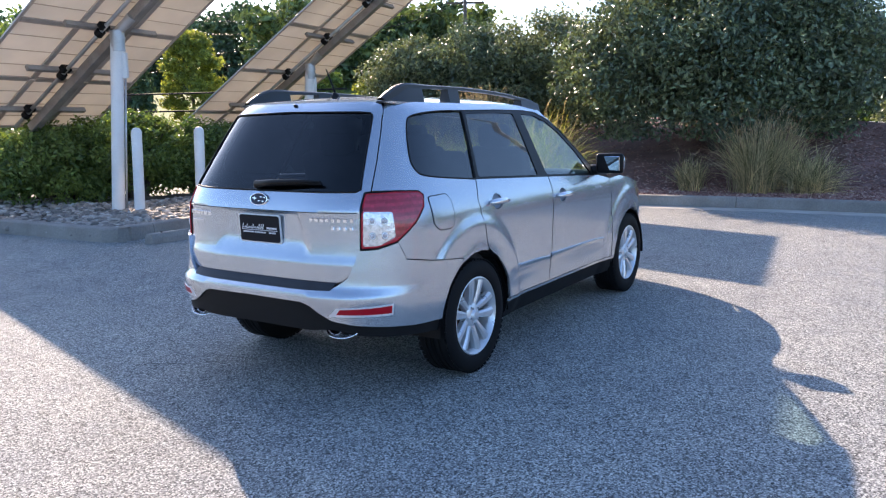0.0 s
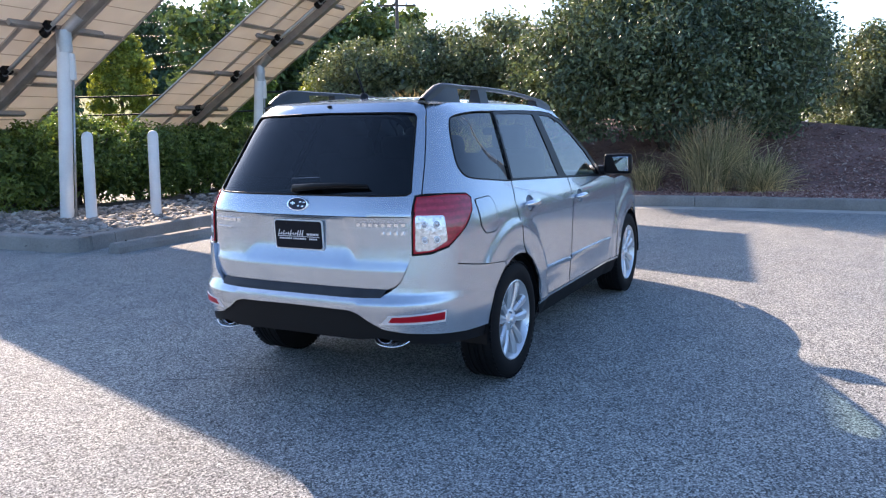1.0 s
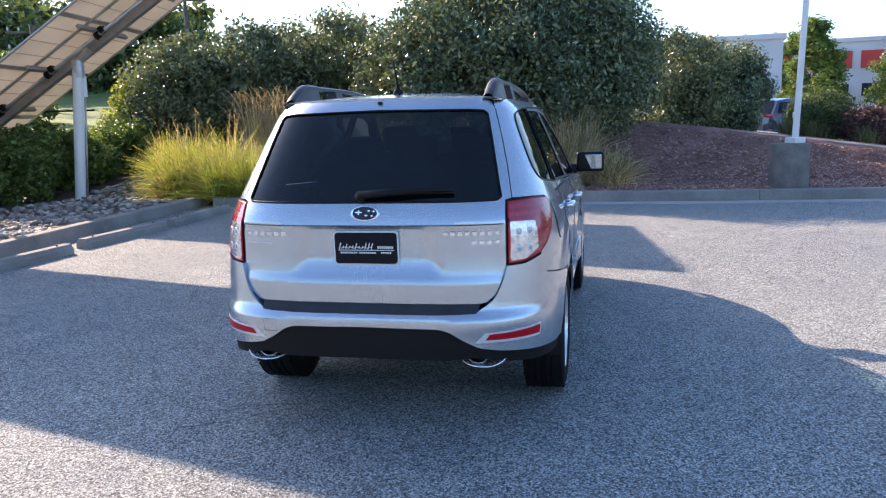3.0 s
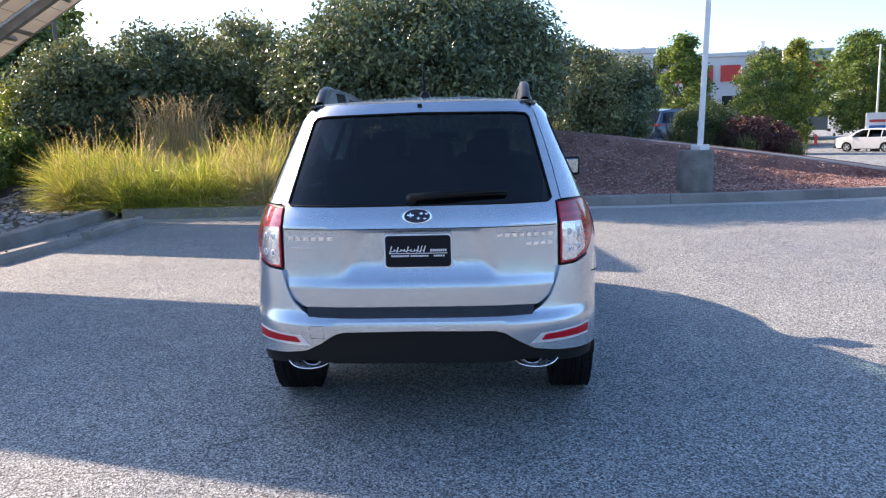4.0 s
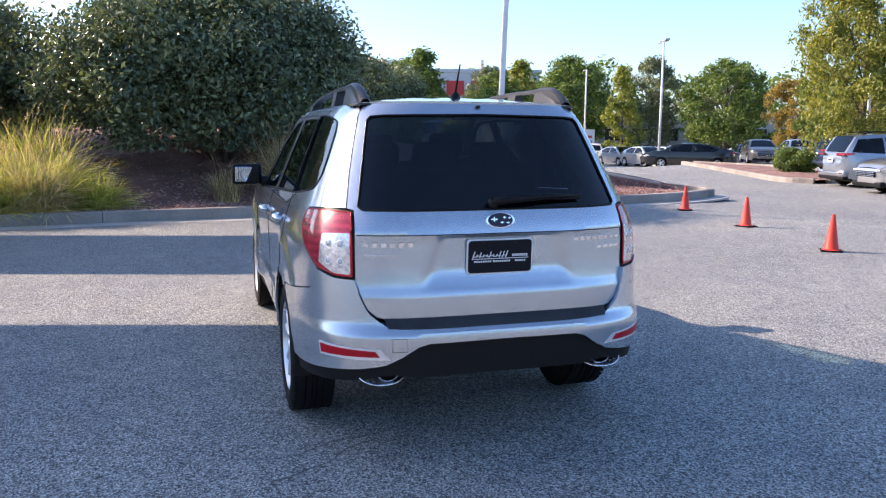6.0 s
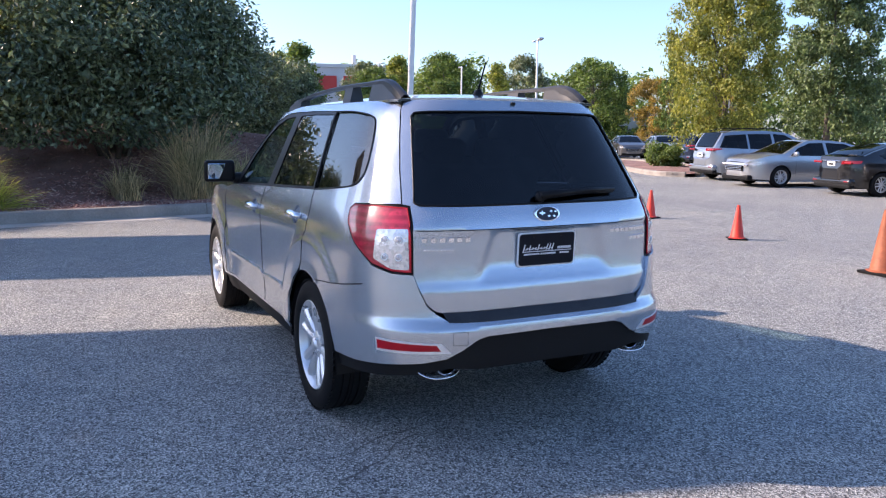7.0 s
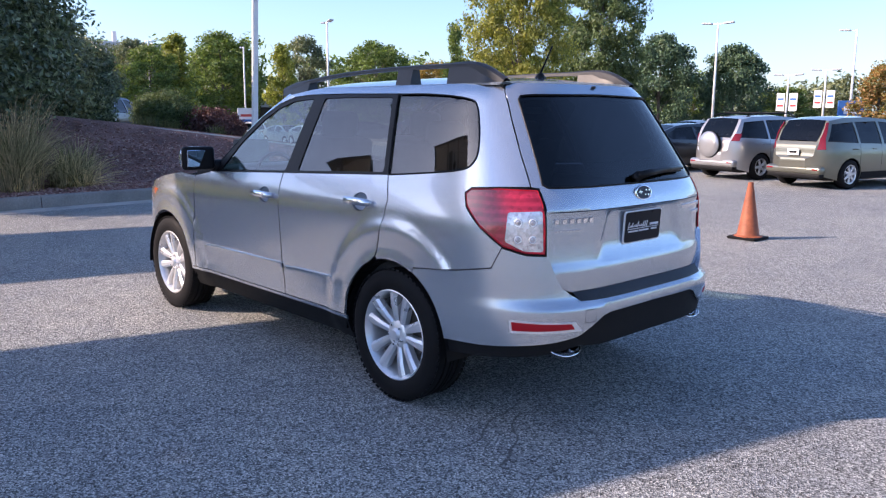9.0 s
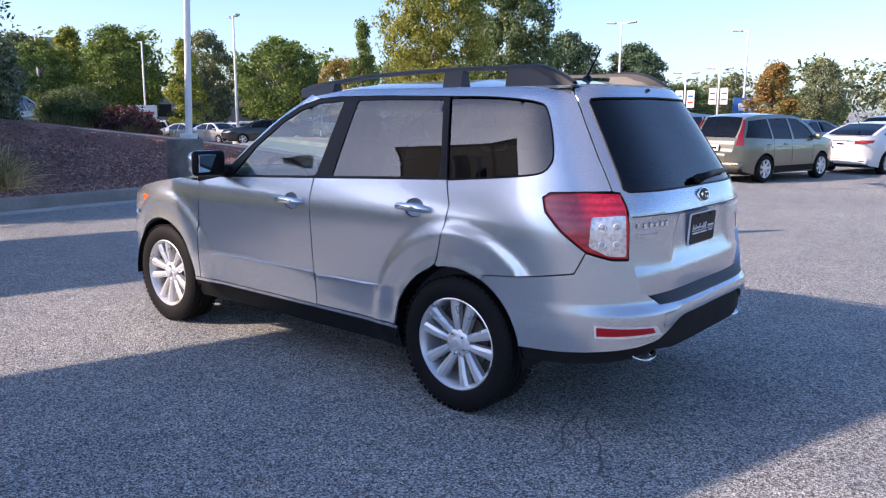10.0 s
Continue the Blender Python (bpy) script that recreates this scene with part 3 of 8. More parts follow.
def curve_of(xs, ys):
    """A monotone smooth curve through knots."""
    x, y = np.array(xs, float), np.array(ys, float)
    h, d = np.diff(x), np.diff(y) / np.diff(x)
    m = np.zeros(len(x))
    m[0], m[-1] = d[0], d[-1]
    for i in range(1, len(x) - 1):
        if d[i - 1] * d[i] > 0:
            w1, w2 = 2 * h[i] + h[i - 1], h[i] + 2 * h[i - 1]
            m[i] = (w1 + w2) / (w1 / d[i - 1] + w2 / d[i])

    def f(t):
        t = min(max(t, x[0]), x[-1])
        i = min(max(int(np.searchsorted(x, t)) - 1, 0), len(x) - 2)
        s = (t - x[i]) / h[i]
        return float((1 + 2 * s) * (1 - s) ** 2 * y[i] + s * (1 - s) ** 2 * h[i] * m[i] + s * s * (3 - 2 * s) * y[i + 1] + s * s * (s - 1) * h[i] * m[i + 1])
    return f


def ease(t):
    t = min(max(t, 0.0), 1.0)
    return t * t * (3 - 2 * t)


def inside(poly, x, y):
    c, n = False, len(poly)
    for i in range(n):
        x0, y0 = poly[i]
        x1, y1 = poly[(i + 1) % n]
        if (y0 > y) != (y1 > y) and x < (x1 - x0) * (y - y0) / (y1 - y0) + x0:
            c = not c
    return c


def dense(poly, step):
    out = []
    for i, (x0, y0) in enumerate(poly):
        x1, y1 = poly[(i + 1) % len(poly)]
        n = max(1, int(math.ceil(math.hypot(x1 - x0, y1 - y0) / step)))
        out += [(x0 + (x1 - x0) * k / n, y0 + (y1 - y0) * k / n) for k in range(n)]
    return out


def area(poly):
    return sum(a[0] * b[1] - b[0] * a[1] for a, b in zip(poly, poly[1:] + poly[:1])) / 2


def inset(poly, d):
    """Move an outline inwards by d."""
    s = 1 if area(poly) > 0 else -1
    out, n = [], len(poly)
    for i in range(n):
        p, a, b = Vector(poly[i]), Vector(poly[i - 1]), Vector(poly[(i + 1) % n])
        e0, e1 = (p - a).normalized(), (b - p).normalized()
        n0, n1 = Vector((-e0.y, e0.x)) * s, Vector((-e1.y, e1.x)) * s
        v = n0 + n1
        v = v / max(v.length_squared / 2, 0.35)
        out.append((p.x + v.x * d, p.y + v.y * d))
    return out


def rounded(poly, r, n=4):
    """Round the corners of an outline."""
    out, k = [], len(poly)
    for i in range(k):
        p, a, b = Vector(poly[i]), Vector(poly[i - 1]), Vector(poly[(i + 1) % k])
        ra = min(r, (p - a).length * 0.45, (b - p).length * 0.45)
        q0, q1 = p + (a - p).normalized() * ra, p + (b - p).normalized() * ra
        for j in range(n + 1):
            t = j / n
            q = q0 * (1 - t) ** 2 + p * 2 * t * (1 - t) + q1 * t * t
            out.append((q.x, q.y))
    return out


def skin(bm, outline, surf, step=0.03, holes=(), thick=0.012, gap=0.002, lift=0.0, away=(0, 0, 0.8), mirror=False):
    """Fill an outline, laid on a surface, with fine triangles, and turn its rim inwards."""
    outer = dense(inset(outline, gap), step)
    loops = [outer] + [dense(inset(h, -gap), step) for h in holes]
    pts, edges = [], []
    for lp in loops:
        k0 = len(pts)
        pts += lp
        edges += [(k0 + i, k0 + (i + 1) % len(lp)) for i in range(len(lp))]
    xs, ys = [p[0] for p in outer], [p[1] for p in outer]
    rim = np.array(pts)
    nx, ny = int((max(xs) - min(xs)) / step) + 1, int((max(ys) - min(ys)) / step) + 1
    for i in range(nx + 1):
        for j in range(ny + 1):
            q = (min(xs) + (i + 0.5 * (j % 2)) * step, min(ys) + j * step)
            if np.min((rim[:, 0] - q[0]) ** 2 + (rim[:, 1] - q[1]) ** 2) > (0.45 * step) ** 2 and inside(outer, *q) and not any(inside(h, *q) for h in loops[1:]):
                pts.append(q)
    vs, _, fs, _, _, _ = geometry.delaunay_2d_cdt([Vector(p) for p in pts], edges, [], 0, 1e-5)
    eps = 1e-3
    made = []
    for p in vs:
        a = Vector(surf(p.x, p.y))
        du, dv = Vector(surf(p.x + eps, p.y)) - a, Vector(surf(p.x, p.y + eps)) - a
        n = du.cross(dv)
        n = n.normalized() if n.length > 1e-12 else Vector((0, 0, 1))
        if n.dot(a - Vector(away)) < 0:
            n = -n
        a = a + n * lift
        if mirror:
            a, n = Vector((a.x, -a.y, a.z)), Vector((n.x, -n.y, n.z))
        made.append((bm.verts.new(a), n))
    faces = []
    for f in fs:
        cx, cy = sum(vs[k].x for k in f) / 3, sum(vs[k].y for k in f) / 3
        if inside(outer, cx, cy) and not any(inside(h, cx, cy) for h in loops[1:]):
            q = [made[k][0] for k in f]
            if (q[1].co - q[0].co).cross(q[2].co - q[0].co).length < 1e-5:
                continue
            if (q[1].co - q[0].co).cross(q[2].co - q[0].co).dot(made[f[0]][1]) < 0:
                q.reverse()
            faces.append(bm.faces.new(q))
    if thick:
        nrm = {v: n for v, n in made}
        low = {}
        for e in [e for f in faces for e in f.edges if len(e.link_faces) == 1]:
            f = e.link_faces[0]
            a, b = e.verts
            lp = [l for l in f.loops if l.edge == e][0]
            a, b = lp.vert, lp.link_loop_next.vert
            for v in (a, b):
                if v not in low:
                    low[v] = bm.verts.new(v.co - nrm[v] * thick)
            bm.faces.new((b, a, low[a], low[b]))
    for v, _ in made:
        if not v.link_faces:
            bm.verts.remove(v)
    return bm


def grid_skin(bm, f, nu, nv):
    vs = [[bm.verts.new(f(i / nu, j / nv)) for j in range(nv + 1)] for i in range(nu + 1)]
    for i in range(nu):
        for j in range(nv):
            bm.faces.new((vs[i][j], vs[i + 1][j], vs[i + 1][j + 1], vs[i][j + 1]))
    return bm


HALF = curve_of([0.2, 0.3, 0.36, 0.42, 0.52, 0.6, 0.75, 0.9, 0.97, 1.03, 1.09, 1.14, 1.3, 1.45, 1.545, 1.58, 1.6], [0.79, 0.842, 0.86, 0.865, 0.872, 0.868, 0.869, 0.871, 0.866, 0.851, 0.829, 0.807, 0.742, 0.678, 0.634, 0.606, 0.578])
TAIL = curve_of([0.2, 0.62, 0.76, 0.79, 0.9, 1.02, 1.05, 1.12, 1.3, 1.5, 1.56, 1.6, 1.63], [0.86, 0.9, 0.905, 0.9, 0.89, 0.89, 0.883, 0.853, 0.745, 0.615, 0.572, 0.535, 0.49])
NOSE = curve_of([0.2, 0.4, 0.6, 0.8, 0.95, 1.1], [1.12, 1.2, 1.24, 1.2, 1.12, 1.0])
BUMP = curve_of([0.25, 0.34, 0.42, 0.5, 0.595, 0.606, 0.63, 0.74, 0.86], [0.86, 0.92, 0.945, 0.953, 0.968, 0.964, 0.936, 0.92, 0.905])
AXLE, HUB = 1.3075, 0.345


def flare(x, z):
    out = 0.0
    for xc in (-AXLE, AXLE):
        r = math.hypot(x - xc, (z - HUB) * 0.97)
        out = max(out, 0.017 * ease((0.585 - r) / 0.05) + 0.008 * ease((0.43 - r) / 0.04))
    return out


def side(x, z):
    w = HALF(z)
    if x < -1.3:
        w *= max(1 - min((-1.3 - x) / TAIL(z), 0.9999) ** 4, 1e-6) ** 0.25
    elif x > 1.0:
        w *= max(1 - min((x - 1.0) / NOSE(z), 0.9999) ** 3, 1e-6) ** (1 / 3)
    w += flare(x, z) * ease((x + 2.1) / 0.25)
    w -= 0.01 * ease((0.56 - z) / 0.015) * ease((z - 0.36) / 0.1) * ease((0.95 - abs(x + 0.03)) / 0.1)
    return Vector((x, w, z))


def tail(y, z):
    x = -1.3 - TAIL(z) * max(1 - min(abs(y) / HALF(z), 0.9999) ** 4, 1e-6) ** 0.25
    ye = 0.305 + 0.07 * (1.015 - z) / 0.19
    x += 0.018 * ease((ye - abs(y)) / 0.06) * ease((z - 0.77) / 0.1) * ease((1.018 - z) / 0.012)
    x += 0.008 * ease((1.026 - z) / 0.006) * ease((z - 0.76) / 0.04)
    return Vector((x, y, z))


def bumper_skin(u, z, out=0.0):
    a = u / 0.9
    e, b = BUMP(z) + out, HALF(z) + 0.006 + out + 0.012 * ease((abs(a) - 1.1) / 0.2)
    r = ((abs(math.cos(a)) / e) ** 4 + (abs(math.sin(a)) / b) ** 4) ** -0.25
    return Vector((-1.3 - r * math.cos(a), r * math.sin(a), z))


def turn(x, y):
    return 0.9 * math.atan2(y, -1.3 - x)


def corner_skin(u, z):
    """The body's rear corner by angle about the axle line."""
    a = u / 0.9
    r = ((abs(math.cos(a)) / TAIL(z)) ** 4 + (abs(math.sin(a)) / HALF(z)) ** 4) ** -0.25
    return Vector((-1.3 - r * math.cos(a), r * math.sin(a), z))


def nose_skin(u, z):
    a = u / 0.9
    e, b = NOSE(z) + 0.012, HALF(z) + 0.006
    r = ((abs(math.cos(a)) / e) ** 3 + (abs(math.sin(a)) / b) ** 3) ** (-1 / 3)
    return Vector((1.0 + r * math.cos(a), r * math.sin(a), z))


def roof_edge(x):
    return 1.6 - 0.05 * ease((x + 0.35) / 0.45)


ROOF_TOP = curve_of([-1.9, -1.8, -1.5, -1.0, -0.5, -0.1, 0.12, 0.25], [1.606, 1.616, 1.642, 1.656, 1.653, 1.628, 1.602, 1.58])


def roof(x, y):
    e = roof_edge(x)
    t = min(abs(y) / HALF(e), 1.1)
    z = ROOF_TOP(x) - (ROOF_TOP(x) - e) * t ** 2.6
    z -= 0.006 * sum(ease((0.035 - abs(abs(y) - c)) / 0.02) for c in (0.12, 0.31)) * ease((x + 1.65) / 0.1) * ease((0.0 - x) / 0.1)
    return Vector((x, y, z))


def belt(x):
    return 1.09 - 0.048 * x


def arc(xc, r, a0, a1, n=14):
    return [(xc + r * math.cos(radians(a0 + (a1 - a0) * k / n)), HUB + r * math.sin(radians(a0 + (a1 - a0) * k / n))) for k in range(n + 1)]


def wheel(name, parent, m):
    """Tyre and a ten-spoke alloy rim; the face looks along +y."""
    root = new(name)
    root.parent, root.matrix_basis = parent, m
    lay = pose(0, 0, 0, -90, 0, 0)
    bm = bmesh.new()
    prof = [(0.228, -0.095), (0.244, -0.108), (0.28, -0.113), (0.31, -0.108), (0.33, -0.097), (0.338, -0.085)]
    rows = [(0.34, -0.07), (0.3405, -0.05), (0.333, -0.048), (0.333, -0.04), (0.3412, -0.038), (0.342, -0.016), (0.334, -0.014), (0.334, -0.006), (0.342, -0.004)]
    full = prof + rows + [(r, -h) for r, h in rows[::-1]] + [(r, -h) for r, h in prof[::-1]]
    add_rev(bm, full, lay, 72)
    # shoulder blocks
    for k in range(60):
        for s in (-1, 1):
            add_box(bm, 0.022, 0.026, 0.008, pose(0, 0, 0, 0, k * 6.0 + (3 if s > 0 else 0), 0) @ at(0, s * 0.088, 0.3345) @ pose(0, 0, 0, s * 28, 0, 0))
    part("tyre", bm, M_RUBBER, root, smooth=True, angle=32)
    bm = bmesh.new()
    add_rev(bm, [(0.208, -0.09), (0.208, 0.05), (0.217, 0.088), (0.229, 0.103), (0.236, 0.1), (0.235, 0.086), (0.222, -0.09)], lay, 72)
    part("rim", bm, M_ALLOY, root, "silver ten-spoke alloy wheel", True, 40)
    for k in range(5):
        for s in (-1, 1):
            bm = bmesh.new()
            q = pose(0, 0, 0, 0, k * 72, 0)
            path = [(0.045, 0.012), (0.09, 0.022), (0.15, 0.035), (0.222, 0.05)]
            prev = None
            for r, off in path:
                w = 0.013 + r * 0.082
                dpt = 0.072 + 0.022 * math.sin((r - 0.045) / 0.165 * math.pi * 0.5) - 0.006
                c = off + s * 0 + 0.006
                ring = [q @ Vector((s * (c - w), dpt - 0.006, r)), q @ Vector((s * c - s * w * 0.45, dpt + 0.004, r)), q @ Vector((s * c + s * w * 0.45, dpt + 0.004, r)), q @ Vector((s * (c + w), dpt - 0.008, r)), q @ Vector((s * (c + w), dpt - 0.04, r)), q @ Vector((s * (c - w), dpt - 0.04, r))]
                ring = [bm.verts.new(v) for v in ring]
                if prev:
                    for j in range(6):
                        bm.faces.new((prev[j], prev[(j + 1) % 6], ring[(j + 1) % 6], ring[j]))
                prev = ring
            bm.faces.new(prev)
            bmesh.ops.recalc_face_normals(bm, faces=bm.faces)
            part("spoke", bm, M_ALLOY, root, smooth=True, angle=25)
    bm = bmesh.new()
    add_rev(bm, [(0.0, 0.098), (0.024, 0.096), (0.031, 0.089), (0.036, 0.082), (0.06, 0.078), (0.072, 0.07), (0.074, 0.03)], lay, 32)
    part("hub_cap", bm, M_ALLOY, root, smooth=True, angle=40)
    for k in range(5):
        bm = bmesh.new()
        q = pose(0, 0, 0, 0, k * 72 + 36, 0)
        add_cyl(bm, 0.0085, 0.0075, 0.02, q @ at(0, 0.081, 0.052) @ pose(0, 0, 0, -90, 0, 0), 6)
        part("lug_nut", bm, M_CHROME, root)
    bm = bmesh.new()
    add_rev(bm, [(0.0, 0.02), (0.1, 0.02), (0.145, 0.018), (0.145, 0.0), (0.0, 0.0)], lay, 40)
    add_rev(bm, [(0.0, -0.02), (0.2, -0.02)], lay, 40)
    part("brake_disc", bm, M_DARK_STEEL, root, smooth=True, angle=40)
    return root


def plate_slab(w, h, t, m, r=0.018):
    """A thin upright plate with rounded corners, facing -x."""
    bm = bmesh.new()
    ol = rounded([(-w / 2, -h / 2), (w / 2, -h / 2), (w / 2, h / 2), (-w / 2, h / 2)], r, 5)
    a, b = [[bm.verts.new(m @ Vector((d, y, z))) for y, z in ol] for d in (-t / 2, t / 2)]
    bm.faces.new(a)
    bm.faces.new(b[::-1])
    for i in range(len(ol)):
        j = (i + 1) % len(ol)
        bm.faces.new((a[j], a[i], b[i], b[j]))
    bmesh.ops.recalc_face_normals(bm, faces=bm.faces)
    return bm


def build_car():
    car = thing("car", pose(0.0384, 6.2049, 0, 0, 0, 59.05), "silver metallic compact sport utility car parked on asphalt", "car")
    S = 0.03

    def sk(name, mat, parent, outline, surf, label="", both=False, ang=35, **kw):
        obs = []
        for mir in ((False, True) if both else (False,)):
            bm = bmesh.new()
            skin(bm, outline, surf, mirror=mir, **kw)
            obs.append(part(name, bm, mat, parent, label, True, ang))
        return obs

    bm = box(3.5, 1.26, 0.22, at(0.1, 0, 0.37), 0.03)
    add_box(bm, 1.78, 1.62, 0.14, at(0, 0, 0.31), 0.03)
    add_box(bm, 0.42, 1.2, 0.16, at(-1.88, 0, 0.49), 0.04)
    part("body", bm, M_BLACK, car, "dark underbody")
    # the tailgate's outline, which lamps, bumper and quarters follow
    hatch_r = [(0.0, 0.646), (0.3, 0.648), (0.5, 0.656), (0.56, 0.672), (0.598, 0.705), (0.622, 0.76), (0.645, 0.836), (0.644, 1.0), (0.636, 1.13), (0.662, 1.136), (0.632, 1.28), (0.595, 1.42), (0.553, 1.555), (0.53, 1.585), (0.48, 1.6), (0.25, 1.602), (0.0, 1.602)]

    def gate_y(z):
        e = hatch_r[3:14]
        return float(np.interp(z, [q[1] for q in e], [q[0] for q in e]))

    def turn_for(surf, y, z):
        """The angle at which a wrapped skin reaches a width."""
        lo, hi = 0.0, 1.2
        for _ in range(30):
            m = (lo + hi) / 2
            if surf(m, z).y < y:
                lo = m
            else:
                hi = m
        return lo

    def side_u(x, z):
        return turn(x, side(x, z).y)
    # doors, wings and quarters
    ra = arc(-AXLE, 0.392, 74.4, 5, 10)
    f_door = [(0.872, 0.378), (0.875, 0.7), (0.862, belt(0.862) - 0.03), (0.66, belt(0.66))] + [(x, belt(x)) for x in (0.4, 0.1, -0.238)] + [(-0.238, 1.0), (-0.262, 0.6), (-0.278, 0.378)]
    r_door = [(-0.278, 0.378), (-0.262, 0.6), (-0.238, 1.0)] + [(x, belt(x)) for x in (-0.238, -0.6, -0.9, -1.2)] + [(-1.255, 1.03), (-1.24, 0.92), (-1.2, 0.74)] + ra[1:] + [(-0.905, 0.378)]
    wing = [(0.872, 0.378), (0.875, 0.7), (0.862, belt(0.862) - 0.03), (1.1, 1.03), (1.4, 0.985), (1.65, 0.935), (1.76, 0.895), (1.72, 0.8), (1.68, 0.72), (1.695, 0.56)] + arc(AXLE, 0.392, 28, 176, 18) + [(0.9, 0.378)]
    quarter_glass = [(-1.078, 1.552), (-1.3, 1.55), (-1.5, 1.538), (-1.62, 1.52), (-1.665, 1.49), (-1.715, 1.4), (-1.755, 1.29), (-1.75, 1.235), (-1.7, 1.2), (-1.5, 1.175), (-1.2, belt(-1.2))]
    quarter_glass = [(p.x, p.y) for p in smooth_line([(a, b, 0) for a, b in quarter_glass], 3)]
    quarter = [(-1.2, 0.74), (-1.24, 0.92), (-1.255, 1.03), (-1.2, belt(-1.2))] + quarter_glass[::-1][1:-1] + [(-1.078, 1.556), (-1.07, 1.6), (-1.4, 1.6), (-1.68, 1.6)] + [(tail(gate_y(z) + 0.002, z).x, z) for z in (1.572, 1.54, 1.5, 1.45, 1.4, 1.34, 1.28, 1.23, 1.18, 1.137)] + [(-1.92, 1.134), (-1.785, 1.126), (-1.757, 1.102), (-1.785, 1.04), (-1.868, 0.958), (-1.975, 0.872), (-1.934, 0.778), (-1.75, 0.747), (-1.49, 0.722)] + arc(-AXLE, 0.392, 116, 76, 8)
    cup = lambda hx, hz, k=1.0: [(hx + 0.062 * k * math.cos(a), hz - 0.002 + 0.046 * k * math.sin(a)) for a in [2 * math.pi * j / 24 for j in range(24)]]
    doors_f = sk("front_door", M_SILVER, car, f_door, lambda x, z: side(x, z), both=True, step=S, holes=[cup(-0.075, 0.965)])
    doors_r = sk("rear_door", M_SILVER, car, r_door, lambda x, z: side(x, z), both=True, step=S, holes=[cup(-1.03, 1.003)])
    sk("front_wing", M_SILVER, car, wing, lambda x, z: side(x, z), both=True, step=S)
    sk("quarter_panel", M_SILVER, car, quarter, lambda x, z: side(x, z), both=True, step=0.025, gap=0.0012)
    sill = [(0.93, 0.352), (0.93, 0.374), (-0.93, 0.374), (-0.93, 0.352)]
    # dark strip puts in the shade on the lower part of the silver sill
    sk("sill_guard", M_TRIM, car, [(0.93, 0.23), (0.93, 0.349), (-0.93, 0.349), (-0.93, 0.23)], lambda x, z: side(x, z), "dark strip standing for the shade on the lower sill", both=True, lift=-0.012, step=0.06)
    sk("sill", M_SILVER, car, sill, lambda x, z: side(x, z), both=True, lift=-0.006, step=0.06)
    # black tubes standing for the shade in the gaps between the panels
    for nm, ln in (("door_seal", f_door[:3]), ("door_seal", f_door[-4:]), ("door_seal", [r_door[k] for k in range(6, 13)]), ("panel_seal", [(-1.49, 0.722), (-1.75, 0.747), (-1.934, 0.778), (-1.975, 0.872)])):
        for sg in (1, -1):
            bm = bmesh.new()
            pts = []
            for (x0, z0), (x1, z1) in zip(ln, ln[1:]):
                pts += [side(x0 + (x1 - x0) * j / 5, z0 + (z1 - z0) * j / 5) for j in range(5)]
            pts.append(side(*ln[-1]))
            add_tube(bm, [(p.x, sg * (p.y - 0.0012), p.z) for p in pts], 0.0036 if nm == "door_seal" else 0.0028, 6)
            part(nm, bm, M_BLACK, car, "black tube standing for the shade in a panel gap")
    # bright strips on the doors
    for ob, x0, x1 in ((doors_f, 0.74, -0.268), (doors_r, -0.272, -0.79)):
        for k in (0, 1):
            bm = bmesh.new()
            skin(bm, [(x0, 0.543), (x0 - 0.04, 0.56), (x1, 0.567), (x1, 0.534), (x0 - 0.02, 0.53)], lambda x, z: side(x, z), 0.02, thick=0.016, lift=0.014, mirror=bool(k))
            part("door_strip", bm, M_SILVER, ob[k], smooth=True, angle=30)
    # handles
    for ob, hx, hz in ((doors_f, -0.075, 0.965), (doors_r, -1.03, 1.003)):
        for k, sg in ((0, 1), (1, -1)):
            p = side(hx, hz)
            bm = bmesh.new()
            add_tube(bm, [(hx + 0.1, sg * (p.y + 0.004), hz), (hx + 0.085, sg * (p.y + 0.026), hz + 0.002), (hx + 0.03, sg * (p.y + 0.036), hz + 0.004), (hx - 0.04, sg * (p.y + 0.036), hz + 0.003), (hx - 0.09, sg * (p.y + 0.026), hz), (hx - 0.105, sg * (p.y + 0.004), hz - 0.002)], [0.014, 0.019, 0.02, 0.02, 0.019, 0.014], 12)
            h = part("door_handle", bm, M_CHROME, ob[k], "chrome door handle", True)
            bm = bmesh.new()
            skin(bm, cup(hx, hz, 1.03), lambda x, z: side(x, z) - Vector((0, 0.004 + 0.03 * max(0, 1 - ((x - hx) / 0.068) ** 2 - ((z - hz) / 0.052) ** 2) ** 0.7, 0)), 0.012, thick=0.0, mirror=bool(k))
            part("handle_cup", bm, M_SILVER_SHADED, ob[k], smooth=True)
    # black window surrounds and panes
    dlo = [(0.66, belt(0.66)), (0.43, 1.262), (0.215, 1.427), (0.07, 1.505), (-0.08, 1.548), (-0.25, 1.56), (-0.6, 1.562), (-1.078, 1.556), (-1.2, belt(-1.2)), (-0.6, belt(-0.6)), (0.1, belt(0.1))]
    w_f = rounded([(0.53, belt(0.53) + 0.016), (0.38, 1.255), (0.19, 1.405), (0.05, 1.48), (-0.1, 1.522), (-0.298, 1.535), (-0.238, belt(-0.238) + 0.016), (0.1, belt(0.1) + 0.016)], 0.02)
    w_r = rounded([(-0.372, belt(-0.372) + 0.016), (-0.412, 1.538), (-0.7, 1.541), (-1.035, 1.537), (-1.15, belt(-1.15) + 0.016), (-0.7, belt(-0.7) + 0.016)], 0.018)
    sk("window_surround", M_BLACK, car, dlo, lambda x, z: side(x, z), "black window surround and pillars", True, holes=[w_f, w_r], step=0.03, lift=-0.004)
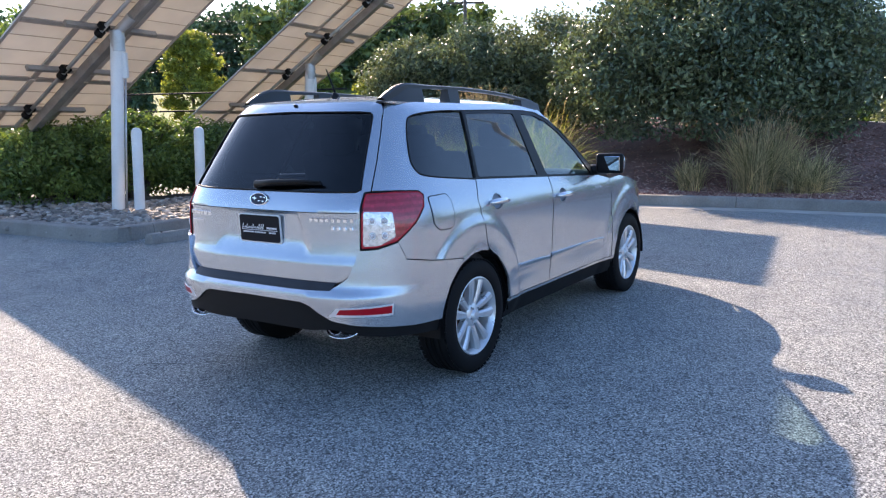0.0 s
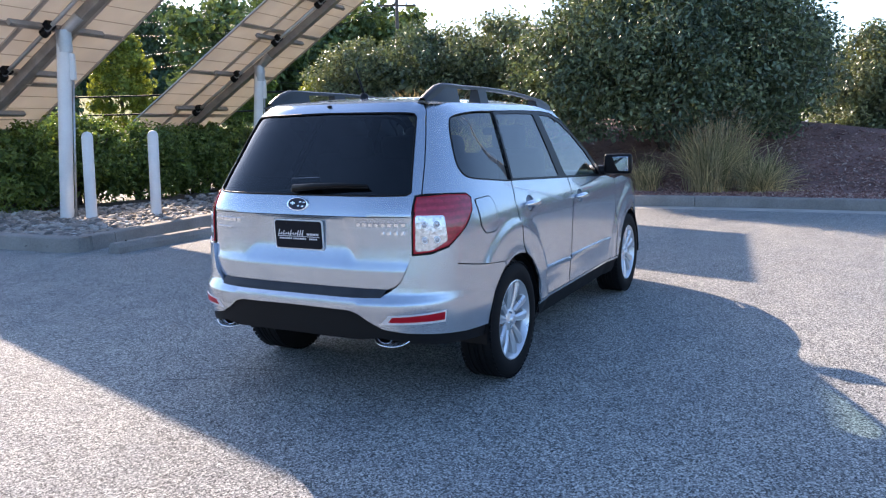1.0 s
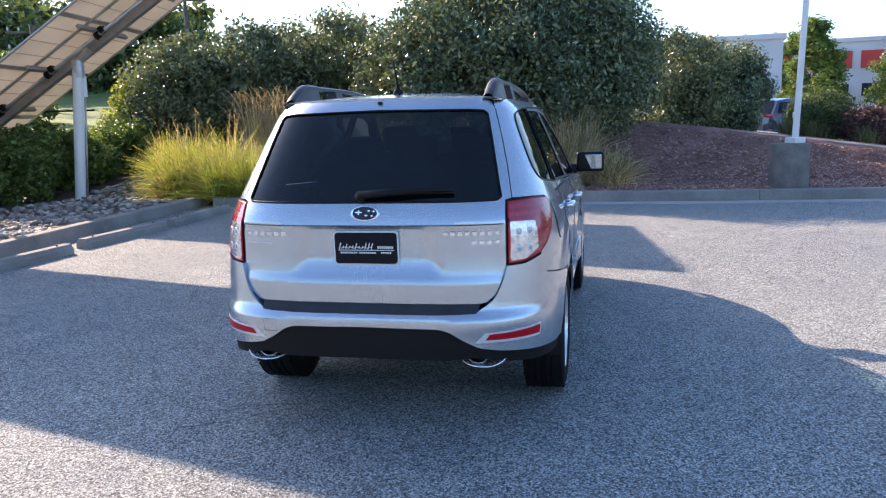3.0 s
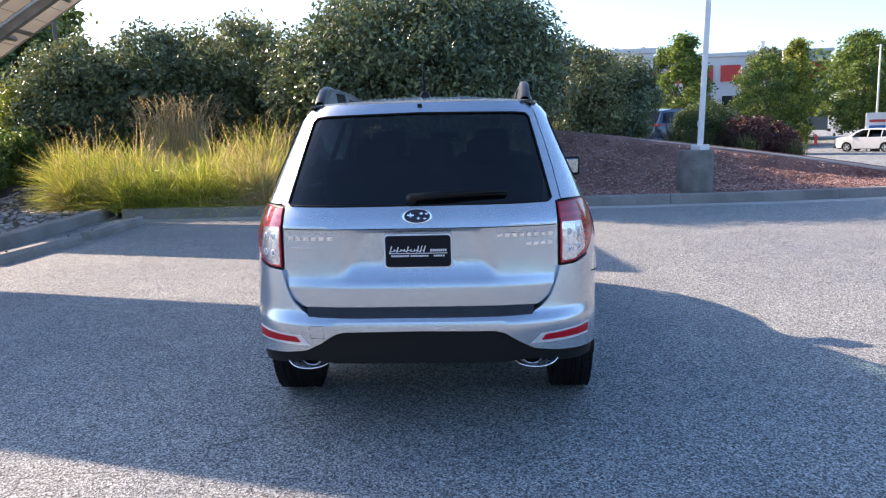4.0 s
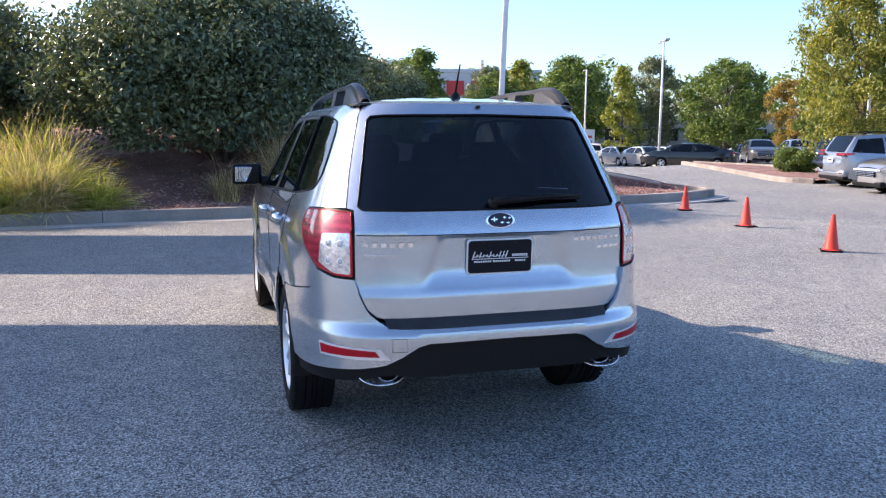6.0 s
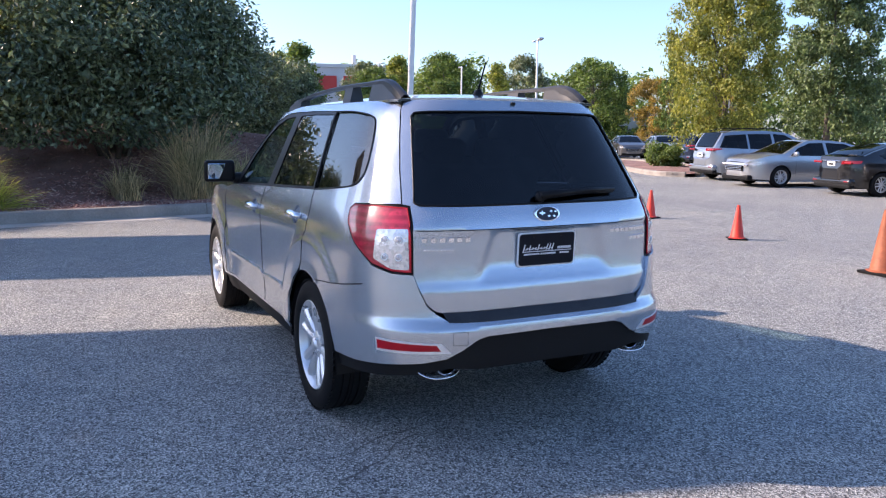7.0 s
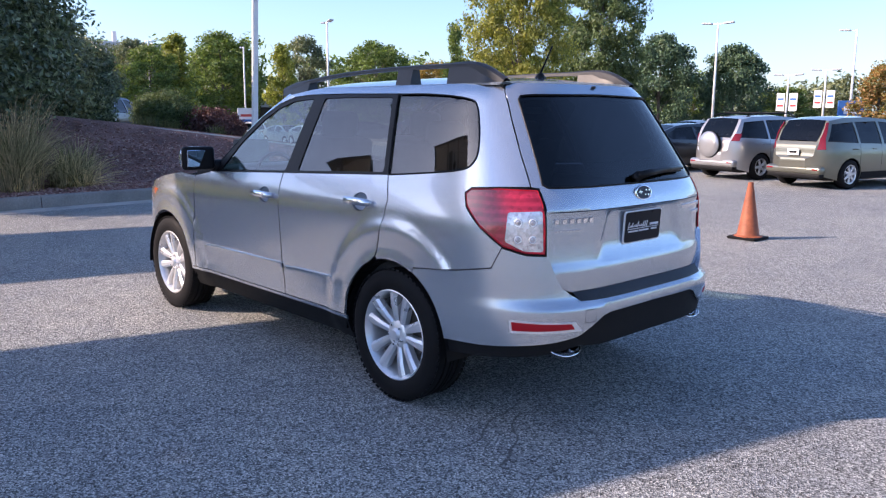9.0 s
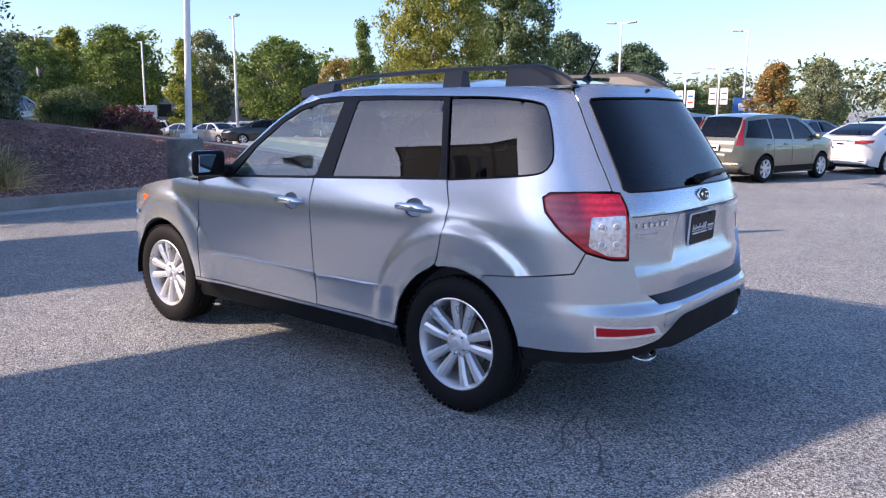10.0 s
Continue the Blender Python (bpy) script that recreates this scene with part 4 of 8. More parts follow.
    for k in (0, 1):
        for nm, ol, mt, lb in (("front_side_window", w_f, M_CLEAR, "green tinted side window"), ("rear_side_window", w_r, M_SIDE_GLASS, "dark tinted side window"), ("quarter_window", quarter_glass, M_SIDE_GLASS, "dark tinted rear quarter window")):
            bm = bmesh.new()
            skin(bm, ol, lambda x, z: side(x, z), 0.03, thick=0.0, gap=-0.004, lift=-0.009 if nm != "quarter_window" else -0.007, mirror=bool(k))
            part(nm, bm, mt, car, lb, True)
        bm = bmesh.new()
        sg = 1 if k == 0 else -1
        qs = [side(*a) for a in dense(quarter_glass, 0.03)]
        add_tube(bm, [(p.x, sg * (p.y + 0.001), p.z) for p in qs + qs[:2]], 0.0045, 6, False)
        part("window_seal", bm, M_BLACK, car, smooth=True)
    # roof sides and roof
    cant = [(-0.08, 1.548), (-0.25, 1.56), (-0.6, 1.562), (-1.078, 1.556), (-1.07, 1.6)] + [(x, roof_edge(x)) for x in (-0.7, -0.4, -0.25, -0.1, 0.02)]
    cant = cant[:4] + cant[4:] + [(0.06, 1.51)]
    sk("roof_side", M_SILVER, car, cant, lambda x, z: side(x, z), both=True, step=0.025, gap=0.0005)
    edge = [(x, HALF(roof_edge(x))) for x in (-1.68, -1.4, -1.07, -0.7, -0.4, -0.25, -0.1, 0.02)]
    rear_edge = [(tail(y, 1.6).x + 0.004, y) for y in (0.5, 0.4, 0.25, 0.0, -0.25, -0.4, -0.5)]
    front_edge = [(0.22 - 0.2 * (y / 0.6) ** 2, y) for y in (-0.5, -0.3, 0.0, 0.3, 0.5)]
    sk("roof", M_SILVER, car, [(x, y) for x, y in edge[::-1]] + [(-1.735, 0.552)] + rear_edge + [(-1.735, -0.552)] + [(x, -y) for x, y in edge] + front_edge, lambda x, y: roof(x, y), step=0.035, away=(-0.5, 0, 0), gap=0.0005)
    # windscreen, its pillars, bonnet
    def screen(s, t):
        return Vector(((1.12 - 0.32 * t * t) * (1 - s) + (0.22 - 0.2 * t * t) * s, t * (0.735 - 0.125 * s), 1.06 + 0.545 * s - 0.035 * t * t + 0.03 * math.sin(math.pi * s)))
    bm = bmesh.new()
    grid_skin(bm, lambda u, v: screen(0.02 + 0.97 * u, -0.985 + 1.97 * v), 12, 18)
    part("windscreen", bm, M_CLEAR, car, "green tinted windscreen", True)
    line = [(0.66, belt(0.66)), (0.43, 1.262), (0.215, 1.427), (0.07, 1.505), (-0.08, 1.548)]
    for sg in (1, -1):
        bm = bmesh.new()

        def strip(u, v, sg=sg):
            f = u * (len(line) - 1)
            i = min(int(f), len(line) - 2)
            x = line[i][0] + (line[i + 1][0] - line[i][0]) * (f - i)
            z = line[i][1] + (line[i + 1][1] - line[i][1]) * (f - i)
            a, b = side(x, z), screen(min(u * 1.0, 1.0), 0.985)
            p = a.lerp(b, v)
            p += (Vector((0.4, 0.7, 0.5)) * 0.012) * math.sin(math.pi * v)
            return Vector((p.x, sg * p.y, p.z))
        grid_skin(bm, strip, 20, 5)
        bmesh.ops.recalc_face_normals(bm, faces=bm.faces)
        part("windscreen_pillar", bm, M_SILVER, car, smooth=True)
    bm = bmesh.new()

    def hood(u, v):
        t = -1 + 2 * v
        b, f = Vector((1.13 - 0.28 * t * t, 0.8 * t, 1.06 - 0.02 * t * t)), Vector((2.14 - 0.36 * t * t, 0.72 * t, 0.9 - 0.02 * t * t))
        p = b.lerp(f, u)
        p.z += 0.045 * math.sin(math.pi * min(u * 0.8 + 0.1, 1)) * (1 - 0.6 * t * t)
        p.z -= 0.06 * u ** 6
        return p
    grid_skin(bm, hood, 16, 20)
    part("bonnet", bm, M_SILVER, car, smooth=True)
    bm = bmesh.new()
    grid_skin(bm, lambda u, v: Vector((0.92 + 0.2 * u, -0.76 + 1.52 * v, 1.04 - 0.3 * (v - 0.5) ** 2 * 0)), 2, 10)
    part("cowl", bm, M_BLACK, car)
    def nose_u(x, z):
        lo, hi = 0.2, 1.4
        for _ in range(30):
            m = (lo + hi) / 2
            if nose_skin(m, z).x > x:
                lo = m
            else:
                hi = m
        return lo
    edge_f = [(nose_u(x, z), z) for x, z in [(1.69, 0.715), (1.702, 0.56)] + arc(AXLE, 0.396, 26, -9, 6)]
    front = [(-u, z) for u, z in edge_f[::-1]] + [(-0.5, 0.73), (0, 0.73), (0.5, 0.73)] + edge_f + [(0.6, 0.25), (0, 0.22), (-0.6, 0.25)]
    sk("front_bumper", M_SILVER, car, front, nose_skin, step=0.06)
    sk("grille", M_BLACK, car, [(-0.5, 0.74), (-0.5, 0.86), (0.5, 0.86), (0.5, 0.74)], nose_skin, step=0.06, lift=-0.01)
    for sg in (1, -1):
        hl = [(0.55 * sg, 0.75), (0.55 * sg, 0.87), (0.95 * sg, 0.89), (1.02 * sg, 0.86), (0.98 * sg, 0.76)]
        h = sk("headlight", M_LENS_CLEAR, car, hl, nose_skin, step=0.04, lift=0.002)[0]
        sk("turn_signal", M_AMBER, h, [(0.87 * sg, 0.775), (0.85 * sg, 0.885), (1.01 * sg, 0.88), (0.99 * sg, 0.775)], nose_skin, step=0.02, lift=0.005)
    # tailgate with its glass
    pane_r = [(0.0, 1.13), (0.4, 1.13), (0.6, 1.132), (0.618, 1.145), (0.6, 1.22), (0.558, 1.4), (0.528, 1.52), (0.51, 1.538), (0.45, 1.543), (0.0, 1.55)]
    both = lambda h: h + [(-y, z) for y, z in h[::-1] if y > 0]
    hatch, pane = both(hatch_r), both(pane_r)
    gate = sk("tailgate", M_SILVER, car, hatch, tail, holes=[pane], step=0.02, gap=0.0012)[0]
    sk("rear_window", M_PRIVACY, gate, pane, tail, "dark tinted rear window", step=0.05, thick=0.0, gap=-0.003, lift=-0.003)
    bm = bmesh.new()
    pts = [tail(*q) + Vector((-0.0015, 0, 0.0008)) for q in dense(pane, 0.02)]
    add_tube(bm, pts + pts[:2], 0.005, 6, False)
    part("window_seal", bm, M_BLACK, gate, smooth=True)
    # garnish line over the plate, badge and lettering bars
    bm = bmesh.new()
    add_tube(bm, [tail(y, 1.027) + Vector((-0.001, 0, 0)) for y in [-0.63 + 0.06 * k for k in range(22)]], 0.0022, 6)
    part("garnish_line", bm, M_BLACK, gate)
    bc = tail(0, 1.083)
    bm = bmesh.new()
    tilt = pose(0, 0, 0, 0, -80, 0)
    el = Matrix.Translation((bc.x - 0.002, 0, bc.z)) @ tilt @ Matrix.Diagonal((0.036, 0.07, 0.6, 1))
    add_rev(bm, [(0.0, 0.006), (0.8, 0.008), (0.88, 0.012), (0.97, 0.01), (1.0, 0.0)], el, 40)
    part("badge", bm, M_CHROME, gate, "oval chrome badge with a dark blue field", True, 40)
    bm = bmesh.new()
    add_rev(bm, [(0.0, 0.0098), (0.84, 0.0106)], el, 40)
    part("badge_field", bm, M_BADGE_BLUE, gate)
    bm = bmesh.new()
    for px, py, s in ((0.1, 0.42, 0.42), (-0.3, -0.1, 0.2), (0.3, -0.28, 0.2), (-0.35, -0.5, 0.2), (0.25, -0.62, 0.18)):
        q = Matrix.Translation((bc.x - 0.002, 0, bc.z)) @ tilt @ at(px * 0.036, py * 0.07, 0.0072)
        add_box(bm, 0.05 * s, 0.008 * s + 0.002, 0.003, q)
        add_box(bm, 0.008 * s + 0.002, 0.075 * s, 0.003, q)
    part("badge_emblem", bm, M_CHROME, gate)

    def letters(name, y0, z0, n, w, h, lean=0.0):
        bm = bmesh.new()
        for k in range(n):
            y = y0 - k * w
            p = tail(y, z0)
            add_box(bm, 0.006, w * 0.66, h * (1.0 if k % 3 else 0.92), at(p.x - 0.003, y, z0) @ pose(0, 0, 0, lean, 0, 0), 0.002, 1)
        part(name, bm, M_CHROME, gate, "row of plain chrome bars")
    letters("lettering", 0.6, 0.985, 6, 0.038, 0.024)
    letters("lettering", 0.598, 0.942, 8, 0.017, 0.01)
    letters("lettering", -0.375, 0.988, 8, 0.033, 0.022)
    letters("lettering", -0.505, 0.946, 4, 0.033, 0.02, -12)
    # number plate, blank but for plain print
    pl = tail(0, 0.92)
    pm = Matrix.Translation((pl.x - 0.012, 0, 0.922)) @ pose(0, 0, 0, 0, -3, 0)
    bm = plate_slab(0.312, 0.158, 0.008, pm)
    part("number_plate", bm, M_PRINT, gate, "black dealer plate with white script in a white rim")
    bm = plate_slab(0.3, 0.146, 0.006, pm @ at(-0.0045, 0, 0))
    part("plate_face", bm, M_PLATE, gate)
    bm = bmesh.new()
    prev = None
    for k in range(11):
        y = 0.125 - k * 0.0155
        h = (0.032, 0.012, 0.026, 0.012, 0.014, 0.03, 0.012, 0.012, 0.03, 0.032, 0.032)[k]
        add_box(bm, 0.002, 0.0045, h, pm @ at(-0.0082, y, 0.008 + h * 0.25 - 0.006) @ pose(0, 0, 0, 18, 0, 0))
        if k < 10:
            add_box(bm, 0.002, 0.011, 0.003, pm @ at(-0.0082, y - 0.007, 0.001 + 0.004 * (k % 2)))
    add_box(bm, 0.002, 0.27, 0.003, pm @ at(-0.0082, 0.0, -0.009))
    for y0, n in ((0.12, 8), (0.03, 8), (-0.075, 5)):
        for k in range(n):
            add_box(bm, 0.002, 0.007, 0.008, pm @ at(-0.0082, y0 - k * 0.0105, -0.021))
    for k in range(8):
        add_box(bm, 0.002, 0.0065, 0.011, pm @ at(-0.0082, -0.06 - k * 0.0095, 0.004))
    part("plate_print", bm, M_PRINT, gate, "plain white bars of script")
    for y in (-0.075, 0.075):
        bm = bmesh.new()
        add_cyl(bm, 0.008, 0.008, 0.006, pm @ at(-0.008, y, 0.066) @ pose(0, 0, 0, 0, 90, 0), 10)
        part("plate_screw", bm, M_BLACK, gate)
    # wiper and washer nozzle
    bm = bmesh.new()
    w0 = [tail(y, z) + Vector((-0.03, 0, 0.01)) for y, z in ((0.03, 1.155), (-0.1, 1.166), (-0.25, 1.174), (-0.41, 1.174))]
    add_tube(bm, w0, [0.02, 0.017, 0.012, 0.006], 8)
    add_tube(bm, [tail(0.02, 1.15), w0[0]], 0.024, 10)
    add_tube(bm, [p + Vector((0.014, 0, -0.012)) for p in w0], 0.008, 6)
    part("rear_wiper", bm, M_BLACK, gate, "black rear wiper", True)
    nz = tail(0.0, 1.588)
    part("washer_nozzle", box(0.016, 0.022, 0.014, at(nz.x - 0.006, 0, nz.z), 0.004), M_BLACK, gate)
    # lamps
    lamp_side = [(-1.975, 0.872), (-1.868, 0.958), (-1.785, 1.04), (-1.757, 1.102), (-1.785, 1.126), (-1.92, 1.134)]
    lamp_c = [(side_u(x, z), z) for x, z in lamp_side] + [(turn_for(corner_skin, gate_y(z) + 0.002, z), z) for z in (1.129, 1.07, 1.0, 0.95, 0.9, 0.86, 0.838)] + [(turn(-2.055, 0.716), 0.843)]
    lens_c = inset(lamp_c, 0.012)
    clear_c = rounded([(side_u(-1.985, 1.028), 1.028), (turn_for(corner_skin, gate_y(1.03) + 0.017, 1.035), 1.035), (turn_for(corner_skin, gate_y(0.86) + 0.017, 0.855), 0.855), (turn(-2.05, 0.722), 0.858), (side_u(-1.985, 0.89), 0.9)], 0.012)
    for k in (0, 1):
        sg = 1 if k == 0 else -1
        bm = bmesh.new()
        skin(bm, lamp_c, corner_skin, 0.03, thick=0.02, gap=-0.001, lift=-0.004, mirror=bool(k))
        tl = part("tail_lamp", bm, M_BLACK, car, "wraparound red and clear tail lamp", True, 40)
        bm = bmesh.new()
        skin(bm, lens_c, corner_skin, 0.022, holes=[clear_c], thick=0.012, gap=0.0, lift=0.003, mirror=bool(k))
        part("red_lens", bm, M_LENS_RED, tl, "glossy red lens", True, 40)
        bm = bmesh.new()
        skin(bm, clear_c, corner_skin, 0.02, thick=0.008, gap=0.0, lift=0.002, mirror=bool(k))
        part("clear_lens", bm, M_LENS_CLEAR, tl, "clear faceted lens", True, 40)
        for cz in (0.985, 0.91):
            for cy in (0.735, 0.69):
                u0 = turn(-2.02 - (0.735 - cy), cy)
                p = corner_skin(u0, cz)
                nr = (corner_skin(u0 + 0.01, cz) - p).cross(Vector((0, 0, 1))).normalized()
                nr = nr if nr.x < 0 else -nr
                p, nr = Vector((p.x, sg * p.y, p.z)), Vector((nr.x, sg * nr.y, nr.z))
                turned = Matrix.Translation(p + nr * 0.003) @ nr.to_track_quat("Z", "Y").to_matrix().to_4x4()
                bm = bmesh.new()
                add_rev(bm, [(0.012, -0.001), (0.0155, 0.001), (0.018, -0.001), (0.0185, -0.006)], turned, 20)
                part("bulb_cup", bm, M_LENS_RIM, tl, smooth=True)
                bm = bmesh.new()
                add_rev(bm, [(0.0, 0.0015), (0.009, 0.001), (0.0125, -0.001)], turned, 16)
                part("bulb", bm, M_BULB, tl, "dim bulb behind the lens", True)
        bm = bmesh.new()
        rim_pts = [corner_skin(u, z) for u, z in dense(inset(lamp_c, 0.009), 0.02)]
        add_tube(bm, [(p.x - 0.0005, sg * (p.y + 0.0005), p.z) for p in rim_pts + rim_pts[:2]], 0.004, 6, False)
        part("lens_rim", bm, M_LENS_DARK, tl, smooth=True)
    # rear bumper
    half = [(0.0, 0.628), (turn(-2.24, 0.3), 0.628), (turn_for(bumper_skin, 0.52, 0.636), 0.636)] + [(turn_for(bumper_skin, y + 0.005, z), z) for y, z in ((0.555, 0.662), (0.582, 0.684), (0.6, 0.705), (0.613, 0.735), (0.624, 0.762), (0.636, 0.8), (0.647, 0.836))] + [(turn(-2.055, 0.716), 0.84), (side_u(-1.975, 0.87), 0.87), (side_u(-1.934, 0.776), 0.776), (side_u(-1.75, 0.745), 0.745), (side_u(-1.49, 0.72), 0.72)]
    half += [(turn(x, 0.883), z) for x, z in arc(-AXLE, 0.392, 116, 170, 8)]
    low = [(turn(-1.69, 0.883), 0.41), (turn(-1.9, 0.84), 0.418), (turn(-2.05, 0.78), 0.432), (turn(-2.16, 0.62), 0.45), (turn(-2.2, 0.52), 0.468), (turn(-2.22, 0.45), 0.505), (turn(-2.23, 0.385), 0.548), (turn(-2.24, 0.34), 0.562), (0.0, 0.566)]
    bumper = sk("rear_bumper", M_SILVER, car, half + low[:-1] + [(0.0, 0.566)] + [(-u, z) for u, z in low[:-1][::-1]] + [(-u, z) for u, z in half[::-1][:-1]], bumper_skin, step=0.022, gap=0.001, thick=0.05)[0]
    bm = bmesh.new()
    grid_skin(bm, lambda u, v: Vector((tail(-0.6 + 1.2 * v, 0.65).x + 0.02, -0.6 + 1.2 * v, 0.636 + 0.03 * ease((abs(-0.6 + 1.2 * v) - 0.5) / 0.1))).lerp(bumper_skin(0.9 * math.atan2(-0.6 + 1.2 * v, 0.93), 0.63 + 0.03 * ease((abs(-0.6 + 1.2 * v) - 0.53) / 0.07)), u), 4, 40)
    part("bumper_ledge", bm, M_SILVER, bumper, smooth=True)
    bm = bmesh.new()
    grid_skin(bm, lambda u, v: tail(-0.53 + 1.06 * v, 0.65).lerp(bumper_skin(0.9 * math.atan2(-0.53 + 1.06 * v, 0.93), 0.626), 0.0 + 1.02 * u) + Vector((-0.004, 0, (0.004 + 0.012 * (1 - u)) if u < 0.95 else -0.002)), 8, 40)
    part("step_pad", bm, M_PAD, bumper, "dark ribbed plastic step pad", True, 30)
    for k in range(26):
        bm = bmesh.new()
        y = -0.5 + k * 0.04
        a, b = tail(y, 0.65), bumper_skin(0.9 * math.atan2(y, 0.93), 0.626)
        add_tube(bm, [a.lerp(b, 0.2) + Vector((0, 0, 0.012)), a.lerp(b, 0.95) + Vector((0, 0, 0.0045))], 0.004, 5)
        part("pad_rib", bm, M_PAD, bumper)
    val = [(u, z) for u, z in low] + [(-u, z) for u, z in low[:-1][::-1]] + [(-turn(-1.69, 0.86), 0.345), (-turn(-2.05, 0.76), 0.375), (-turn(-2.14, 0.64), 0.392), (-turn(-2.18, 0.5), 0.42), (-turn(-2.2, 0.38), 0.405), (0.0, 0.408), (turn(-2.2, 0.38), 0.405), (turn(-2.18, 0.5), 0.42), (turn(-2.14, 0.64), 0.392), (turn(-2.05, 0.76), 0.375), (turn(-1.69, 0.86), 0.345)]
    sk("valance", M_TRIM, bumper, val, lambda u, z: bumper_skin(u, z, -0.012), "dark grey textured lower bumper", step=0.03, gap=0.0)
    for sg in (1, -1):
        ref = [(sg * turn(-2.2, 0.515), 0.5), (sg * turn(-2.2, 0.55), 0.534), (sg * turn(-2.05, 0.8), 0.549), (sg * turn(-2.05, 0.795), 0.502)]
        sk("reflector_surround", M_LENS_RIM, bumper, inset(ref, -0.006), bumper_skin, step=0.02, lift=0.002, gap=0, thick=0.004)
        ref2 = [(sg * turn(-2.2, 0.55), 0.508), (sg * turn(-2.2, 0.57), 0.534), (sg * turn(-2.05, 0.797), 0.547), (sg * turn(-2.05, 0.792), 0.508)]
        sk("reflector", M_LENS_DARK, bumper, ref2, bumper_skin, "red bumper reflector", step=0.02, lift=0.005, gap=0, thick=0.005)
    # tow cover line
    bm = bmesh.new()
    p = [bumper_skin(turn(-2.22, 0.5 - 0.0) + d, z) for d, z in ((-0.055, 0.59), (0.0, 0.59), (0.0, 0.53), (-0.055, 0.53), (-0.055, 0.59))]
    for a, b in zip(p, p[1:]):
        add_tube(bm, [a, b], 0.0013, 5)
    part("tow_cover_seam", bm, M_TRIM, bumper)
    # exhaust ends: a round dark pipe over a wide chrome scoop that flares backwards
    for sg in (1, -1):
        ex = pose(-2.13, sg * 0.515, 0.442, 0, -94, 0)
        bm = bmesh.new()
        add_rev(bm, [(0.03, -0.2), (0.046, -0.06), (0.05, 0.05), (0.053, 0.056), (0.047, 0.058), (0.044, 0.04), (0.042, -0.1)], ex, 32)
        tip = part("exhaust_tip", bm, M_CHROME, car, "chrome exhaust tip with a flared scoop", True, 40)
        # black disc across the pipe stands for the shade inside it
        bm = bmesh.new()
        add_rev(bm, [(0.0, 0.02), (0.0445, 0.02)], ex, 32)
        part("pipe_mouth", bm, M_BLACK, tip)
        bm = bmesh.new()

        def scoop(u, v, sg=sg, low=0.0):
            a = math.pi * (1.06 + 0.88 * v)
            wide, deep = 0.056 + 0.05 * u ** 1.5, 0.05 - 0.012 * u
            y = 0.515 + 0.018 * u + wide * math.cos(a)
            return Vector((-2.05 - 0.14 * u + 0.05 * u * abs(math.cos(a)) ** 3, sg * y, 0.442 + (deep + low) * math.sin(a) - 0.028 * u * u))
        grid_skin(bm, scoop, 10, 28)
        grid_skin(bm, lambda u, v: scoop(u, v, low=0.005), 10, 28)
        part("tip_scoop", bm, M_SCOOP, tip, "wide polished chrome scoop", True, 50)
        bm = bmesh.new()
        add_tube(bm, [scoop(1.0, j / 28, low=0.0025) for j in range(29)], 0.0045, 8)
        part("tip_lip", bm, M_CHROME, tip, smooth=True)
        bm = bmesh.new()
        add_tube(bm, [(-2.02, sg * 0.515, 0.442), (-1.75, sg * 0.53, 0.355), (-1.6, sg * 0.4, 0.33)], 0.03, 10)
        part("exhaust_pipe", bm, M_DARK_STEEL, car, smooth=True)
    # fuel flap on the right
    bm = bmesh.new()
    skin(bm, rounded([(-1.735, 1.085), (-1.735, 0.945), (-1.69, 0.905), (-1.575, 0.905), (-1.545, 0.945), (-1.545, 1.06), (-1.575, 1.09)], 0.02), side, 0.025, thick=0.004, gap=0, lift=0.003, mirror=True)
    fl = part("fuel_flap", bm, M_SILVER, car, smooth=True, angle=30)
    bm = bmesh.new()
    fp = [side(x, z) for x, z in dense(rounded([(-1.738, 1.088), (-1.738, 0.945), (-1.69, 0.902), (-1.575, 0.902), (-1.542, 0.945), (-1.542, 1.06), (-1.575, 1.093)], 0.02), 0.02)]
    add_tube(bm, [(p.x, -p.y - 0.0005, p.z) for p in fp + fp[:2]], 0.0028, 6, False)
    part("flap_seam", bm, M_BLACK, fl)
    # wheels and their housings
    for x, y, rz in ((-AXLE, 0.765, 0), (AXLE, 0.765, 0), (-AXLE, -0.765, 180), (AXLE, -0.765, 180)):
        wheel("wheel", car, pose(x, y, 0.343, 0, 17 if x > 0 else -9, rz))
        bm = bmesh.new()
        sg = 1 if y > 0 else -1
        n = 24
        a = [bm.verts.new((x + 0.4 * math.cos(math.pi * k / n), sg * 0.865, HUB - 0.05 + 0.43 * math.sin(math.pi * k / n))) for k in range(n + 1)]
        b = [bm.verts.new((v.co.x, sg * 0.45, v.co.z)) for v in a]
        for k in range(n):
            bm.faces.new((a[k], a[k + 1], b[k + 1], b[k]))
        bm.faces.new(b)
        part("wheel_housing", bm, M_BLACK, car)
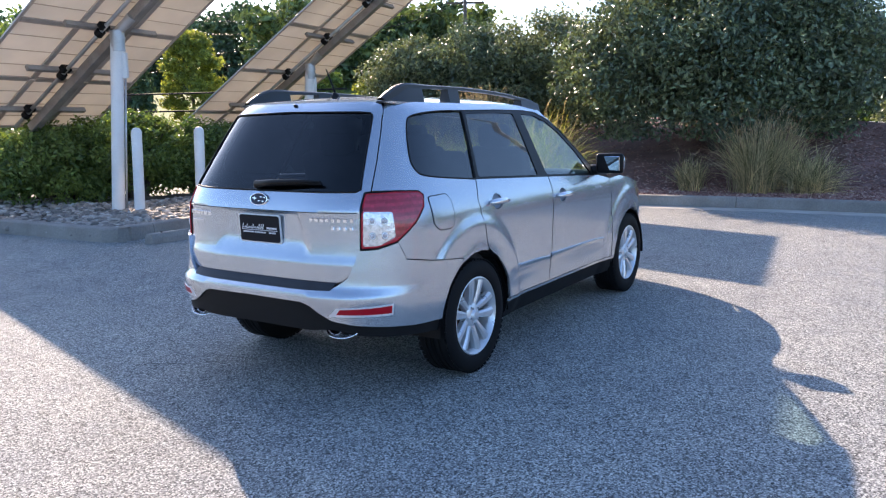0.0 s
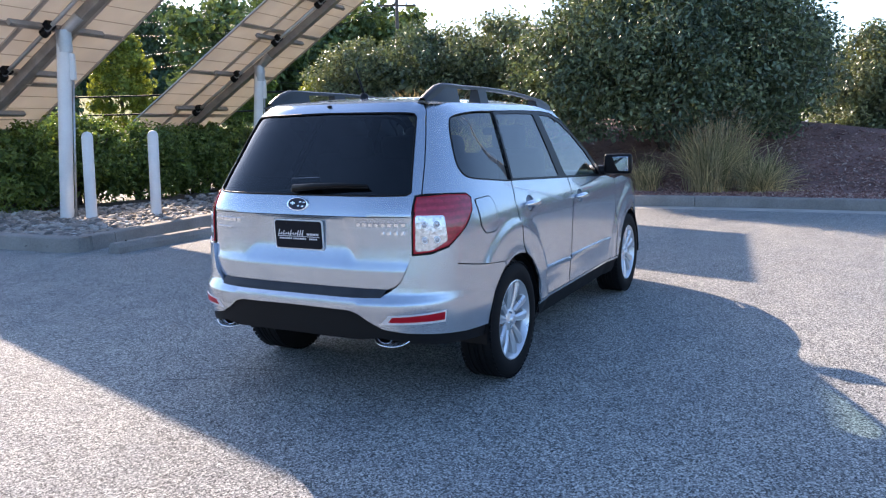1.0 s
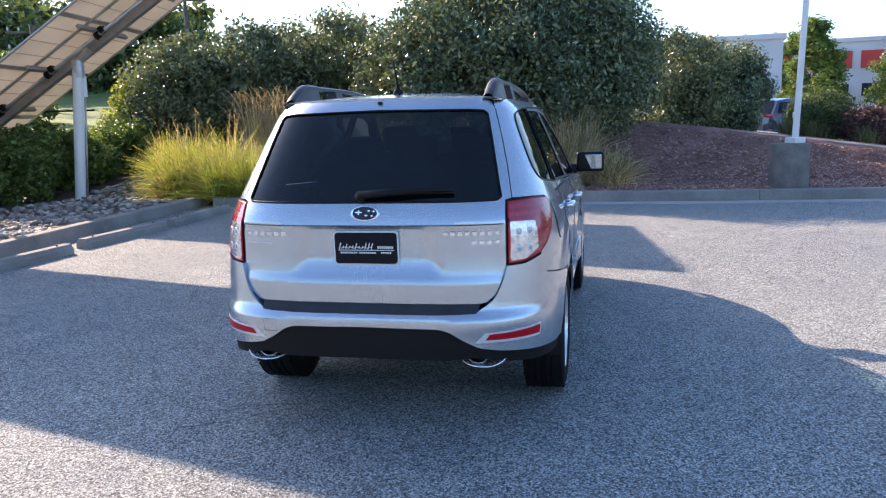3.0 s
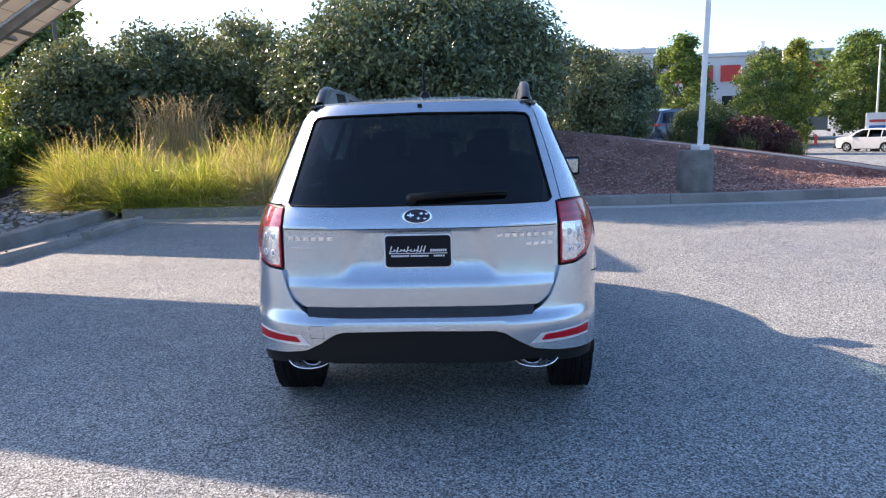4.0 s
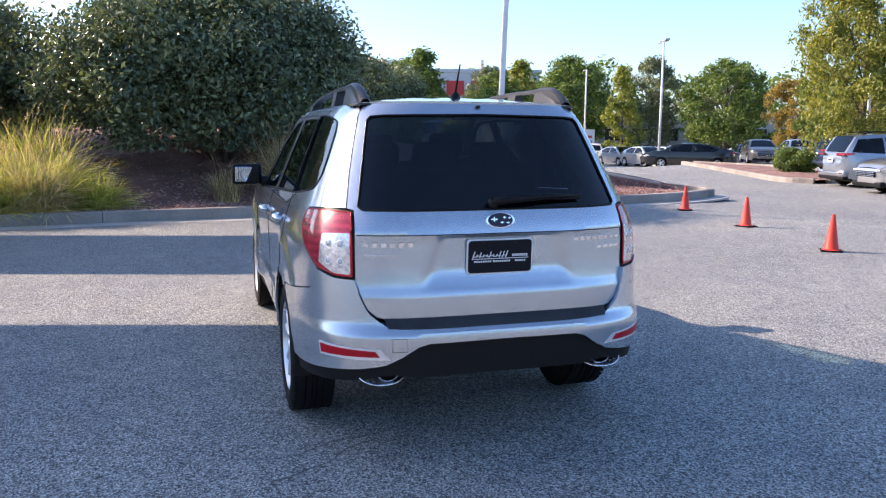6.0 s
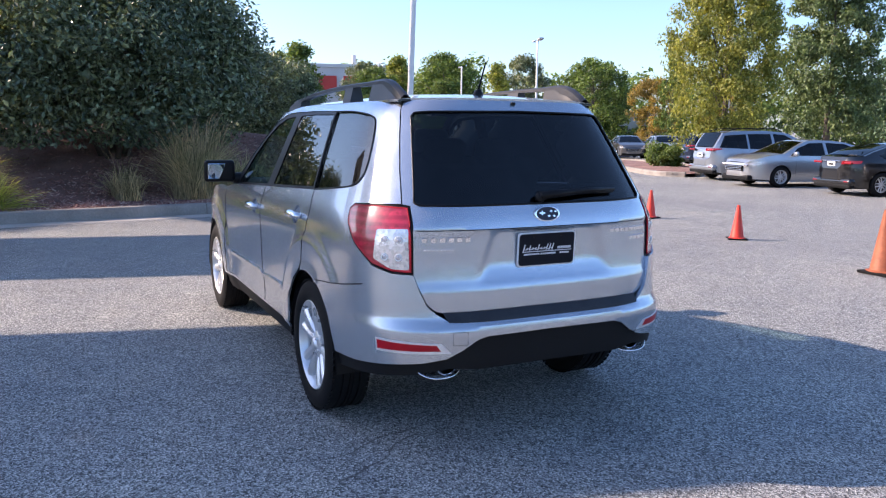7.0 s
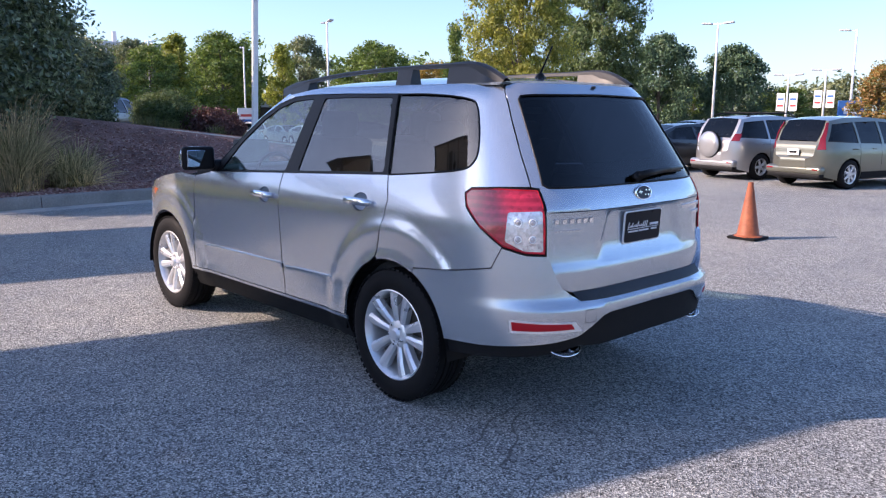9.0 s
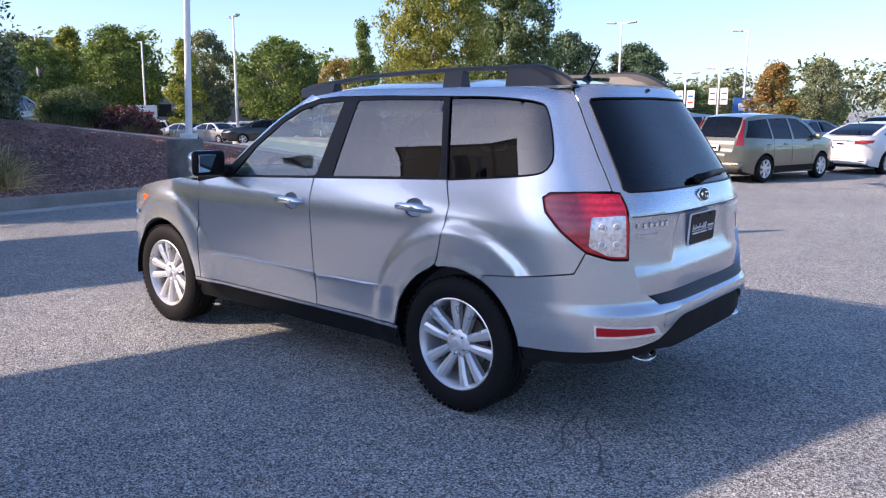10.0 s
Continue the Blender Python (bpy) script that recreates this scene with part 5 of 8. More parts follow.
    # roof rails
    for sg in (1, -1):
        bm = bmesh.new()
        top = smooth_line([(0.19, 0.53, 1.585), (0.02, 0.53, 1.622), (-0.3, 0.53, 1.662), (-0.7, 0.528, 1.684), (-1.1, 0.525, 1.692), (-1.45, 0.522, 1.688), (-1.58, 0.52, 1.672), (-1.68, 0.518, 1.63), (-1.735, 0.516, 1.598)], 6)
        prev = None
        for i, p in enumerate(top):
            w, h = 0.018 + 0.008 * ease((-1.3 - p.x) / 0.3), 0.011 + 0.012 * ease((-1.25 - p.x) / 0.3) + 0.012 * ease((p.x + 0.2) / 0.3)
            ring = [bm.verts.new((p.x, sg * (p.y + a), p.z + b)) for a, b in ((-w, -h), (-w * 0.9, h * 0.5), (-w * 0.4, h), (w * 0.4, h), (w * 0.9, h * 0.5), (w, -h))]
            if prev:
                for j in range(6):
                    bm.faces.new((prev[j], ring[j], ring[(j + 1) % 6], prev[(j + 1) % 6]))
            prev = ring
        bmesh.ops.recalc_face_normals(bm, faces=bm.faces)
        rail = part("roof_rail", bm, M_RAIL, car, "dark grey raised roof rail", True, 40)
        for name, x0, x1, dy in (("rail_foot", -1.74, -1.37, 0), ("rail_post", -1.09, -0.97, 0), ("rail_foot", -0.12, 0.17, 0)):
            bm = bmesh.new()
            ztop = lambda x: 1.6 + 0.085 * ease((0.17 - x) / 0.5) if x > -0.5 else (1.682 - 0.09 * ease((-1.5 - x) / 0.24))
            n = 8
            pr = None
            for k in range(n + 1):
                x = x0 + (x1 - x0) * k / n
                zl = roof(x, 0.52).z - 0.012
                zt = max(ztop(x), zl + 0.01)
                ring = [bm.verts.new((x, sg * (0.522 + a), z)) for a, z in ((-0.038, zl), (-0.022, zt), (0.022, zt), (0.042, zl))]
                if pr:
                    for j in range(4):
                        bm.faces.new((pr[j], ring[j], ring[(j + 1) % 4], pr[(j + 1) % 4]))
                else:
                    bm.faces.new(ring)
                pr = ring
            bm.faces.new(pr[::-1])
            bmesh.ops.recalc_face_normals(bm, faces=bm.faces)
            part(name, bm, M_RAIL, rail, smooth=True, angle=40)
    # aerial
    bm = bmesh.new()
    add_rev(bm, [(0.03, 0.0), (0.024, 0.02), (0.01, 0.035), (0.0, 0.036)], at(-1.5, 0, roof(-1.5, 0).z - 0.004) @ pose(0, 0, 0, 0, -20, 0), 16)
    ae = part("aerial", bm, M_BLACK, car, "black whip aerial", True)
    bm = bmesh.new()
    add_tube(bm, [(-1.5, 0, roof(-1.5, 0).z + 0.02), (-1.58, 0, roof(-1.5, 0).z + 0.165)], [0.0065, 0.0035], 8)
    part("aerial_rod", bm, M_BLACK, ae, smooth=True)
    # door mirrors: a rounded shell with the glass set in a black rim
    for sg in (1, -1):
        mm = at(0.64, sg * 0.95, 1.152) @ pose(0, 0, 0, 0, 0, sg * -8)
        bm = add_box(bmesh.new(), 0.13, 0.21, 0.15, mm @ at(0.02, 0, 0), 0.058, 5)
        mr = part("door_mirror", bm, M_SILVER, car, "silver door mirror with black rim", True, 60)
        bm = add_box(bmesh.new(), 0.05, 0.214, 0.154, mm @ at(-0.04, 0, 0), 0.024, 4)
        part("mirror_rim", bm, M_BLACK, mr, smooth=True, angle=60)
        bm = add_box(bmesh.new(), 0.012, 0.168, 0.112, mm @ at(-0.062, 0, 0) @ pose(0, 0, 0, 0, -4, sg * 9), 0.005, 2)
        part("mirror_glass", bm, M_MIRROR, mr, "mirror glass")
        bm = bmesh.new()
        add_tube(bm, [(0.59, sg * 0.78, 1.095), (0.62, sg * 0.84, 1.1), (0.64, sg * 0.88, 1.11)], [0.045, 0.04, 0.035], 12)
        part("mirror_arm", bm, M_BLACK, mr, smooth=True)
    # cabin
    cab = part("cabin_floor", box(2.7, 1.4, 0.04, at(-0.5, 0, 0.5), 0.01), M_CABIN, car)
    for sg in (1, -1):
        part("door_lining", box(2.9, 0.05, 0.55, at(-0.45, sg * 0.76, 0.8), 0.02), M_CABIN, cab)
    part("load_cover", box(0.55, 1.25, 0.03, at(-1.72, 0, 0.98), 0.01), M_CABIN, cab)

    def seat(x, y, wdt, rear=False):
        st = part("seat", add_box(bmesh.new(), 0.5, wdt, 0.18, at(x, y, 0.68), 0.06, 3), M_SEAT, car, "grey cloth car seat", True, 60)
        part("backrest", add_box(bmesh.new(), 0.14, wdt, 0.62, at(x - 0.3, y, 1.0) @ pose(0, 0, 0, 0, -14, 0), 0.05, 3), M_SEAT, st, smooth=True, angle=60)
        for dy in ((0,) if not rear else (-0.33, 0, 0.33)):
            part("head_restraint", add_box(bmesh.new(), 0.1, 0.25, 0.17, at(x - 0.39, y + dy, 1.38 if not rear else 1.33) @ pose(0, 0, 0, 0, -10, 0), 0.045, 3), M_SEAT, st, smooth=True, angle=60)
    seat(0.22, 0.36, 0.5)
    seat(0.22, -0.36, 0.5)
    seat(-0.72, 0.0, 1.3, True)
    part("dashboard", add_box(bmesh.new(), 0.45, 1.4, 0.3, at(0.85, 0, 0.93), 0.08, 3), M_CABIN, cab, smooth=True, angle=60)
    bm = bmesh.new()
    ring = [Vector((0.56, 0.36, 1.0)) + pose(0, 0, 0, 0, 25, 0).to_3x3() @ Vector((0, 0.18 * math.cos(a), 0.18 * math.sin(a))) for a in [2 * math.pi * k / 24 for k in range(25)]]
    add_tube(bm, ring, 0.014, 8, False)
    add_tube(bm, [(0.8, 0.36, 0.9), (0.58, 0.36, 1.0)], 0.03, 8)
    add_box(bm, 0.03, 0.34, 0.05, at(0.57, 0.36, 1.0) @ pose(0, 0, 0, 0, 25, 0), 0.01)
    part("steering_wheel", bm, M_CABIN, cab, smooth=True)
    part("headlining", box(1.75, 1.05, 0.02, at(-0.75, 0, 1.585), 0.005), plain("pale headlining", (0.35, 0.34, 0.32), 0.9), cab)
    part("rear_view_mirror", add_box(bmesh.new(), 0.03, 0.22, 0.06, at(0.42, 0, 1.42), 0.012, 2), M_BLACK, cab)
    return car


# body silver darkened: the handle cups' shade is put into the colour
M_SILVER_SHADED = plain("silver darkened for recess shade", (0.4, 0.42, 0.45), 0.35, 0.6)
M_RAIL = surface("grey satin rail", (0.036, 0.037, 0.04), 0.42, var=0.1, coarse=5, fine=200, bump=0.05, dist=0.001, spec=0.35)
M_BULB = plain("smoky bulb glass", (0.5, 0.48, 0.5), 0.15, 0.5)
M_LENS_RIM = plain("satin silver lamp rim", (0.8, 0.81, 0.82), 0.3, 0.5)
build_car()

# ---- parked cars behind ----
def car_paints():
    out = {}
    for n, c, mt in (("silver_blue", (0.36, 0.39, 0.43), 0.75), ("silver", (0.5, 0.51, 0.52), 0.75), ("black", (0.003, 0.003, 0.004), 0.0), ("pale_silver", (0.46, 0.455, 0.45), 0.7), ("olive", (0.2, 0.2, 0.155), 0.7), ("white", (0.66, 0.66, 0.65), 0.0), ("dark_blue", (0.02, 0.035, 0.075), 0.4), ("grey", (0.16, 0.165, 0.17), 0.7), ("dark_red", (0.14, 0.015, 0.02), 0.4)):
        out[n] = paint(n + " car paint", c, mt, 0.3, 0.05)
    return out


PAINTS = car_paints()
M_PARKED_GLASS = glass("parked car glass", (0.07, 0.08, 0.09), 1.5)
M_LENS_PARKED = plain("dull red lamp lens", (0.24, 0.006, 0.012), 0.2, coat=0.6)
WHEEL_BANK = {}


def parked_wheel(parent, x, y, r, flip, style):
    key = (round(r, 3), style)
    if key not in WHEEL_BANK:
        lay = pose(0, 0, 0, -90, 0, 0)
        bm = bmesh.new()
        add_rev(bm, [(r * 0.64, 0.09), (r * 0.7, 0.11), (r * 0.88, 0.112), (r * 0.97, 0.09), (r, 0.06), (r, -0.06), (r * 0.97, -0.1), (r * 0.64, -0.1)], lay, 40)
        tyre = bpy.data.meshes.new("tyre")
        bm.to_mesh(tyre)
        bm.free()
        bm = bmesh.new()
        add_rev(bm, [(r * 0.57, -0.06), (r * 0.58, 0.07), (r * 0.62, 0.1), (r * 0.66, 0.103), (r * 0.65, 0.085)], lay, 40)
        n = 5 if style != 2 else 7
        for k in range(n):
            q = pose(0, 0, 0, 0, k * 360 / n, 0)
            for s in ((-1, 1) if style == 1 else (0,)):
                add_box(bm, r * (0.1 if style == 1 else 0.19), 0.03, r * 0.52, q @ at(s * r * 0.1, 0.08, r * 0.33) @ pose(0, 0, 0, 0, s * 8, 0), 0.008, 1)
        add_rev(bm, [(0.0, 0.1), (r * 0.16, 0.098), (r * 0.2, 0.07)], lay, 20)
        rim = bpy.data.meshes.new("rim")
        bm.to_mesh(rim)
        bm.free()
        bm = bmesh.new()
        add_rev(bm, [(0.0, 0.02), (r * 0.6, 0.02)], lay, 24)
        disc = bpy.data.meshes.new("brake_disc")
        bm.to_mesh(disc)
        bm.free()
        for me, mt in ((tyre, M_RUBBER), (rim, M_ALLOY), (disc, M_BLACK)):
            me.materials.append(mt)
            for p in me.polygons:
                p.use_smooth = True
            me.set_sharp_from_angle(angle=radians(35))
        WHEEL_BANK[key] = (tyre, rim, disc)
    w = new("wheel")
    w.parent = parent
    w.matrix_basis = pose(x, y, r, 0, 20, 180 if flip else 0)
    for nm, me in zip(("tyre", "rim", "brake_disc"), WHEEL_BANK[key]):
        o = new(nm, me)
        o.parent = w


# roof lines: rear to front, as shares of length and height; pieces between marks
SHAPES = {
    "suv": dict(L=4.65, W=1.82, H=1.69, wb=2.66, r=0.345, belt=0.62, tail=[(-0.5, 0.3), (-0.5, 0.42), (-0.488, 0.46), (-0.482, 0.6), (-0.468, 0.66)], rear=[(-0.468, 0.66), (-0.44, 0.8), (-0.405, 0.945)], roof=[(-0.405, 0.945), (-0.3, 0.985), (-0.1, 1.0), (0.06, 0.97), (0.1, 0.945)], screen=[(0.1, 0.945), (0.18, 0.82), (0.25, 0.665)], bonnet=[(0.25, 0.665), (0.36, 0.63), (0.46, 0.56), (0.485, 0.5)], nose=[(0.485, 0.5), (0.5, 0.4), (0.5, 0.27), (0.49, 0.17)]),
    "sedan": dict(L=4.65, W=1.8, H=1.44, wb=2.7, r=0.325, belt=0.66, tail=[(-0.5, 0.3), (-0.503, 0.5), (-0.495, 0.62), (-0.48, 0.73), (-0.4, 0.755)], rear=[(-0.4, 0.755), (-0.33, 0.84), (-0.2, 0.955)], roof=[(-0.2, 0.955), (-0.12, 0.985), (0.0, 1.0), (0.06, 0.985), (0.1, 0.955)], screen=[(0.1, 0.955), (0.17, 0.85), (0.26, 0.705)], bonnet=[(0.26, 0.705), (0.36, 0.67), (0.46, 0.58), (0.485, 0.51)], nose=[(0.485, 0.51), (0.5, 0.4), (0.5, 0.28), (0.49, 0.18)]),
}


def parked_car(shape, x, y, rz, colour, label, L=None, H=None, extras="", style=0, fine=0.11, W=None):
    s = dict(SHAPES[shape])
    L, H, W = L or s["L"], H or s["H"], W or s["W"]
    wb, r = s["wb"] * L / s["L"], s["r"]
    car = thing("car", pose(x, y, land(x, y), 0, 0, rz), label, "car", "parked cars")
    half = curve_of([0, 0.18 * H, 0.35 * H, 0.5 * H, s["belt"] * H, 0.8 * H, H], [W * 0.43, W * 0.485, W * 0.5, W * 0.497, W * 0.475, W * 0.41, W * 0.32])

    def sd(px, pz):
        k = min(abs(px + 0.0) / (L * 0.506), 0.9999)
        return Vector((px, half(pz) * max(1 - k ** 7, 1e-6) ** (1 / 2.6), pz))
    P = lambda q: [(a * L, b * H) for a, b in q]
    pm = PAINTS[colour]
    xa = wb / 2 + 0.0
    off = -0.01 * L
    ra, fa = off - xa, off + xa
    ar = r * 1.13
    arch = lambda xc: [(xc + ar * math.cos(radians(a)), r + ar * math.sin(radians(a))) for a in range(-20, 201, 20)]
    top = P(s["tail"])[2:] + P(s["rear"])[1:] + P(s["roof"])[1:] + P(s["screen"])[1:] + P(s["bonnet"])[1:] + P(s["nose"])[1:]
    out = P(s["tail"])[:2] + top + [(fa + ar * 0.94, 0.16 * H)] + arch(fa) + [(ra + ar * 0.94, 0.15 * H)] + arch(ra) + [(-0.49 * L, 0.2 * H)]
    # window band
    b = s["belt"] * H + 0.01
    if shape == "suv":
        wins = [[(-0.44 * L, b + 0.06), (-0.395 * L, 0.9 * H), (-0.235 * L, 0.93 * H), (-0.235 * L, b + 0.02)], [(-0.22 * L, b + 0.02), (-0.22 * L, 0.932 * H), (-0.04 * L, 0.94 * H), (-0.04 * L, b)], [(-0.02 * L, b), (-0.02 * L, 0.94 * H), (0.07 * L, 0.92 * H), (0.15 * L, 0.8 * H), (0.205 * L, b + 0.01)]]
    else:
        wins = [[(-0.315 * L, b + 0.1 * H), (-0.2 * L, 0.92 * H), (-0.06 * L, 0.945 * H), (-0.055 * L, b), (-0.27 * L, b + 0.02)], [(-0.035 * L, b), (-0.04 * L, 0.945 * H), (0.06 * L, 0.935 * H), (0.15 * L, 0.83 * H), (0.215 * L, b + 0.01)]]
    for mir in (False, True):
        bm = bmesh.new()
        skin(bm, out, sd, fine, holes=wins, thick=0.02, gap=0.0, mirror=mir)
        sp = part("body_side", bm, pm, car, "", True, 40)
        for w in wins:
            bm = bmesh.new()
            skin(bm, w, sd, 0.25, thick=0.0, gap=0.0, lift=-0.012, mirror=mir)
            part("side_window", bm, M_PARKED_GLASS, sp, smooth=True)
        sg = -1 if mir else 1
        for seam in ([-0.045 * L, 0.17 * L, -0.225 * L] if shape == "suv" else [-0.047 * L, 0.18 * L, -0.24 * L]):
            bm = bmesh.new()
            add_tube(bm, [Vector((q.x, sg * (q.y + 0.001), q.z)) for q in [sd(seam, z * H) for z in (0.2, 0.35, 0.5, s["belt"])]], 0.004, 4)
            part("door_seam", bm, M_BLACK, sp)
        for hx in ((-0.09 * L, -0.25 * L)):
            q = sd(hx - 0.02 * L, (s["belt"] - 0.06) * H)
            part("door_handle", box(0.17, 0.03, 0.03, at(q.x, sg * (q.y + 0.012), q.z), 0.01, 1), pm, sp)
        q = sd(0.19 * L, b + 0.06)
        part("door_mirror", add_box(bmesh.new(), 0.1, 0.2, 0.14, at(q.x, sg * (q.y + 0.11), q.z), 0.04, 2), pm, sp, smooth=True, angle=60)

    def across(name, pts, mat, crown=0.0, lift=0.0, share=1.0, open_to=0.0, hand=1):
        pts = P(pts)
        line = []
        for (x0, z0), (x1, z1) in zip(pts, pts[1:]):
            line += [(x0 + (x1 - x0) * k / 3, z0 + (z1 - z0) * k / 3) for k in range(3)]
        line.append(pts[-1])
        bm = bmesh.new()
        rows = []
        for px, pz in line:
            w = sd(px, pz).y * share
            rows.append([bm.verts.new((px + 0.0 * t, w * t, pz + crown * (1 - t * t) + lift)) for t in ([-1 + k / 6 for k in range(13)] if not open_to else [hand * open_to, hand * (0.5 + open_to / 2), hand])])
        for i in range(len(rows) - 1):
            for j in range(12 if not open_to else 2):
                bm.faces.new((rows[i][j], rows[i][j + 1], rows[i + 1][j + 1], rows[i + 1][j]))
        bmesh.ops.recalc_face_normals(bm, faces=bm.faces)
        return part(name, bm, mat, car, smooth=True, angle=40)
    across("tail_panel", s["tail"], pm)
    for hand in (-1, 1):
        across("rear_pillar", s["rear"], pm, 0.012, open_to=0.84, hand=hand)
        across("screen_pillar", s["screen"], pm, 0.022, open_to=0.86, hand=hand)
    across("rear_window", [(a - 0.003, b) for a, b in s["rear"]], M_PARKED_GLASS, 0.016, 0.006, 0.86)
    across("roof", s["roof"], pm, 0.03)
    across("windscreen", [(a + 0.003, b) for a, b in s["screen"]], M_PARKED_GLASS, 0.028, 0.006, 0.88)
    across("bonnet", s["bonnet"], pm, 0.03)
    across("nose_panel", s["nose"], pm)
    part("underbody", box(L * 0.86, W * 0.8, 0.2, at(0, 0, 0.3), 0.02), M_BLACK, car)
    part("cabin", box(L * 0.5, W * 0.7, 0.12, at(-0.05 * L, 0, s["belt"] * H - 0.15), 0.03), M_CABIN, car)
    for yy in (-0.36, 0.36):
        for xx in (0.02 * L, -0.2 * L):
            part("seat", add_box(bmesh.new(), 0.14, 0.5, 0.6, at(xx, yy, s["belt"] * H - 0.02), 0.05, 2), M_SEAT, car)
    # lamps, bumper and plates
    for sg in (-1, 1):
        if shape == "suv":
            z0, z1 = (0.55, 0.92) if "tall" in extras else (0.61, 0.72) if "spare" in extras else (0.59, 0.645)
            ol = [(-0.5 * L, z0 * H), (-0.475 * L, z0 * H), (-0.42 * L if "tall" not in extras else -0.455 * L, (z0 + 0.04) * H), (-0.43 * L, z1 * H), (-0.5 * L, z1 * H)]
            ol = [(max(a, -0.4985 * L), bz) for a, bz in ol]
            if "tall" in extras:
                ol = [(-0.48 * L, z0 * H), (-0.452 * L, z0 * H), (-0.448 * L, 0.7 * H), (-0.412 * L, z1 * H), (-0.424 * L, z1 * H), (-0.468 * L, 0.7 * H)]
            if "spare" in extras:
                ol = [(-0.478 * L, z0 * H), (-0.445 * L, z0 * H), (-0.425 * L, z1 * H), (-0.46 * L, z1 * H)]
        else:
            ol = [(-0.497 * L, 0.595 * H), (-0.43 * L, 0.615 * H), (-0.418 * L, 0.665 * H), (-0.495 * L, 0.662 * H)]
        bm = bmesh.new()
        skin(bm, ol, sd, 0.06, thick=0.02, gap=0, lift=0.012, mirror=sg < 0)
        part("tail_lamp", bm, M_LENS_PARKED, car, "red tail lamp", True, 40)
        w = W * 0.36
        if "tall" not in extras and "spare" not in extras:
            part("tail_lamp_inner", add_box(bmesh.new(), 0.05, W * 0.16, 0.055 if shape == "sedan" else 0.05, at(-0.489 * L, sg * w * 0.92, 0.625 * H if shape == "sedan" else 0.615 * H), 0.012, 2), M_LENS_PARKED, car)
        ol = [(0.44 * L, 0.46 * H), (0.4 * L, 0.52 * H), (0.43 * L, 0.555 * H), (0.485 * L, 0.48 * H)]
        bm = bmesh.new()
        skin(bm, ol, sd, 0.06, thick=0.02, gap=0, lift=0.01, mirror=sg < 0)
        part("headlight", bm, M_LENS_CLEAR, car, "clear headlight", True, 40)
        part("headlight_inner", add_box(bmesh.new(), 0.05, W * 0.13, 0.07, at(0.489 * L, sg * W * 0.31, 0.47 * H) @ pose(0, 0, 0, 0, 0, sg * -14), 0.02, 2), M_LENS_CLEAR, car)
        part("reflector", box(0.03, 0.16, 0.035, at(-0.498 * L, sg * W * 0.34, 0.275 * H), 0.01), M_LENS_PARKED, car)
    part("rear_bumper", add_box(bmesh.new(), 0.22, W * 0.84, 0.2, at(-0.474 * L, 0, 0.26 * H), 0.08, 4), pm, car, smooth=True, angle=50)
    part("rear_valance", add_box(bmesh.new(), 0.2, W * 0.8, 0.13, at(-0.47 * L, 0, 0.185 * H), 0.05, 3), M_TRIM, car)
    part("front_bumper", add_box(bmesh.new(), 0.2, W * 0.8, 0.16, at(0.475 * L, 0, 0.2 * H), 0.05, 2), M_TRIM, car)
    gr = part("grille", add_box(bmesh.new(), 0.06, W * 0.5, 0.17, at(0.4975 * L, 0, 0.4 * H), 0.02, 2), M_BLACK, car)
    for k in range(3):
        part("grille_bar", box(0.03, W * 0.5, 0.018, at(0.503 * L, 0, 0.4 * H + (k - 1) * 0.05), 0.004), M_CHROME, gr)
    if shape == "suv":
        for mir in (False, True):
            bm = bmesh.new()
            skin(bm, [(ra + ar + 0.02, 0.15 * H), (fa - ar - 0.02, 0.15 * H), (fa - ar - 0.02, 0.24 * H), (ra + ar + 0.02, 0.24 * H)], sd, 0.15, thick=0.012, gap=0, lift=0.012, mirror=mir)
            part("sill_cladding", bm, M_TRIM if "darkbumper" in extras else pm, car, smooth=True, angle=40)
    else:
        part("boot_trim", box(0.02, W * 0.42, 0.025, at(-0.503 * L, 0, 0.655 * H), 0.006), M_CHROME, car)
    pz = 0.52 * H if shape == "suv" else 0.59 * H
    plate = part("number_plate", box(0.02, 0.31, 0.155, at(-0.497 * L, 0, pz - (0.02 if shape == "suv" else 0.0)), 0.005), M_PRINT, car, "pale blank number plate")
    part("plate_bar", box(0.024, 0.2, 0.05, at(-0.4975 * L, 0, pz - (0.02 if shape == "suv" else 0.0))), M_TRIM, plate)
    for sg in (-1, 1):
        for xc in (ra, fa):
            parked_wheel(car, xc, sg * (W / 2 - 0.115), r, sg < 0, style)
            bm = bmesh.new()
            n = 12
            a = [bm.verts.new((xc + ar * math.cos(math.pi * k / n), sg * W * 0.475, r + ar * math.sin(math.pi * k / n))) for k in range(n + 1)]
            c2 = [bm.verts.new((v.co.x, sg * W * 0.25, v.co.z)) for v in a]
            for k in range(n):
                bm.faces.new((a[k], a[k + 1], c2[k + 1], c2[k]))
            bm.faces.new(c2)
            part("wheel_housing", bm, M_BLACK, car)
    if "spare" in extras:
        lay = pose(-0.497 * L - 0.06, 0.06, 0.55 * H, 0, -90, 0)
        bm = bmesh.new()
        add_rev(bm, [(0.0, 0.07), (0.2, 0.065), (0.31, 0.04), (0.345, 0.0), (0.345, -0.1), (0.3, -0.12)], lay, 36)
        sp = part("spare_wheel_cover", bm, PAINTS["pale_silver"], car, "pale silver hard spare wheel cover", True, 40)
        bm = bmesh.new()
        add_rev(bm, [(0.352, -0.02), (0.36, -0.06), (0.352, -0.1), (0.34, -0.1)], lay, 36)
        part("cover_ring", bm, M_TRIM, sp, smooth=True)
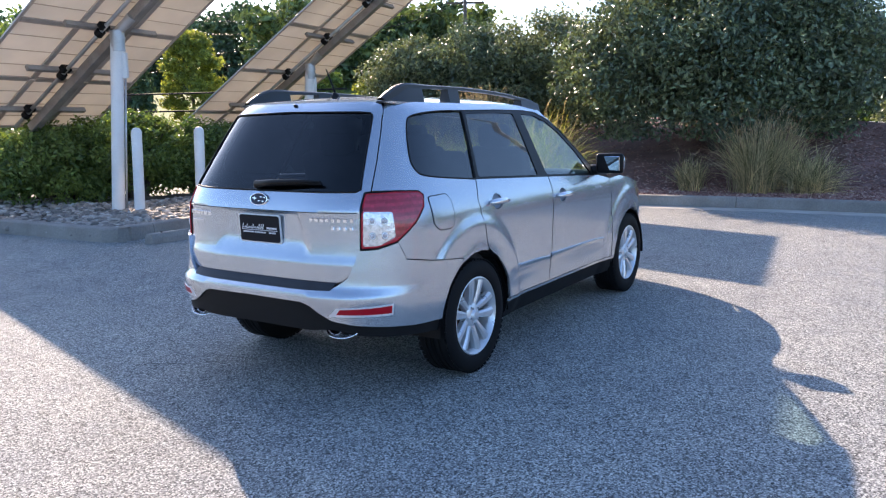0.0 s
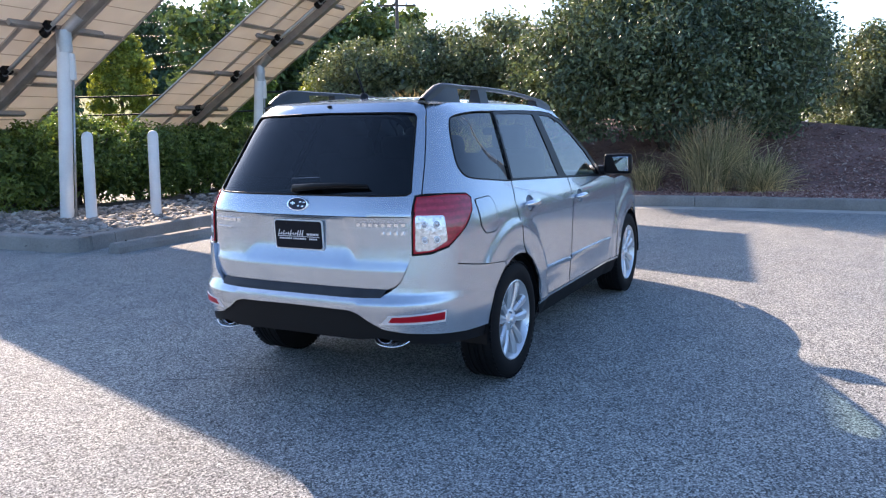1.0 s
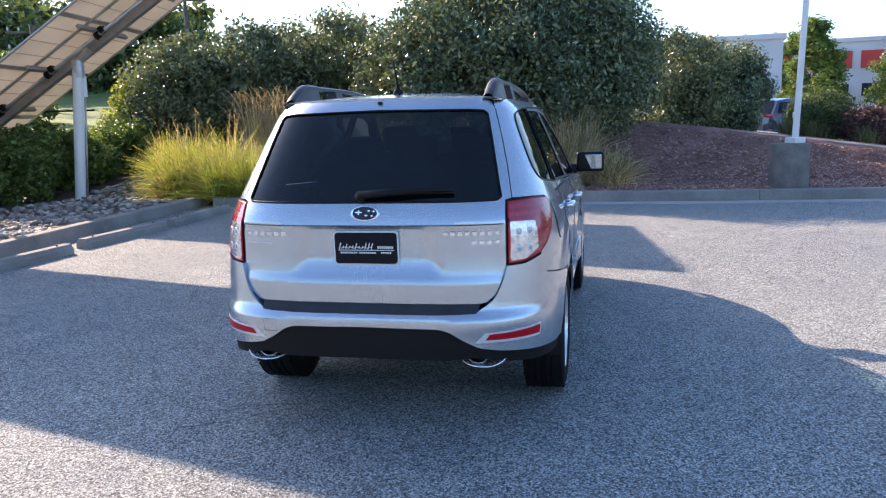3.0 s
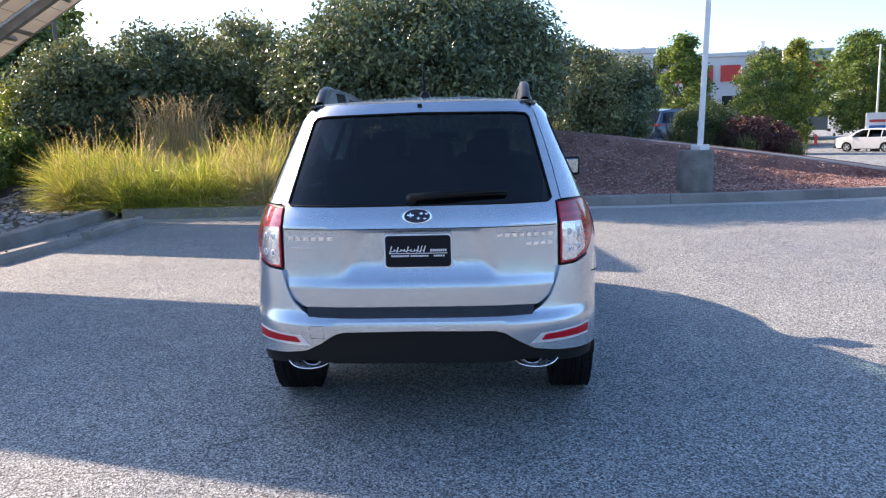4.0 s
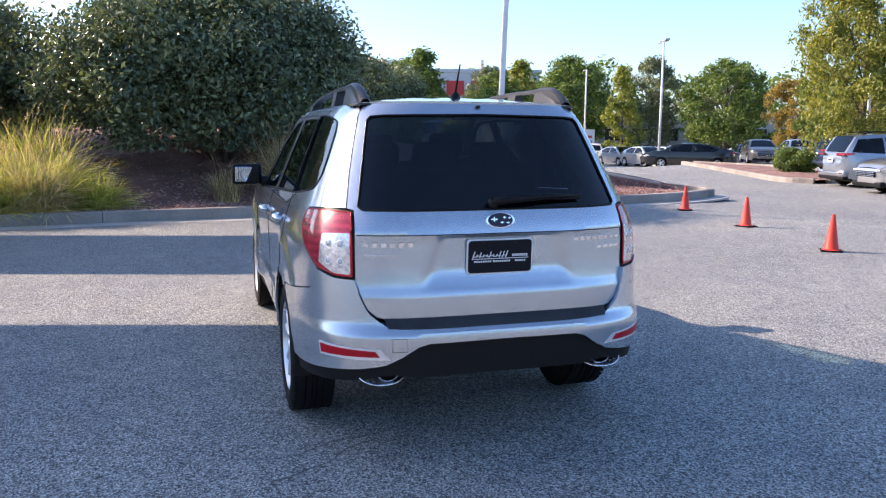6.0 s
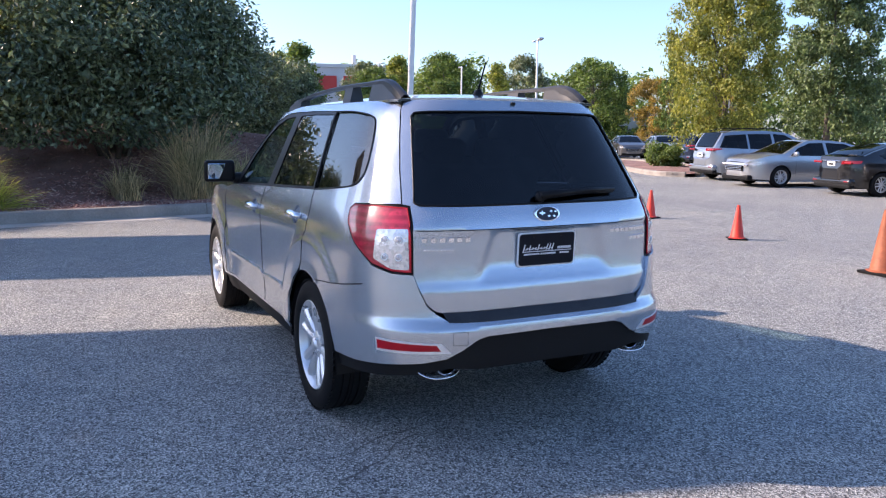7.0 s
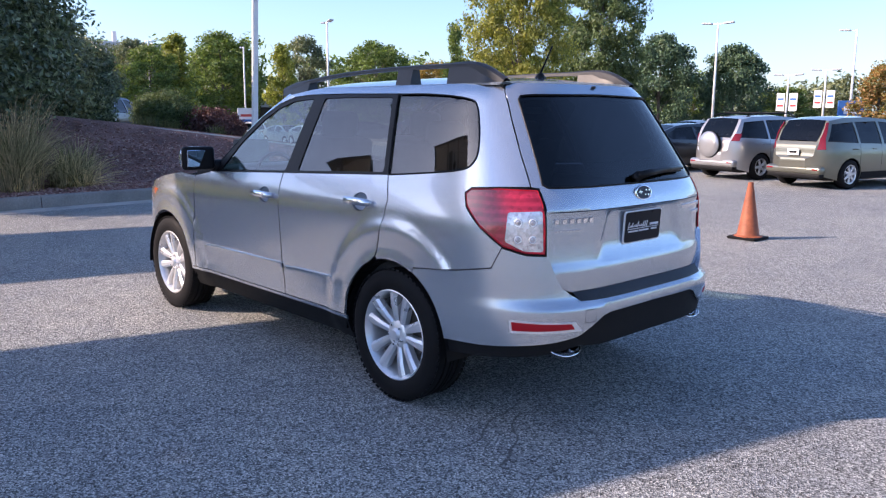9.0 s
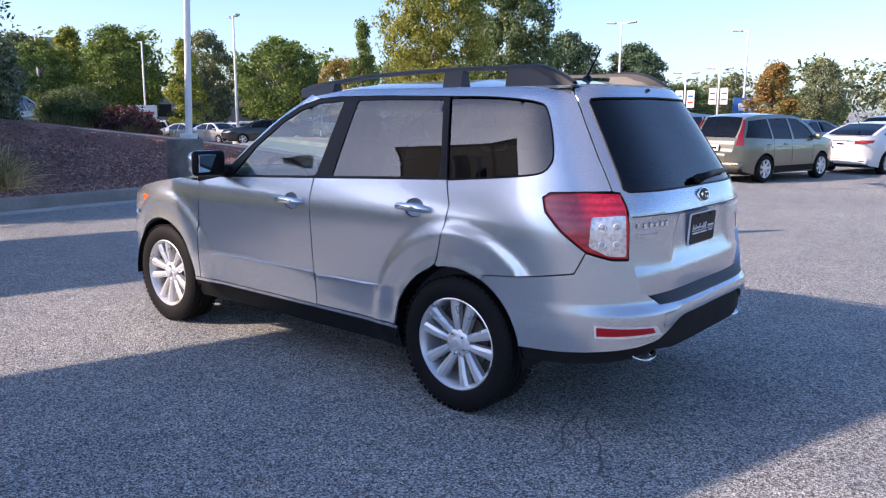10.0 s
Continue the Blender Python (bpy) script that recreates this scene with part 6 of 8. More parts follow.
    if "rails" in extras:
        for sg in (-1, 1):
            bm = bmesh.new()
            add_tube(bm, [(-0.36 * L, sg * W * 0.31, 0.99 * H), (-0.3 * L, sg * W * 0.31, 1.035 * H), (0.0, sg * W * 0.31, 1.045 * H), (0.06 * L, sg * W * 0.31, 0.99 * H)], 0.02, 6)
            part("roof_rail", bm, M_BLACK, car, smooth=True)
    if "rack" in extras:
        for xx in (-0.25, -0.05):
            part("rack_bar", box(0.05, W * 0.66, 0.03, at(xx * L, 0, 1.05 * H), 0.008), M_BLACK, car)
    bm = bmesh.new()
    add_tube(bm, [(-0.45 * L, 0.02, 0.7 * H), (-0.44 * L, -0.35, 0.74 * H)] if shape == "suv" else [(-0.3 * L, 0, 0.98 * H), (-0.32 * L, 0, 1.03 * H)], 0.012, 6)
    part("rear_wiper" if shape == "suv" else "aerial", bm, M_BLACK, car)
    return car


def stall(rr_x, rr_y, rz, shape, colour, label, L=None, W=None, **kw):
    """Place a car by where its rear right wheel stands."""
    s = SHAPES[shape]
    l, w = L or s["L"], W or s["W"]
    a = radians(rz)
    f, lf = Vector((math.cos(a), math.sin(a))), Vector((-math.sin(a), math.cos(a)))
    wb = s["wb"] * l / s["L"]
    c = Vector((rr_x, rr_y)) + f * (wb / 2 + 0.01 * l) + lf * (w / 2 - 0.1)
    return parked_car(shape, c.x, c.y, rz, colour, label, L=L, W=W, **kw)


stall(15.4, 0.2, -45, "suv", "olive", "olive-gold compact sport utility car with tall red lamps", L=4.55, H=1.68, extras="tall darkbumper", style=2)
stall(17.5, 1.95, -45, "suv", "pale_silver", "pale silver sport utility car with a spare wheel cover", L=4.6, H=1.69, extras="spare darkbumper rails rack", style=0)
stall(19.6, 4.3, -45, "sedan", "black", "black sedan with red tail lamps", L=4.55, H=1.43, style=1)
stall(24.1, 8.9, -45, "suv", "silver_blue", "silver-blue large sport utility car", L=4.95, H=1.73, extras="rails", style=0, W=1.92)
stall(18.9, -3.9, -45, "sedan", "white", "white sedan with slim red tail lamps", L=4.88, H=1.45, style=1)
parked_car("sedan", 23.15, 6.75, 135, "silver", "silver sedan parked nose out", L=4.9, H=1.45, style=1)
# far rows
for k, (x, y, rz, shp, col, lab, ln, ht) in enumerate([
        (52.0, 37.6, 100, "suv", "white", "white sport utility car parked far across the drive", 4.75, 1.7), (41.2, 23.2, 116, "sedan", "black", "long black sedan parked far across the drive", 5.5, 1.5),
        (50.0, 32.8, -120, "sedan", "silver_blue", "silver-blue sedan in the far row", 4.6, 1.44), (48.0, 29.6, -120, "sedan", "silver", "silver sedan in the far row", 4.6, 1.44),
        (45.6, 20.6, -150, "sedan", "grey", "grey sedan in the far row", 4.6, 1.44), (52.5, 24.0, -150, "suv", "dark_blue", "dark blue sport utility car in the far row", 4.6, 1.66), (44.6, 17.9, -150, "sedan", "silver", "silver sedan in the far row", 4.6, 1.44),
        (43.8, 15.4, -150, "sedan", "black", "black sedan in the far row", 4.6, 1.44), (42.8, 12.9, -150, "sedan", "silver_blue", "silver-blue sedan in the far row", 4.6, 1.44), (50.5, 19.0, -150, "sedan", "dark_blue", "dark blue sedan behind an island", 4.6, 1.44),
        (49.5, 28.5, -120, "sedan", "silver_blue", "silver-blue sedan beyond an island", 4.6, 1.44), (36.0, 12.2, -45, "suv", "dark_blue", "dark car half hidden in the row", 4.6, 1.6), (31.0, 0.5, 135, "sedan", "grey", "grey sedan in the next row", 4.6, 1.44),
        (28.0, -4.0, 135, "sedan", "dark_blue", "dark blue sedan in the next row", 4.6, 1.44), (33.6, 3.2, 135, "sedan", "white", "white sedan in the next row", 4.6, 1.44), (25.4, -6.4, 135, "suv", "grey", "grey sport utility car in the next row", 4.6, 1.62)]):
    parked_car(shp, x, y, rz, col, lab, L=ln, H=ht, fine=0.2)
parked_car("suv", 20.6, 25.0, 15, "dark_blue", "dark sport utility car on the upper lot", L=4.9, H=1.6, fine=0.2)


# ---- plants ----
def leaf_mesh(name, centres, normals, size, seed, material, long=1.7, spread=0.9):
    """Many small folded leaves, one mesh."""
    rs = np.random.RandomState(seed)
    c, n = np.asarray(centres, float), np.asarray(normals, float)
    k = len(c)
    n = n + rs.normal(0, spread, (k, 3))
    n /= np.linalg.norm(n, axis=1, keepdims=True) + 1e-9
    r = rs.normal(0, 1, (k, 3))
    u = np.cross(n, r)
    u /= np.linalg.norm(u, axis=1, keepdims=True) + 1e-9
    v = np.cross(n, u)
    s = (size * rs.uniform(0.65, 1.3, k))[:, None]
    a, b = c - u * s * long * 0.5, c + u * s * long * 0.5
    l, q = c + v * s * 0.42 + n * s * 0.14 - u * s * 0.08, c - v * s * 0.42 + n * s * 0.14 - u * s * 0.08
    verts = np.stack([a, q, b, l], 1).reshape(-1, 3)
    i = np.arange(k) * 4
    faces = np.concatenate([np.stack([i, i + 1, i + 2], 1), np.stack([i, i + 2, i + 3], 1)])
    me = bpy.data.meshes.new(name)
    me.from_pydata(verts.tolist(), [], faces.tolist())
    me.materials.append(material)
    return me


def clump_points(blobs, per, rs, shell=0.35):
    """Leaf places in clumps: (x, y, z, rx, ry, rz) each."""
    pts, nrm = [], []
    for x, y, z, rx, ry, rz in blobs:
        d = rs.normal(0, 1, (per, 3))
        d /= np.linalg.norm(d, axis=1, keepdims=True)
        rad = 1 - shell * rs.random_sample(per) ** 1.5
        pts.append(d * rad[:, None] * np.array([rx, ry, rz]) + np.array([x, y, z]))
        nrm.append(d + np.array([0, 0, 0.35]))
    return np.concatenate(pts), np.concatenate(nrm)


def clumps_on(cx, cy, cz, rx, ry, rz, n, rs, size, low=-0.6, fill=0.25):
    """Clump places over an uneven rounded body, some inside it."""
    out = []
    for k in range(n):
        d = rs.normal(0, 1, 3)
        d /= np.linalg.norm(d)
        if d[2] < low:
            d[2] = -d[2] * 0.5
        w = 1 + 0.17 * noise.noise((d[0] * 2.1 + cx, d[1] * 2.1 + cy, d[2] * 2.1)) + 0.16 * noise.noise((d[0] * 5 + rx * 3, d[1] * 5, d[2] * 5))
        r = w * (0.55 + 0.4 * rs.random_sample() if rs.random_sample() < fill else 0.9 + 0.1 * rs.random_sample())
        s = size * rs.uniform(0.5, 1.25)
        out.append((cx + d[0] * rx * r, cy + d[1] * ry * r, cz + d[2] * rz * r, s, s, s * 0.8))
    return out


def woody(bm, base, top, spread, r0, limbs, rs):
    """Trunk and limbs."""
    b, t = Vector(base), Vector(top)
    line = [b.lerp(t, k / 5) + Vector((rs.normal(0, 0.04), rs.normal(0, 0.04), 0)) * (t - b).length * 0.12 for k in range(6)]
    line[0] = b
    add_tube(bm, line, [r0 * (1.25 - 0.2 * k) for k in range(6)], 9)
    for k in range(limbs):
        s = rs.uniform(0.25, 0.9)
        p = b.lerp(t, s)
        a = rs.uniform(0, 2 * math.pi)
        e = p + Vector((math.cos(a) * spread * rs.uniform(0.5, 0.9), math.sin(a) * spread * rs.uniform(0.5, 0.9), (t.z - b.z) * rs.uniform(0.12, 0.35)))
        m = p.lerp(e, 0.5) + Vector((0, 0, 0.08 * spread))
        add_tube(bm, [p, m, e], [r0 * 0.45 * (1.2 - s), r0 * 0.28 * (1.2 - s), r0 * 0.1], 6)


def shrub(name, x, y, rx, ry, h, material, label, seed, leaf=0.075, clumps=140, per=190, group="", base=None, low=-0.95, category="shrub"):
    """A dense leafy shrub on several stems."""
    rs = np.random.RandomState(seed)
    z0 = land(x, y) if base is None else base
    root = thing(name, at(x, y, z0), label, category, group)
    for k in range(6):
        a = k * 1.05 + rs.uniform(0, 0.6)
        bm = bmesh.new()
        add_tube(bm, [(0.15 * math.cos(a), 0.15 * math.sin(a), -0.1), (rx * 0.25 * math.cos(a), ry * 0.25 * math.sin(a), h * 0.4), (rx * 0.5 * math.cos(a), ry * 0.5 * math.sin(a), h * 0.75)], [0.06, 0.045, 0.015], 6)
        part("stem", bm, M_BARK, root)
    blobs = clumps_on(0, 0, h * 0.47, rx * 0.88, ry * 0.88, h * 0.48, clumps, rs, min(rx, h * 0.6) * 0.22 + 0.12, low)
    p, n = clump_points(blobs, per, rs, 0.6)
    keep = p[:, 2] > (0.35 if h > 3.8 else -0.1)
    me = leaf_mesh("foliage", p[keep], n[keep], leaf, seed, material)
    core, cn = clump_points(clumps_on(0, 0, h * 0.45, rx * 0.55, ry * 0.55, h * 0.32, 36, rs, rx * 0.25, low, 0.6), 62, rs, 0.9)
    inner = new("inner_foliage", leaf_mesh("inner_foliage", core, cn, leaf * 2.7, seed + 1, material))
    inner.parent = root
    ob = new("foliage", me)
    ob.parent = root
    return root


def tree_kind(name, h, w, material, label, seed, leaf=0.16, clumps=70, per=90, trunk=0.2, shape="round", category="tree"):
    """A tree: tapered trunk with limbs, and a crown of leaf clumps."""
    rs = np.random.RandomState(seed)
    root = thing(name, Matrix(), label, category, "trees round the lot")
    bm = bmesh.new()
    woody(bm, (0, 0, -0.2), (0, 0, h * (0.8 if shape != "cone" else 0.9)), w * 0.36, trunk, 12, rs)
    part("trunk", bm, M_BARK, root, smooth=True)
    blobs = []
    z_low = {"round": 0.13, "column": 0.07, "cone": 0.12, "big": 0.14}[shape]
    for k in range(clumps):
        s = z_low + (1 - z_low) * rs.random_sample() ** 0.85
        q = (s - z_low) / (1 - z_low)
        prof = {"round": math.sqrt(max(0.05, 1 - (2 * q - 0.9) ** 2 * 0.8)), "column": (1 - 0.75 * q ** 2) * (0.6 + 0.4 * min(1, q * 5)), "cone": (1.02 - q) ** 0.75, "big": math.sqrt(max(0.06, 1 - (1.7 * q - 0.65) ** 2))}[shape]
        a = rs.uniform(0, 2 * math.pi)
        wob = 1 + 0.22 * noise.noise((math.cos(a) * 1.5 + seed, math.sin(a) * 1.5, q * 3))
        r = w * 0.5 * prof * wob * math.sqrt(rs.uniform(0.15, 1))
        c = (0.1 * w + 0.1) * rs.uniform(0.7, 1.25)
        blobs.append((r * math.cos(a), r * math.sin(a), h * s * 0.97, c, c, c * (0.75 if shape != "column" else 1.2)))
    p, n = clump_points(blobs, per, rs, 0.9)
    me = leaf_mesh("crown", p, n, leaf, seed, material)
    ob = new("crown", me)
    ob.parent = root
    return root


def plant(proto, x, y, sx=1.0, sz=1.0, rz=0.0, z=None):
    m = pose(x, y, land(x, y) if z is None else z, 0, 0, rz) @ Matrix.Diagonal((sx, sx, sz, 1))
    made = copy_thing(proto, m)
    made.matrix_basis = m
    return made


def blades(name, spots, n_per, length, width, material, seed, droop=0.6, parent=None, z_of=None):
    """Arching grass blades from tufts at spots."""
    rs = np.random.RandomState(seed)
    verts, faces = [], []
    for sx, sy, sc in spots:
        z0 = (z_of or land)(sx, sy)
        for k in range(n_per):
            a = rs.uniform(0, 2 * math.pi)
            ln = length * sc * rs.uniform(0.55, 1.15)
            out = ln * droop * rs.uniform(0.25, 1.0)
            bx, by = sx + rs.normal(0, 0.13 * sc), sy + rs.normal(0, 0.13 * sc)
            up = math.sqrt(max(ln * ln - out * out, 0.05))
            dx, dy = math.cos(a), math.sin(a)
            tx, ty = -dy * width * 0.5, dx * width * 0.5
            dr = ln * 0.35 * droop * rs.uniform(0, 1)
            tw = rs.uniform(-0.4, 0.4) * width
            i = len(verts)
            for s, w in ((0, 1.0), (0.4, 0.9), (0.75, 0.6)):
                px, py = bx + dx * out * s ** 1.6, by + dy * out * s ** 1.6
                pz = z0 + up * s - dr * s ** 3
                verts += [(px - tx * w, py - ty * w, pz + tw * s), (px + tx * w, py + ty * w, pz - tw * s)]
            verts.append((bx + dx * out, by + dy * out, z0 + up - dr))
            faces += [(i, i + 1, i + 3, i + 2), (i + 2, i + 3, i + 5, i + 4), (i + 4, i + 5, i + 6)]
    me = bpy.data.meshes.new(name)
    me.from_pydata(verts, [], faces)
    me.materials.append(material)
    ob = new(name, me)
    if parent:
        ob.parent = parent
    return ob


def plumes(name, spots, n_per, height, material, seed, parent=None, z_of=None, head=0.18, fluff=0.03):
    """Feathery seed heads on thin stalks."""
    rs = np.random.RandomState(seed)
    verts, faces = [], []
    for sx, sy, sc in spots:
        z0 = (z_of or land)(sx, sy)
        for k in range(n_per):
            a, lean = rs.uniform(0, 2 * math.pi), rs.uniform(0.1, 0.5)
            h = height * sc * rs.uniform(0.7, 1.1)
            d = np.array([math.cos(a) * lean, math.sin(a) * lean, 1.0])
            base = np.array([sx + rs.normal(0, 0.08), sy + rs.normal(0, 0.08), z0])
            top = base + d * h
            side_v = np.array([-math.sin(a), math.cos(a), 0]) * 0.004
            i = len(verts)
            verts += [tuple(base - side_v), tuple(base + side_v), tuple(top + side_v), tuple(top - side_v)]
            faces.append((i, i + 1, i + 2, i + 3))
            nh = int(head / 0.011)
            for j in range(nh):
                q = j / nh
                c = top + d * head * q + np.array([math.cos(a), math.sin(a), 0]) * head * 0.4 * q * q
                b = rs.uniform(0, 2 * math.pi)
                o = np.array([math.cos(b), math.sin(b), 0.9]) * fluff * (1.2 - 0.9 * q)
                w = np.array([-math.sin(b), math.cos(b), 0]) * 0.007
                i = len(verts)
                verts += [tuple(c - w), tuple(c + w), tuple(c + o)]
                faces.append((i, i + 1, i + 2))
    me = bpy.data.meshes.new(name)
    me.from_pydata(verts, [], faces)
    me.materials.append(material)
    ob = new(name, me)
    if parent:
        ob.parent = parent
    return ob


# the great dark shrub on the bank, and those behind it
shrub("large_shrub", 5.5, 17.1, 3.5, 2.9, 4.1, M_LEAF_DARK, "huge rounded dark evergreen shrub on a mulched bank", 11, 0.067, 420, 205, low=-0.75)
shrub("evergreen_shrub", 2.0, 21.4, 2.2, 1.9, 3.1, M_LEAF_SUN, "tall olive-green evergreen shrub in a row behind grasses", 12, 0.066, 150, 175, "evergreen shrubs in a row", 1.2)
shrub("evergreen_shrub", 0.3, 21.9, 1.95, 1.7, 2.9, M_LEAF_DARK, "tall dark evergreen shrub in a row behind grasses", 13, 0.066, 140, 175, "evergreen shrubs in a row", 1.1)
shrub("evergreen_shrub", -1.25, 22.3, 1.75, 1.6, 2.75, M_LEAF_SUN, "tall olive-green evergreen shrub in a row behind grasses", 14, 0.066, 130, 175, "evergreen shrubs in a row", 1.0)
shrub("yellow_shrub", -2.5, 23.2, 1.0, 1.0, 2.0, M_LEAF_YELLOW, "yellow-green sunlit shrub beside a row of evergreens", 15, 0.07, 45, 150, base=0.9)
shrub("evergreen_shrub", 12.0, 20.1, 1.5, 1.5, 3.0, M_LEAF_SUN, "rounded olive evergreen shrub above the bank", 16, 0.066, 140, 170, base=0.75)
shrub("evergreen_shrub", 13.9, 20.8, 1.55, 1.5, 2.8, M_LEAF_DARK, "rounded dark evergreen shrub above the bank", 17, 0.066, 140, 170, base=0.75)
shrub("clipped_shrub", 16.7, 19.7, 1.0, 1.0, 1.4, M_LEAF_MID2, "clipped round green shrub above the bank", 18, 0.038, 160, 180)
for k, (x, y, r, h) in enumerate([(16.8, 18.2, 0.75, 1.1), (17.9, 18.5, 0.85, 1.15), (18.9, 18.8, 0.65, 1.0), (19.7, 19.1, 0.55, 0.9)]):
    shrub("barberry_shrub", x, y, r, r * 0.9, h, M_LEAF_RED, "dark red barberry shrub beside the upper drive", 30 + k, 0.05, 45, 110, "red shrubs in a row")
for k, (x, y) in enumerate([(16.1, 17.5), (18.4, 17.6), (15.2, 19.4), (15.6, 18.9)]):
    g = thing("ornamental_grass", at(x, y, land(x, y)), "grey-green grass clump beside the upper drive", "grass", "grass clumps by the drive")
    blades("blade_tuft", [(0, 0, 1)], 260, 0.75, 0.014, M_GRASS_OLIVE, 60 + k, 0.75, parent=g, z_of=lambda x, y: 0)
shrub("island_shrub", 31.0, 13.6, 0.95, 0.9, 1.25, M_LEAF_MID, "small leafy green shrub on a mulched island", 21, 0.07, 45, 110)
# hedge behind the rock bed
for k, (x, y, rx, ry, h) in enumerate([(-10.9, 16.7, 1.5, 1.2, 1.7), (-9.2, 15.9, 1.4, 1.2, 1.65), (-7.75, 14.95, 1.3, 1.1, 1.6), (-6.9, 16.4, 1.2, 1.1, 1.75), (-6.0, 17.6, 1.1, 1.1, 1.6), (-5.1, 18.8, 1.1, 1.1, 1.6), (-4.2, 20.2, 1.1, 1.1, 1.6), (-3.1, 21.6, 1.1, 1.1, 1.7), (-8.6, 17.6, 1.2, 1.2, 1.8)]):
    shrub("hedge_shrub", x, y, rx, ry, h, M_LEAF_HEDGE, "dense green hedge shrub behind a rock bed", 40 + k, 0.06, 90, 150, "hedge shrubs behind the rock bed", 0.05, -0.8)

# ---- grasses on the bank ----
def bed_top(x, y):
    return land(x, y) + 0.1


def tuft(x, y, sc, mat, label, seed, n=420, length=1.0, plume=0, droop=0.7, width=0.012, group="ornamental grasses", mat2=None, head=0.18, fluff=0.03):
    g = thing("ornamental_grass", at(x, y, bed_top(x, y)), label, "grass", group)
    blades("blade_tuft", [(0, 0, sc)], n, length, width, mat, seed, droop, parent=g, z_of=lambda x, y: 0)
    if mat2:
        blades("dry_blade_tuft", [(0, 0, sc)], n // 3, length * 1.1, width * 0.8, mat2, seed + 7, droop * 0.8, parent=g, z_of=lambda x, y: 0)
    if plume:
        plumes("seed_heads", [(0, 0, sc)], plume, length * 0.95, M_PLUME, seed + 3, parent=g, z_of=lambda x, y: 0, head=head, fluff=fluff)
    return g


tuft(4.25, 15.0, 0.75, M_GRASS_DRY, "low dry olive grass tuft on mulch", 201, 520, 1.0, 6, 0.75, mat2=M_GRASS_OLIVE)
tuft(5.25, 14.45, 1.1, M_GRASS_DRY, "large dry tan grass tuft with tall wispy stalks", 202, 900, 1.3, 60, 0.8, mat2=M_GRASS_OLIVE)
tuft(6.0, 13.95, 0.95, M_GRASS_DRY, "dry tan grass tuft spilling towards the kerb", 203, 800, 1.05, 0, 1.0, mat2=M_GRASS_OLIVE)
tuft(5.75, 14.75, 0.95, M_GRASS_DRY, "dry tan grass tuft with tall wispy stalks", 204, 500, 1.4, 34, 0.7)
rs0 = np.random.RandomState(77)
for k in range(30):
    u, v = (k % 10) / 9, k // 10
    x = -2.1 + 3.9 * u + rs0.uniform(-0.2, 0.2)
    y = 16.85 - 1.5 * u + 0.75 * v + rs0.uniform(-0.2, 0.2)
    if u < 0.15:
        y += 0.7
    bright = rs0.random_sample() < (0.85 if u > 0.35 else 0.55)
    tuft(x, y, rs0.uniform(0.68, 1.2), M_GRASS_BRIGHT if bright else M_GRASS_DRY, "sunlit yellow-green fountain grass" if bright else "tan fountain grass with feathery heads", 300 + k, 760, rs0.uniform(1.1, 1.4), 9 if not bright or v else 3, rs0.uniform(0.95, 1.2), 0.013, "fountain grasses on the bank", None if bright else M_GRASS_BRIGHT)
for k, (x, y) in enumerate([(0.2, 19.0), (0.6, 18.9), (-0.1, 19.3)]):
    tuft(x, y, 1.1, M_GRASS_DRY, "tall brown plumed grass behind brighter grasses", 400 + k, 260, 1.35, 70, 0.45, 0.01, "plumed grasses", None, 0.3, 0.04)

# ---- trees round the lots ----
T_ROUND = tree_kind("tree", 9.5, 7.0, M_LEAF_MID, "broad green deciduous tree beyond the parked cars", 501, 0.17, 135, 115, 0.18)
T_ROUND2 = tree_kind("tree", 9.5, 6.4, M_LEAF_SUN, "olive-green deciduous tree beyond the parked cars", 502, 0.17, 130, 115, 0.18)
T_COLUMN = tree_kind("tree", 7.8, 2.9, M_LEAF_YELLOW, "narrow yellow-green tree beside the drive", 503, 0.135, 90, 92, 0.1, "column")
T_COLUMN2 = tree_kind("tree", 8.0, 2.9, M_LEAF_MID, "narrow green tree beside the drive", 504, 0.135, 90, 92, 0.1, "column")
T_CONE = tree_kind("tree", 6.2, 5.4, M_LEAF_BLUE, "dark green spreading tree behind parked cars", 505, 0.135, 150, 118, 0.13, "big")
T_AUTUMN = tree_kind("tree", 6.6, 4.6, M_LEAF_AUTUMN, "small tree turning orange and yellow", 506, 0.13, 90, 105, 0.12)
T_RED = tree_kind("tree", 4.2, 2.0, M_LEAF_TURN, "small tree with reddening leaves", 507, 0.09, 60, 130, 0.07, "column")
T_BIG = tree_kind("tree", 9.6, 5.6, M_LEAF_YELLOW2, "large yellow-green tree rising behind parked cars", 508, 0.094, 280, 190, 0.16, "big")
T_BIG2 = tree_kind("tree", 9.2, 5.2, M_LEAF_MID2, "large dark green tree behind parked cars", 509, 0.11, 250, 155, 0.17, "big")
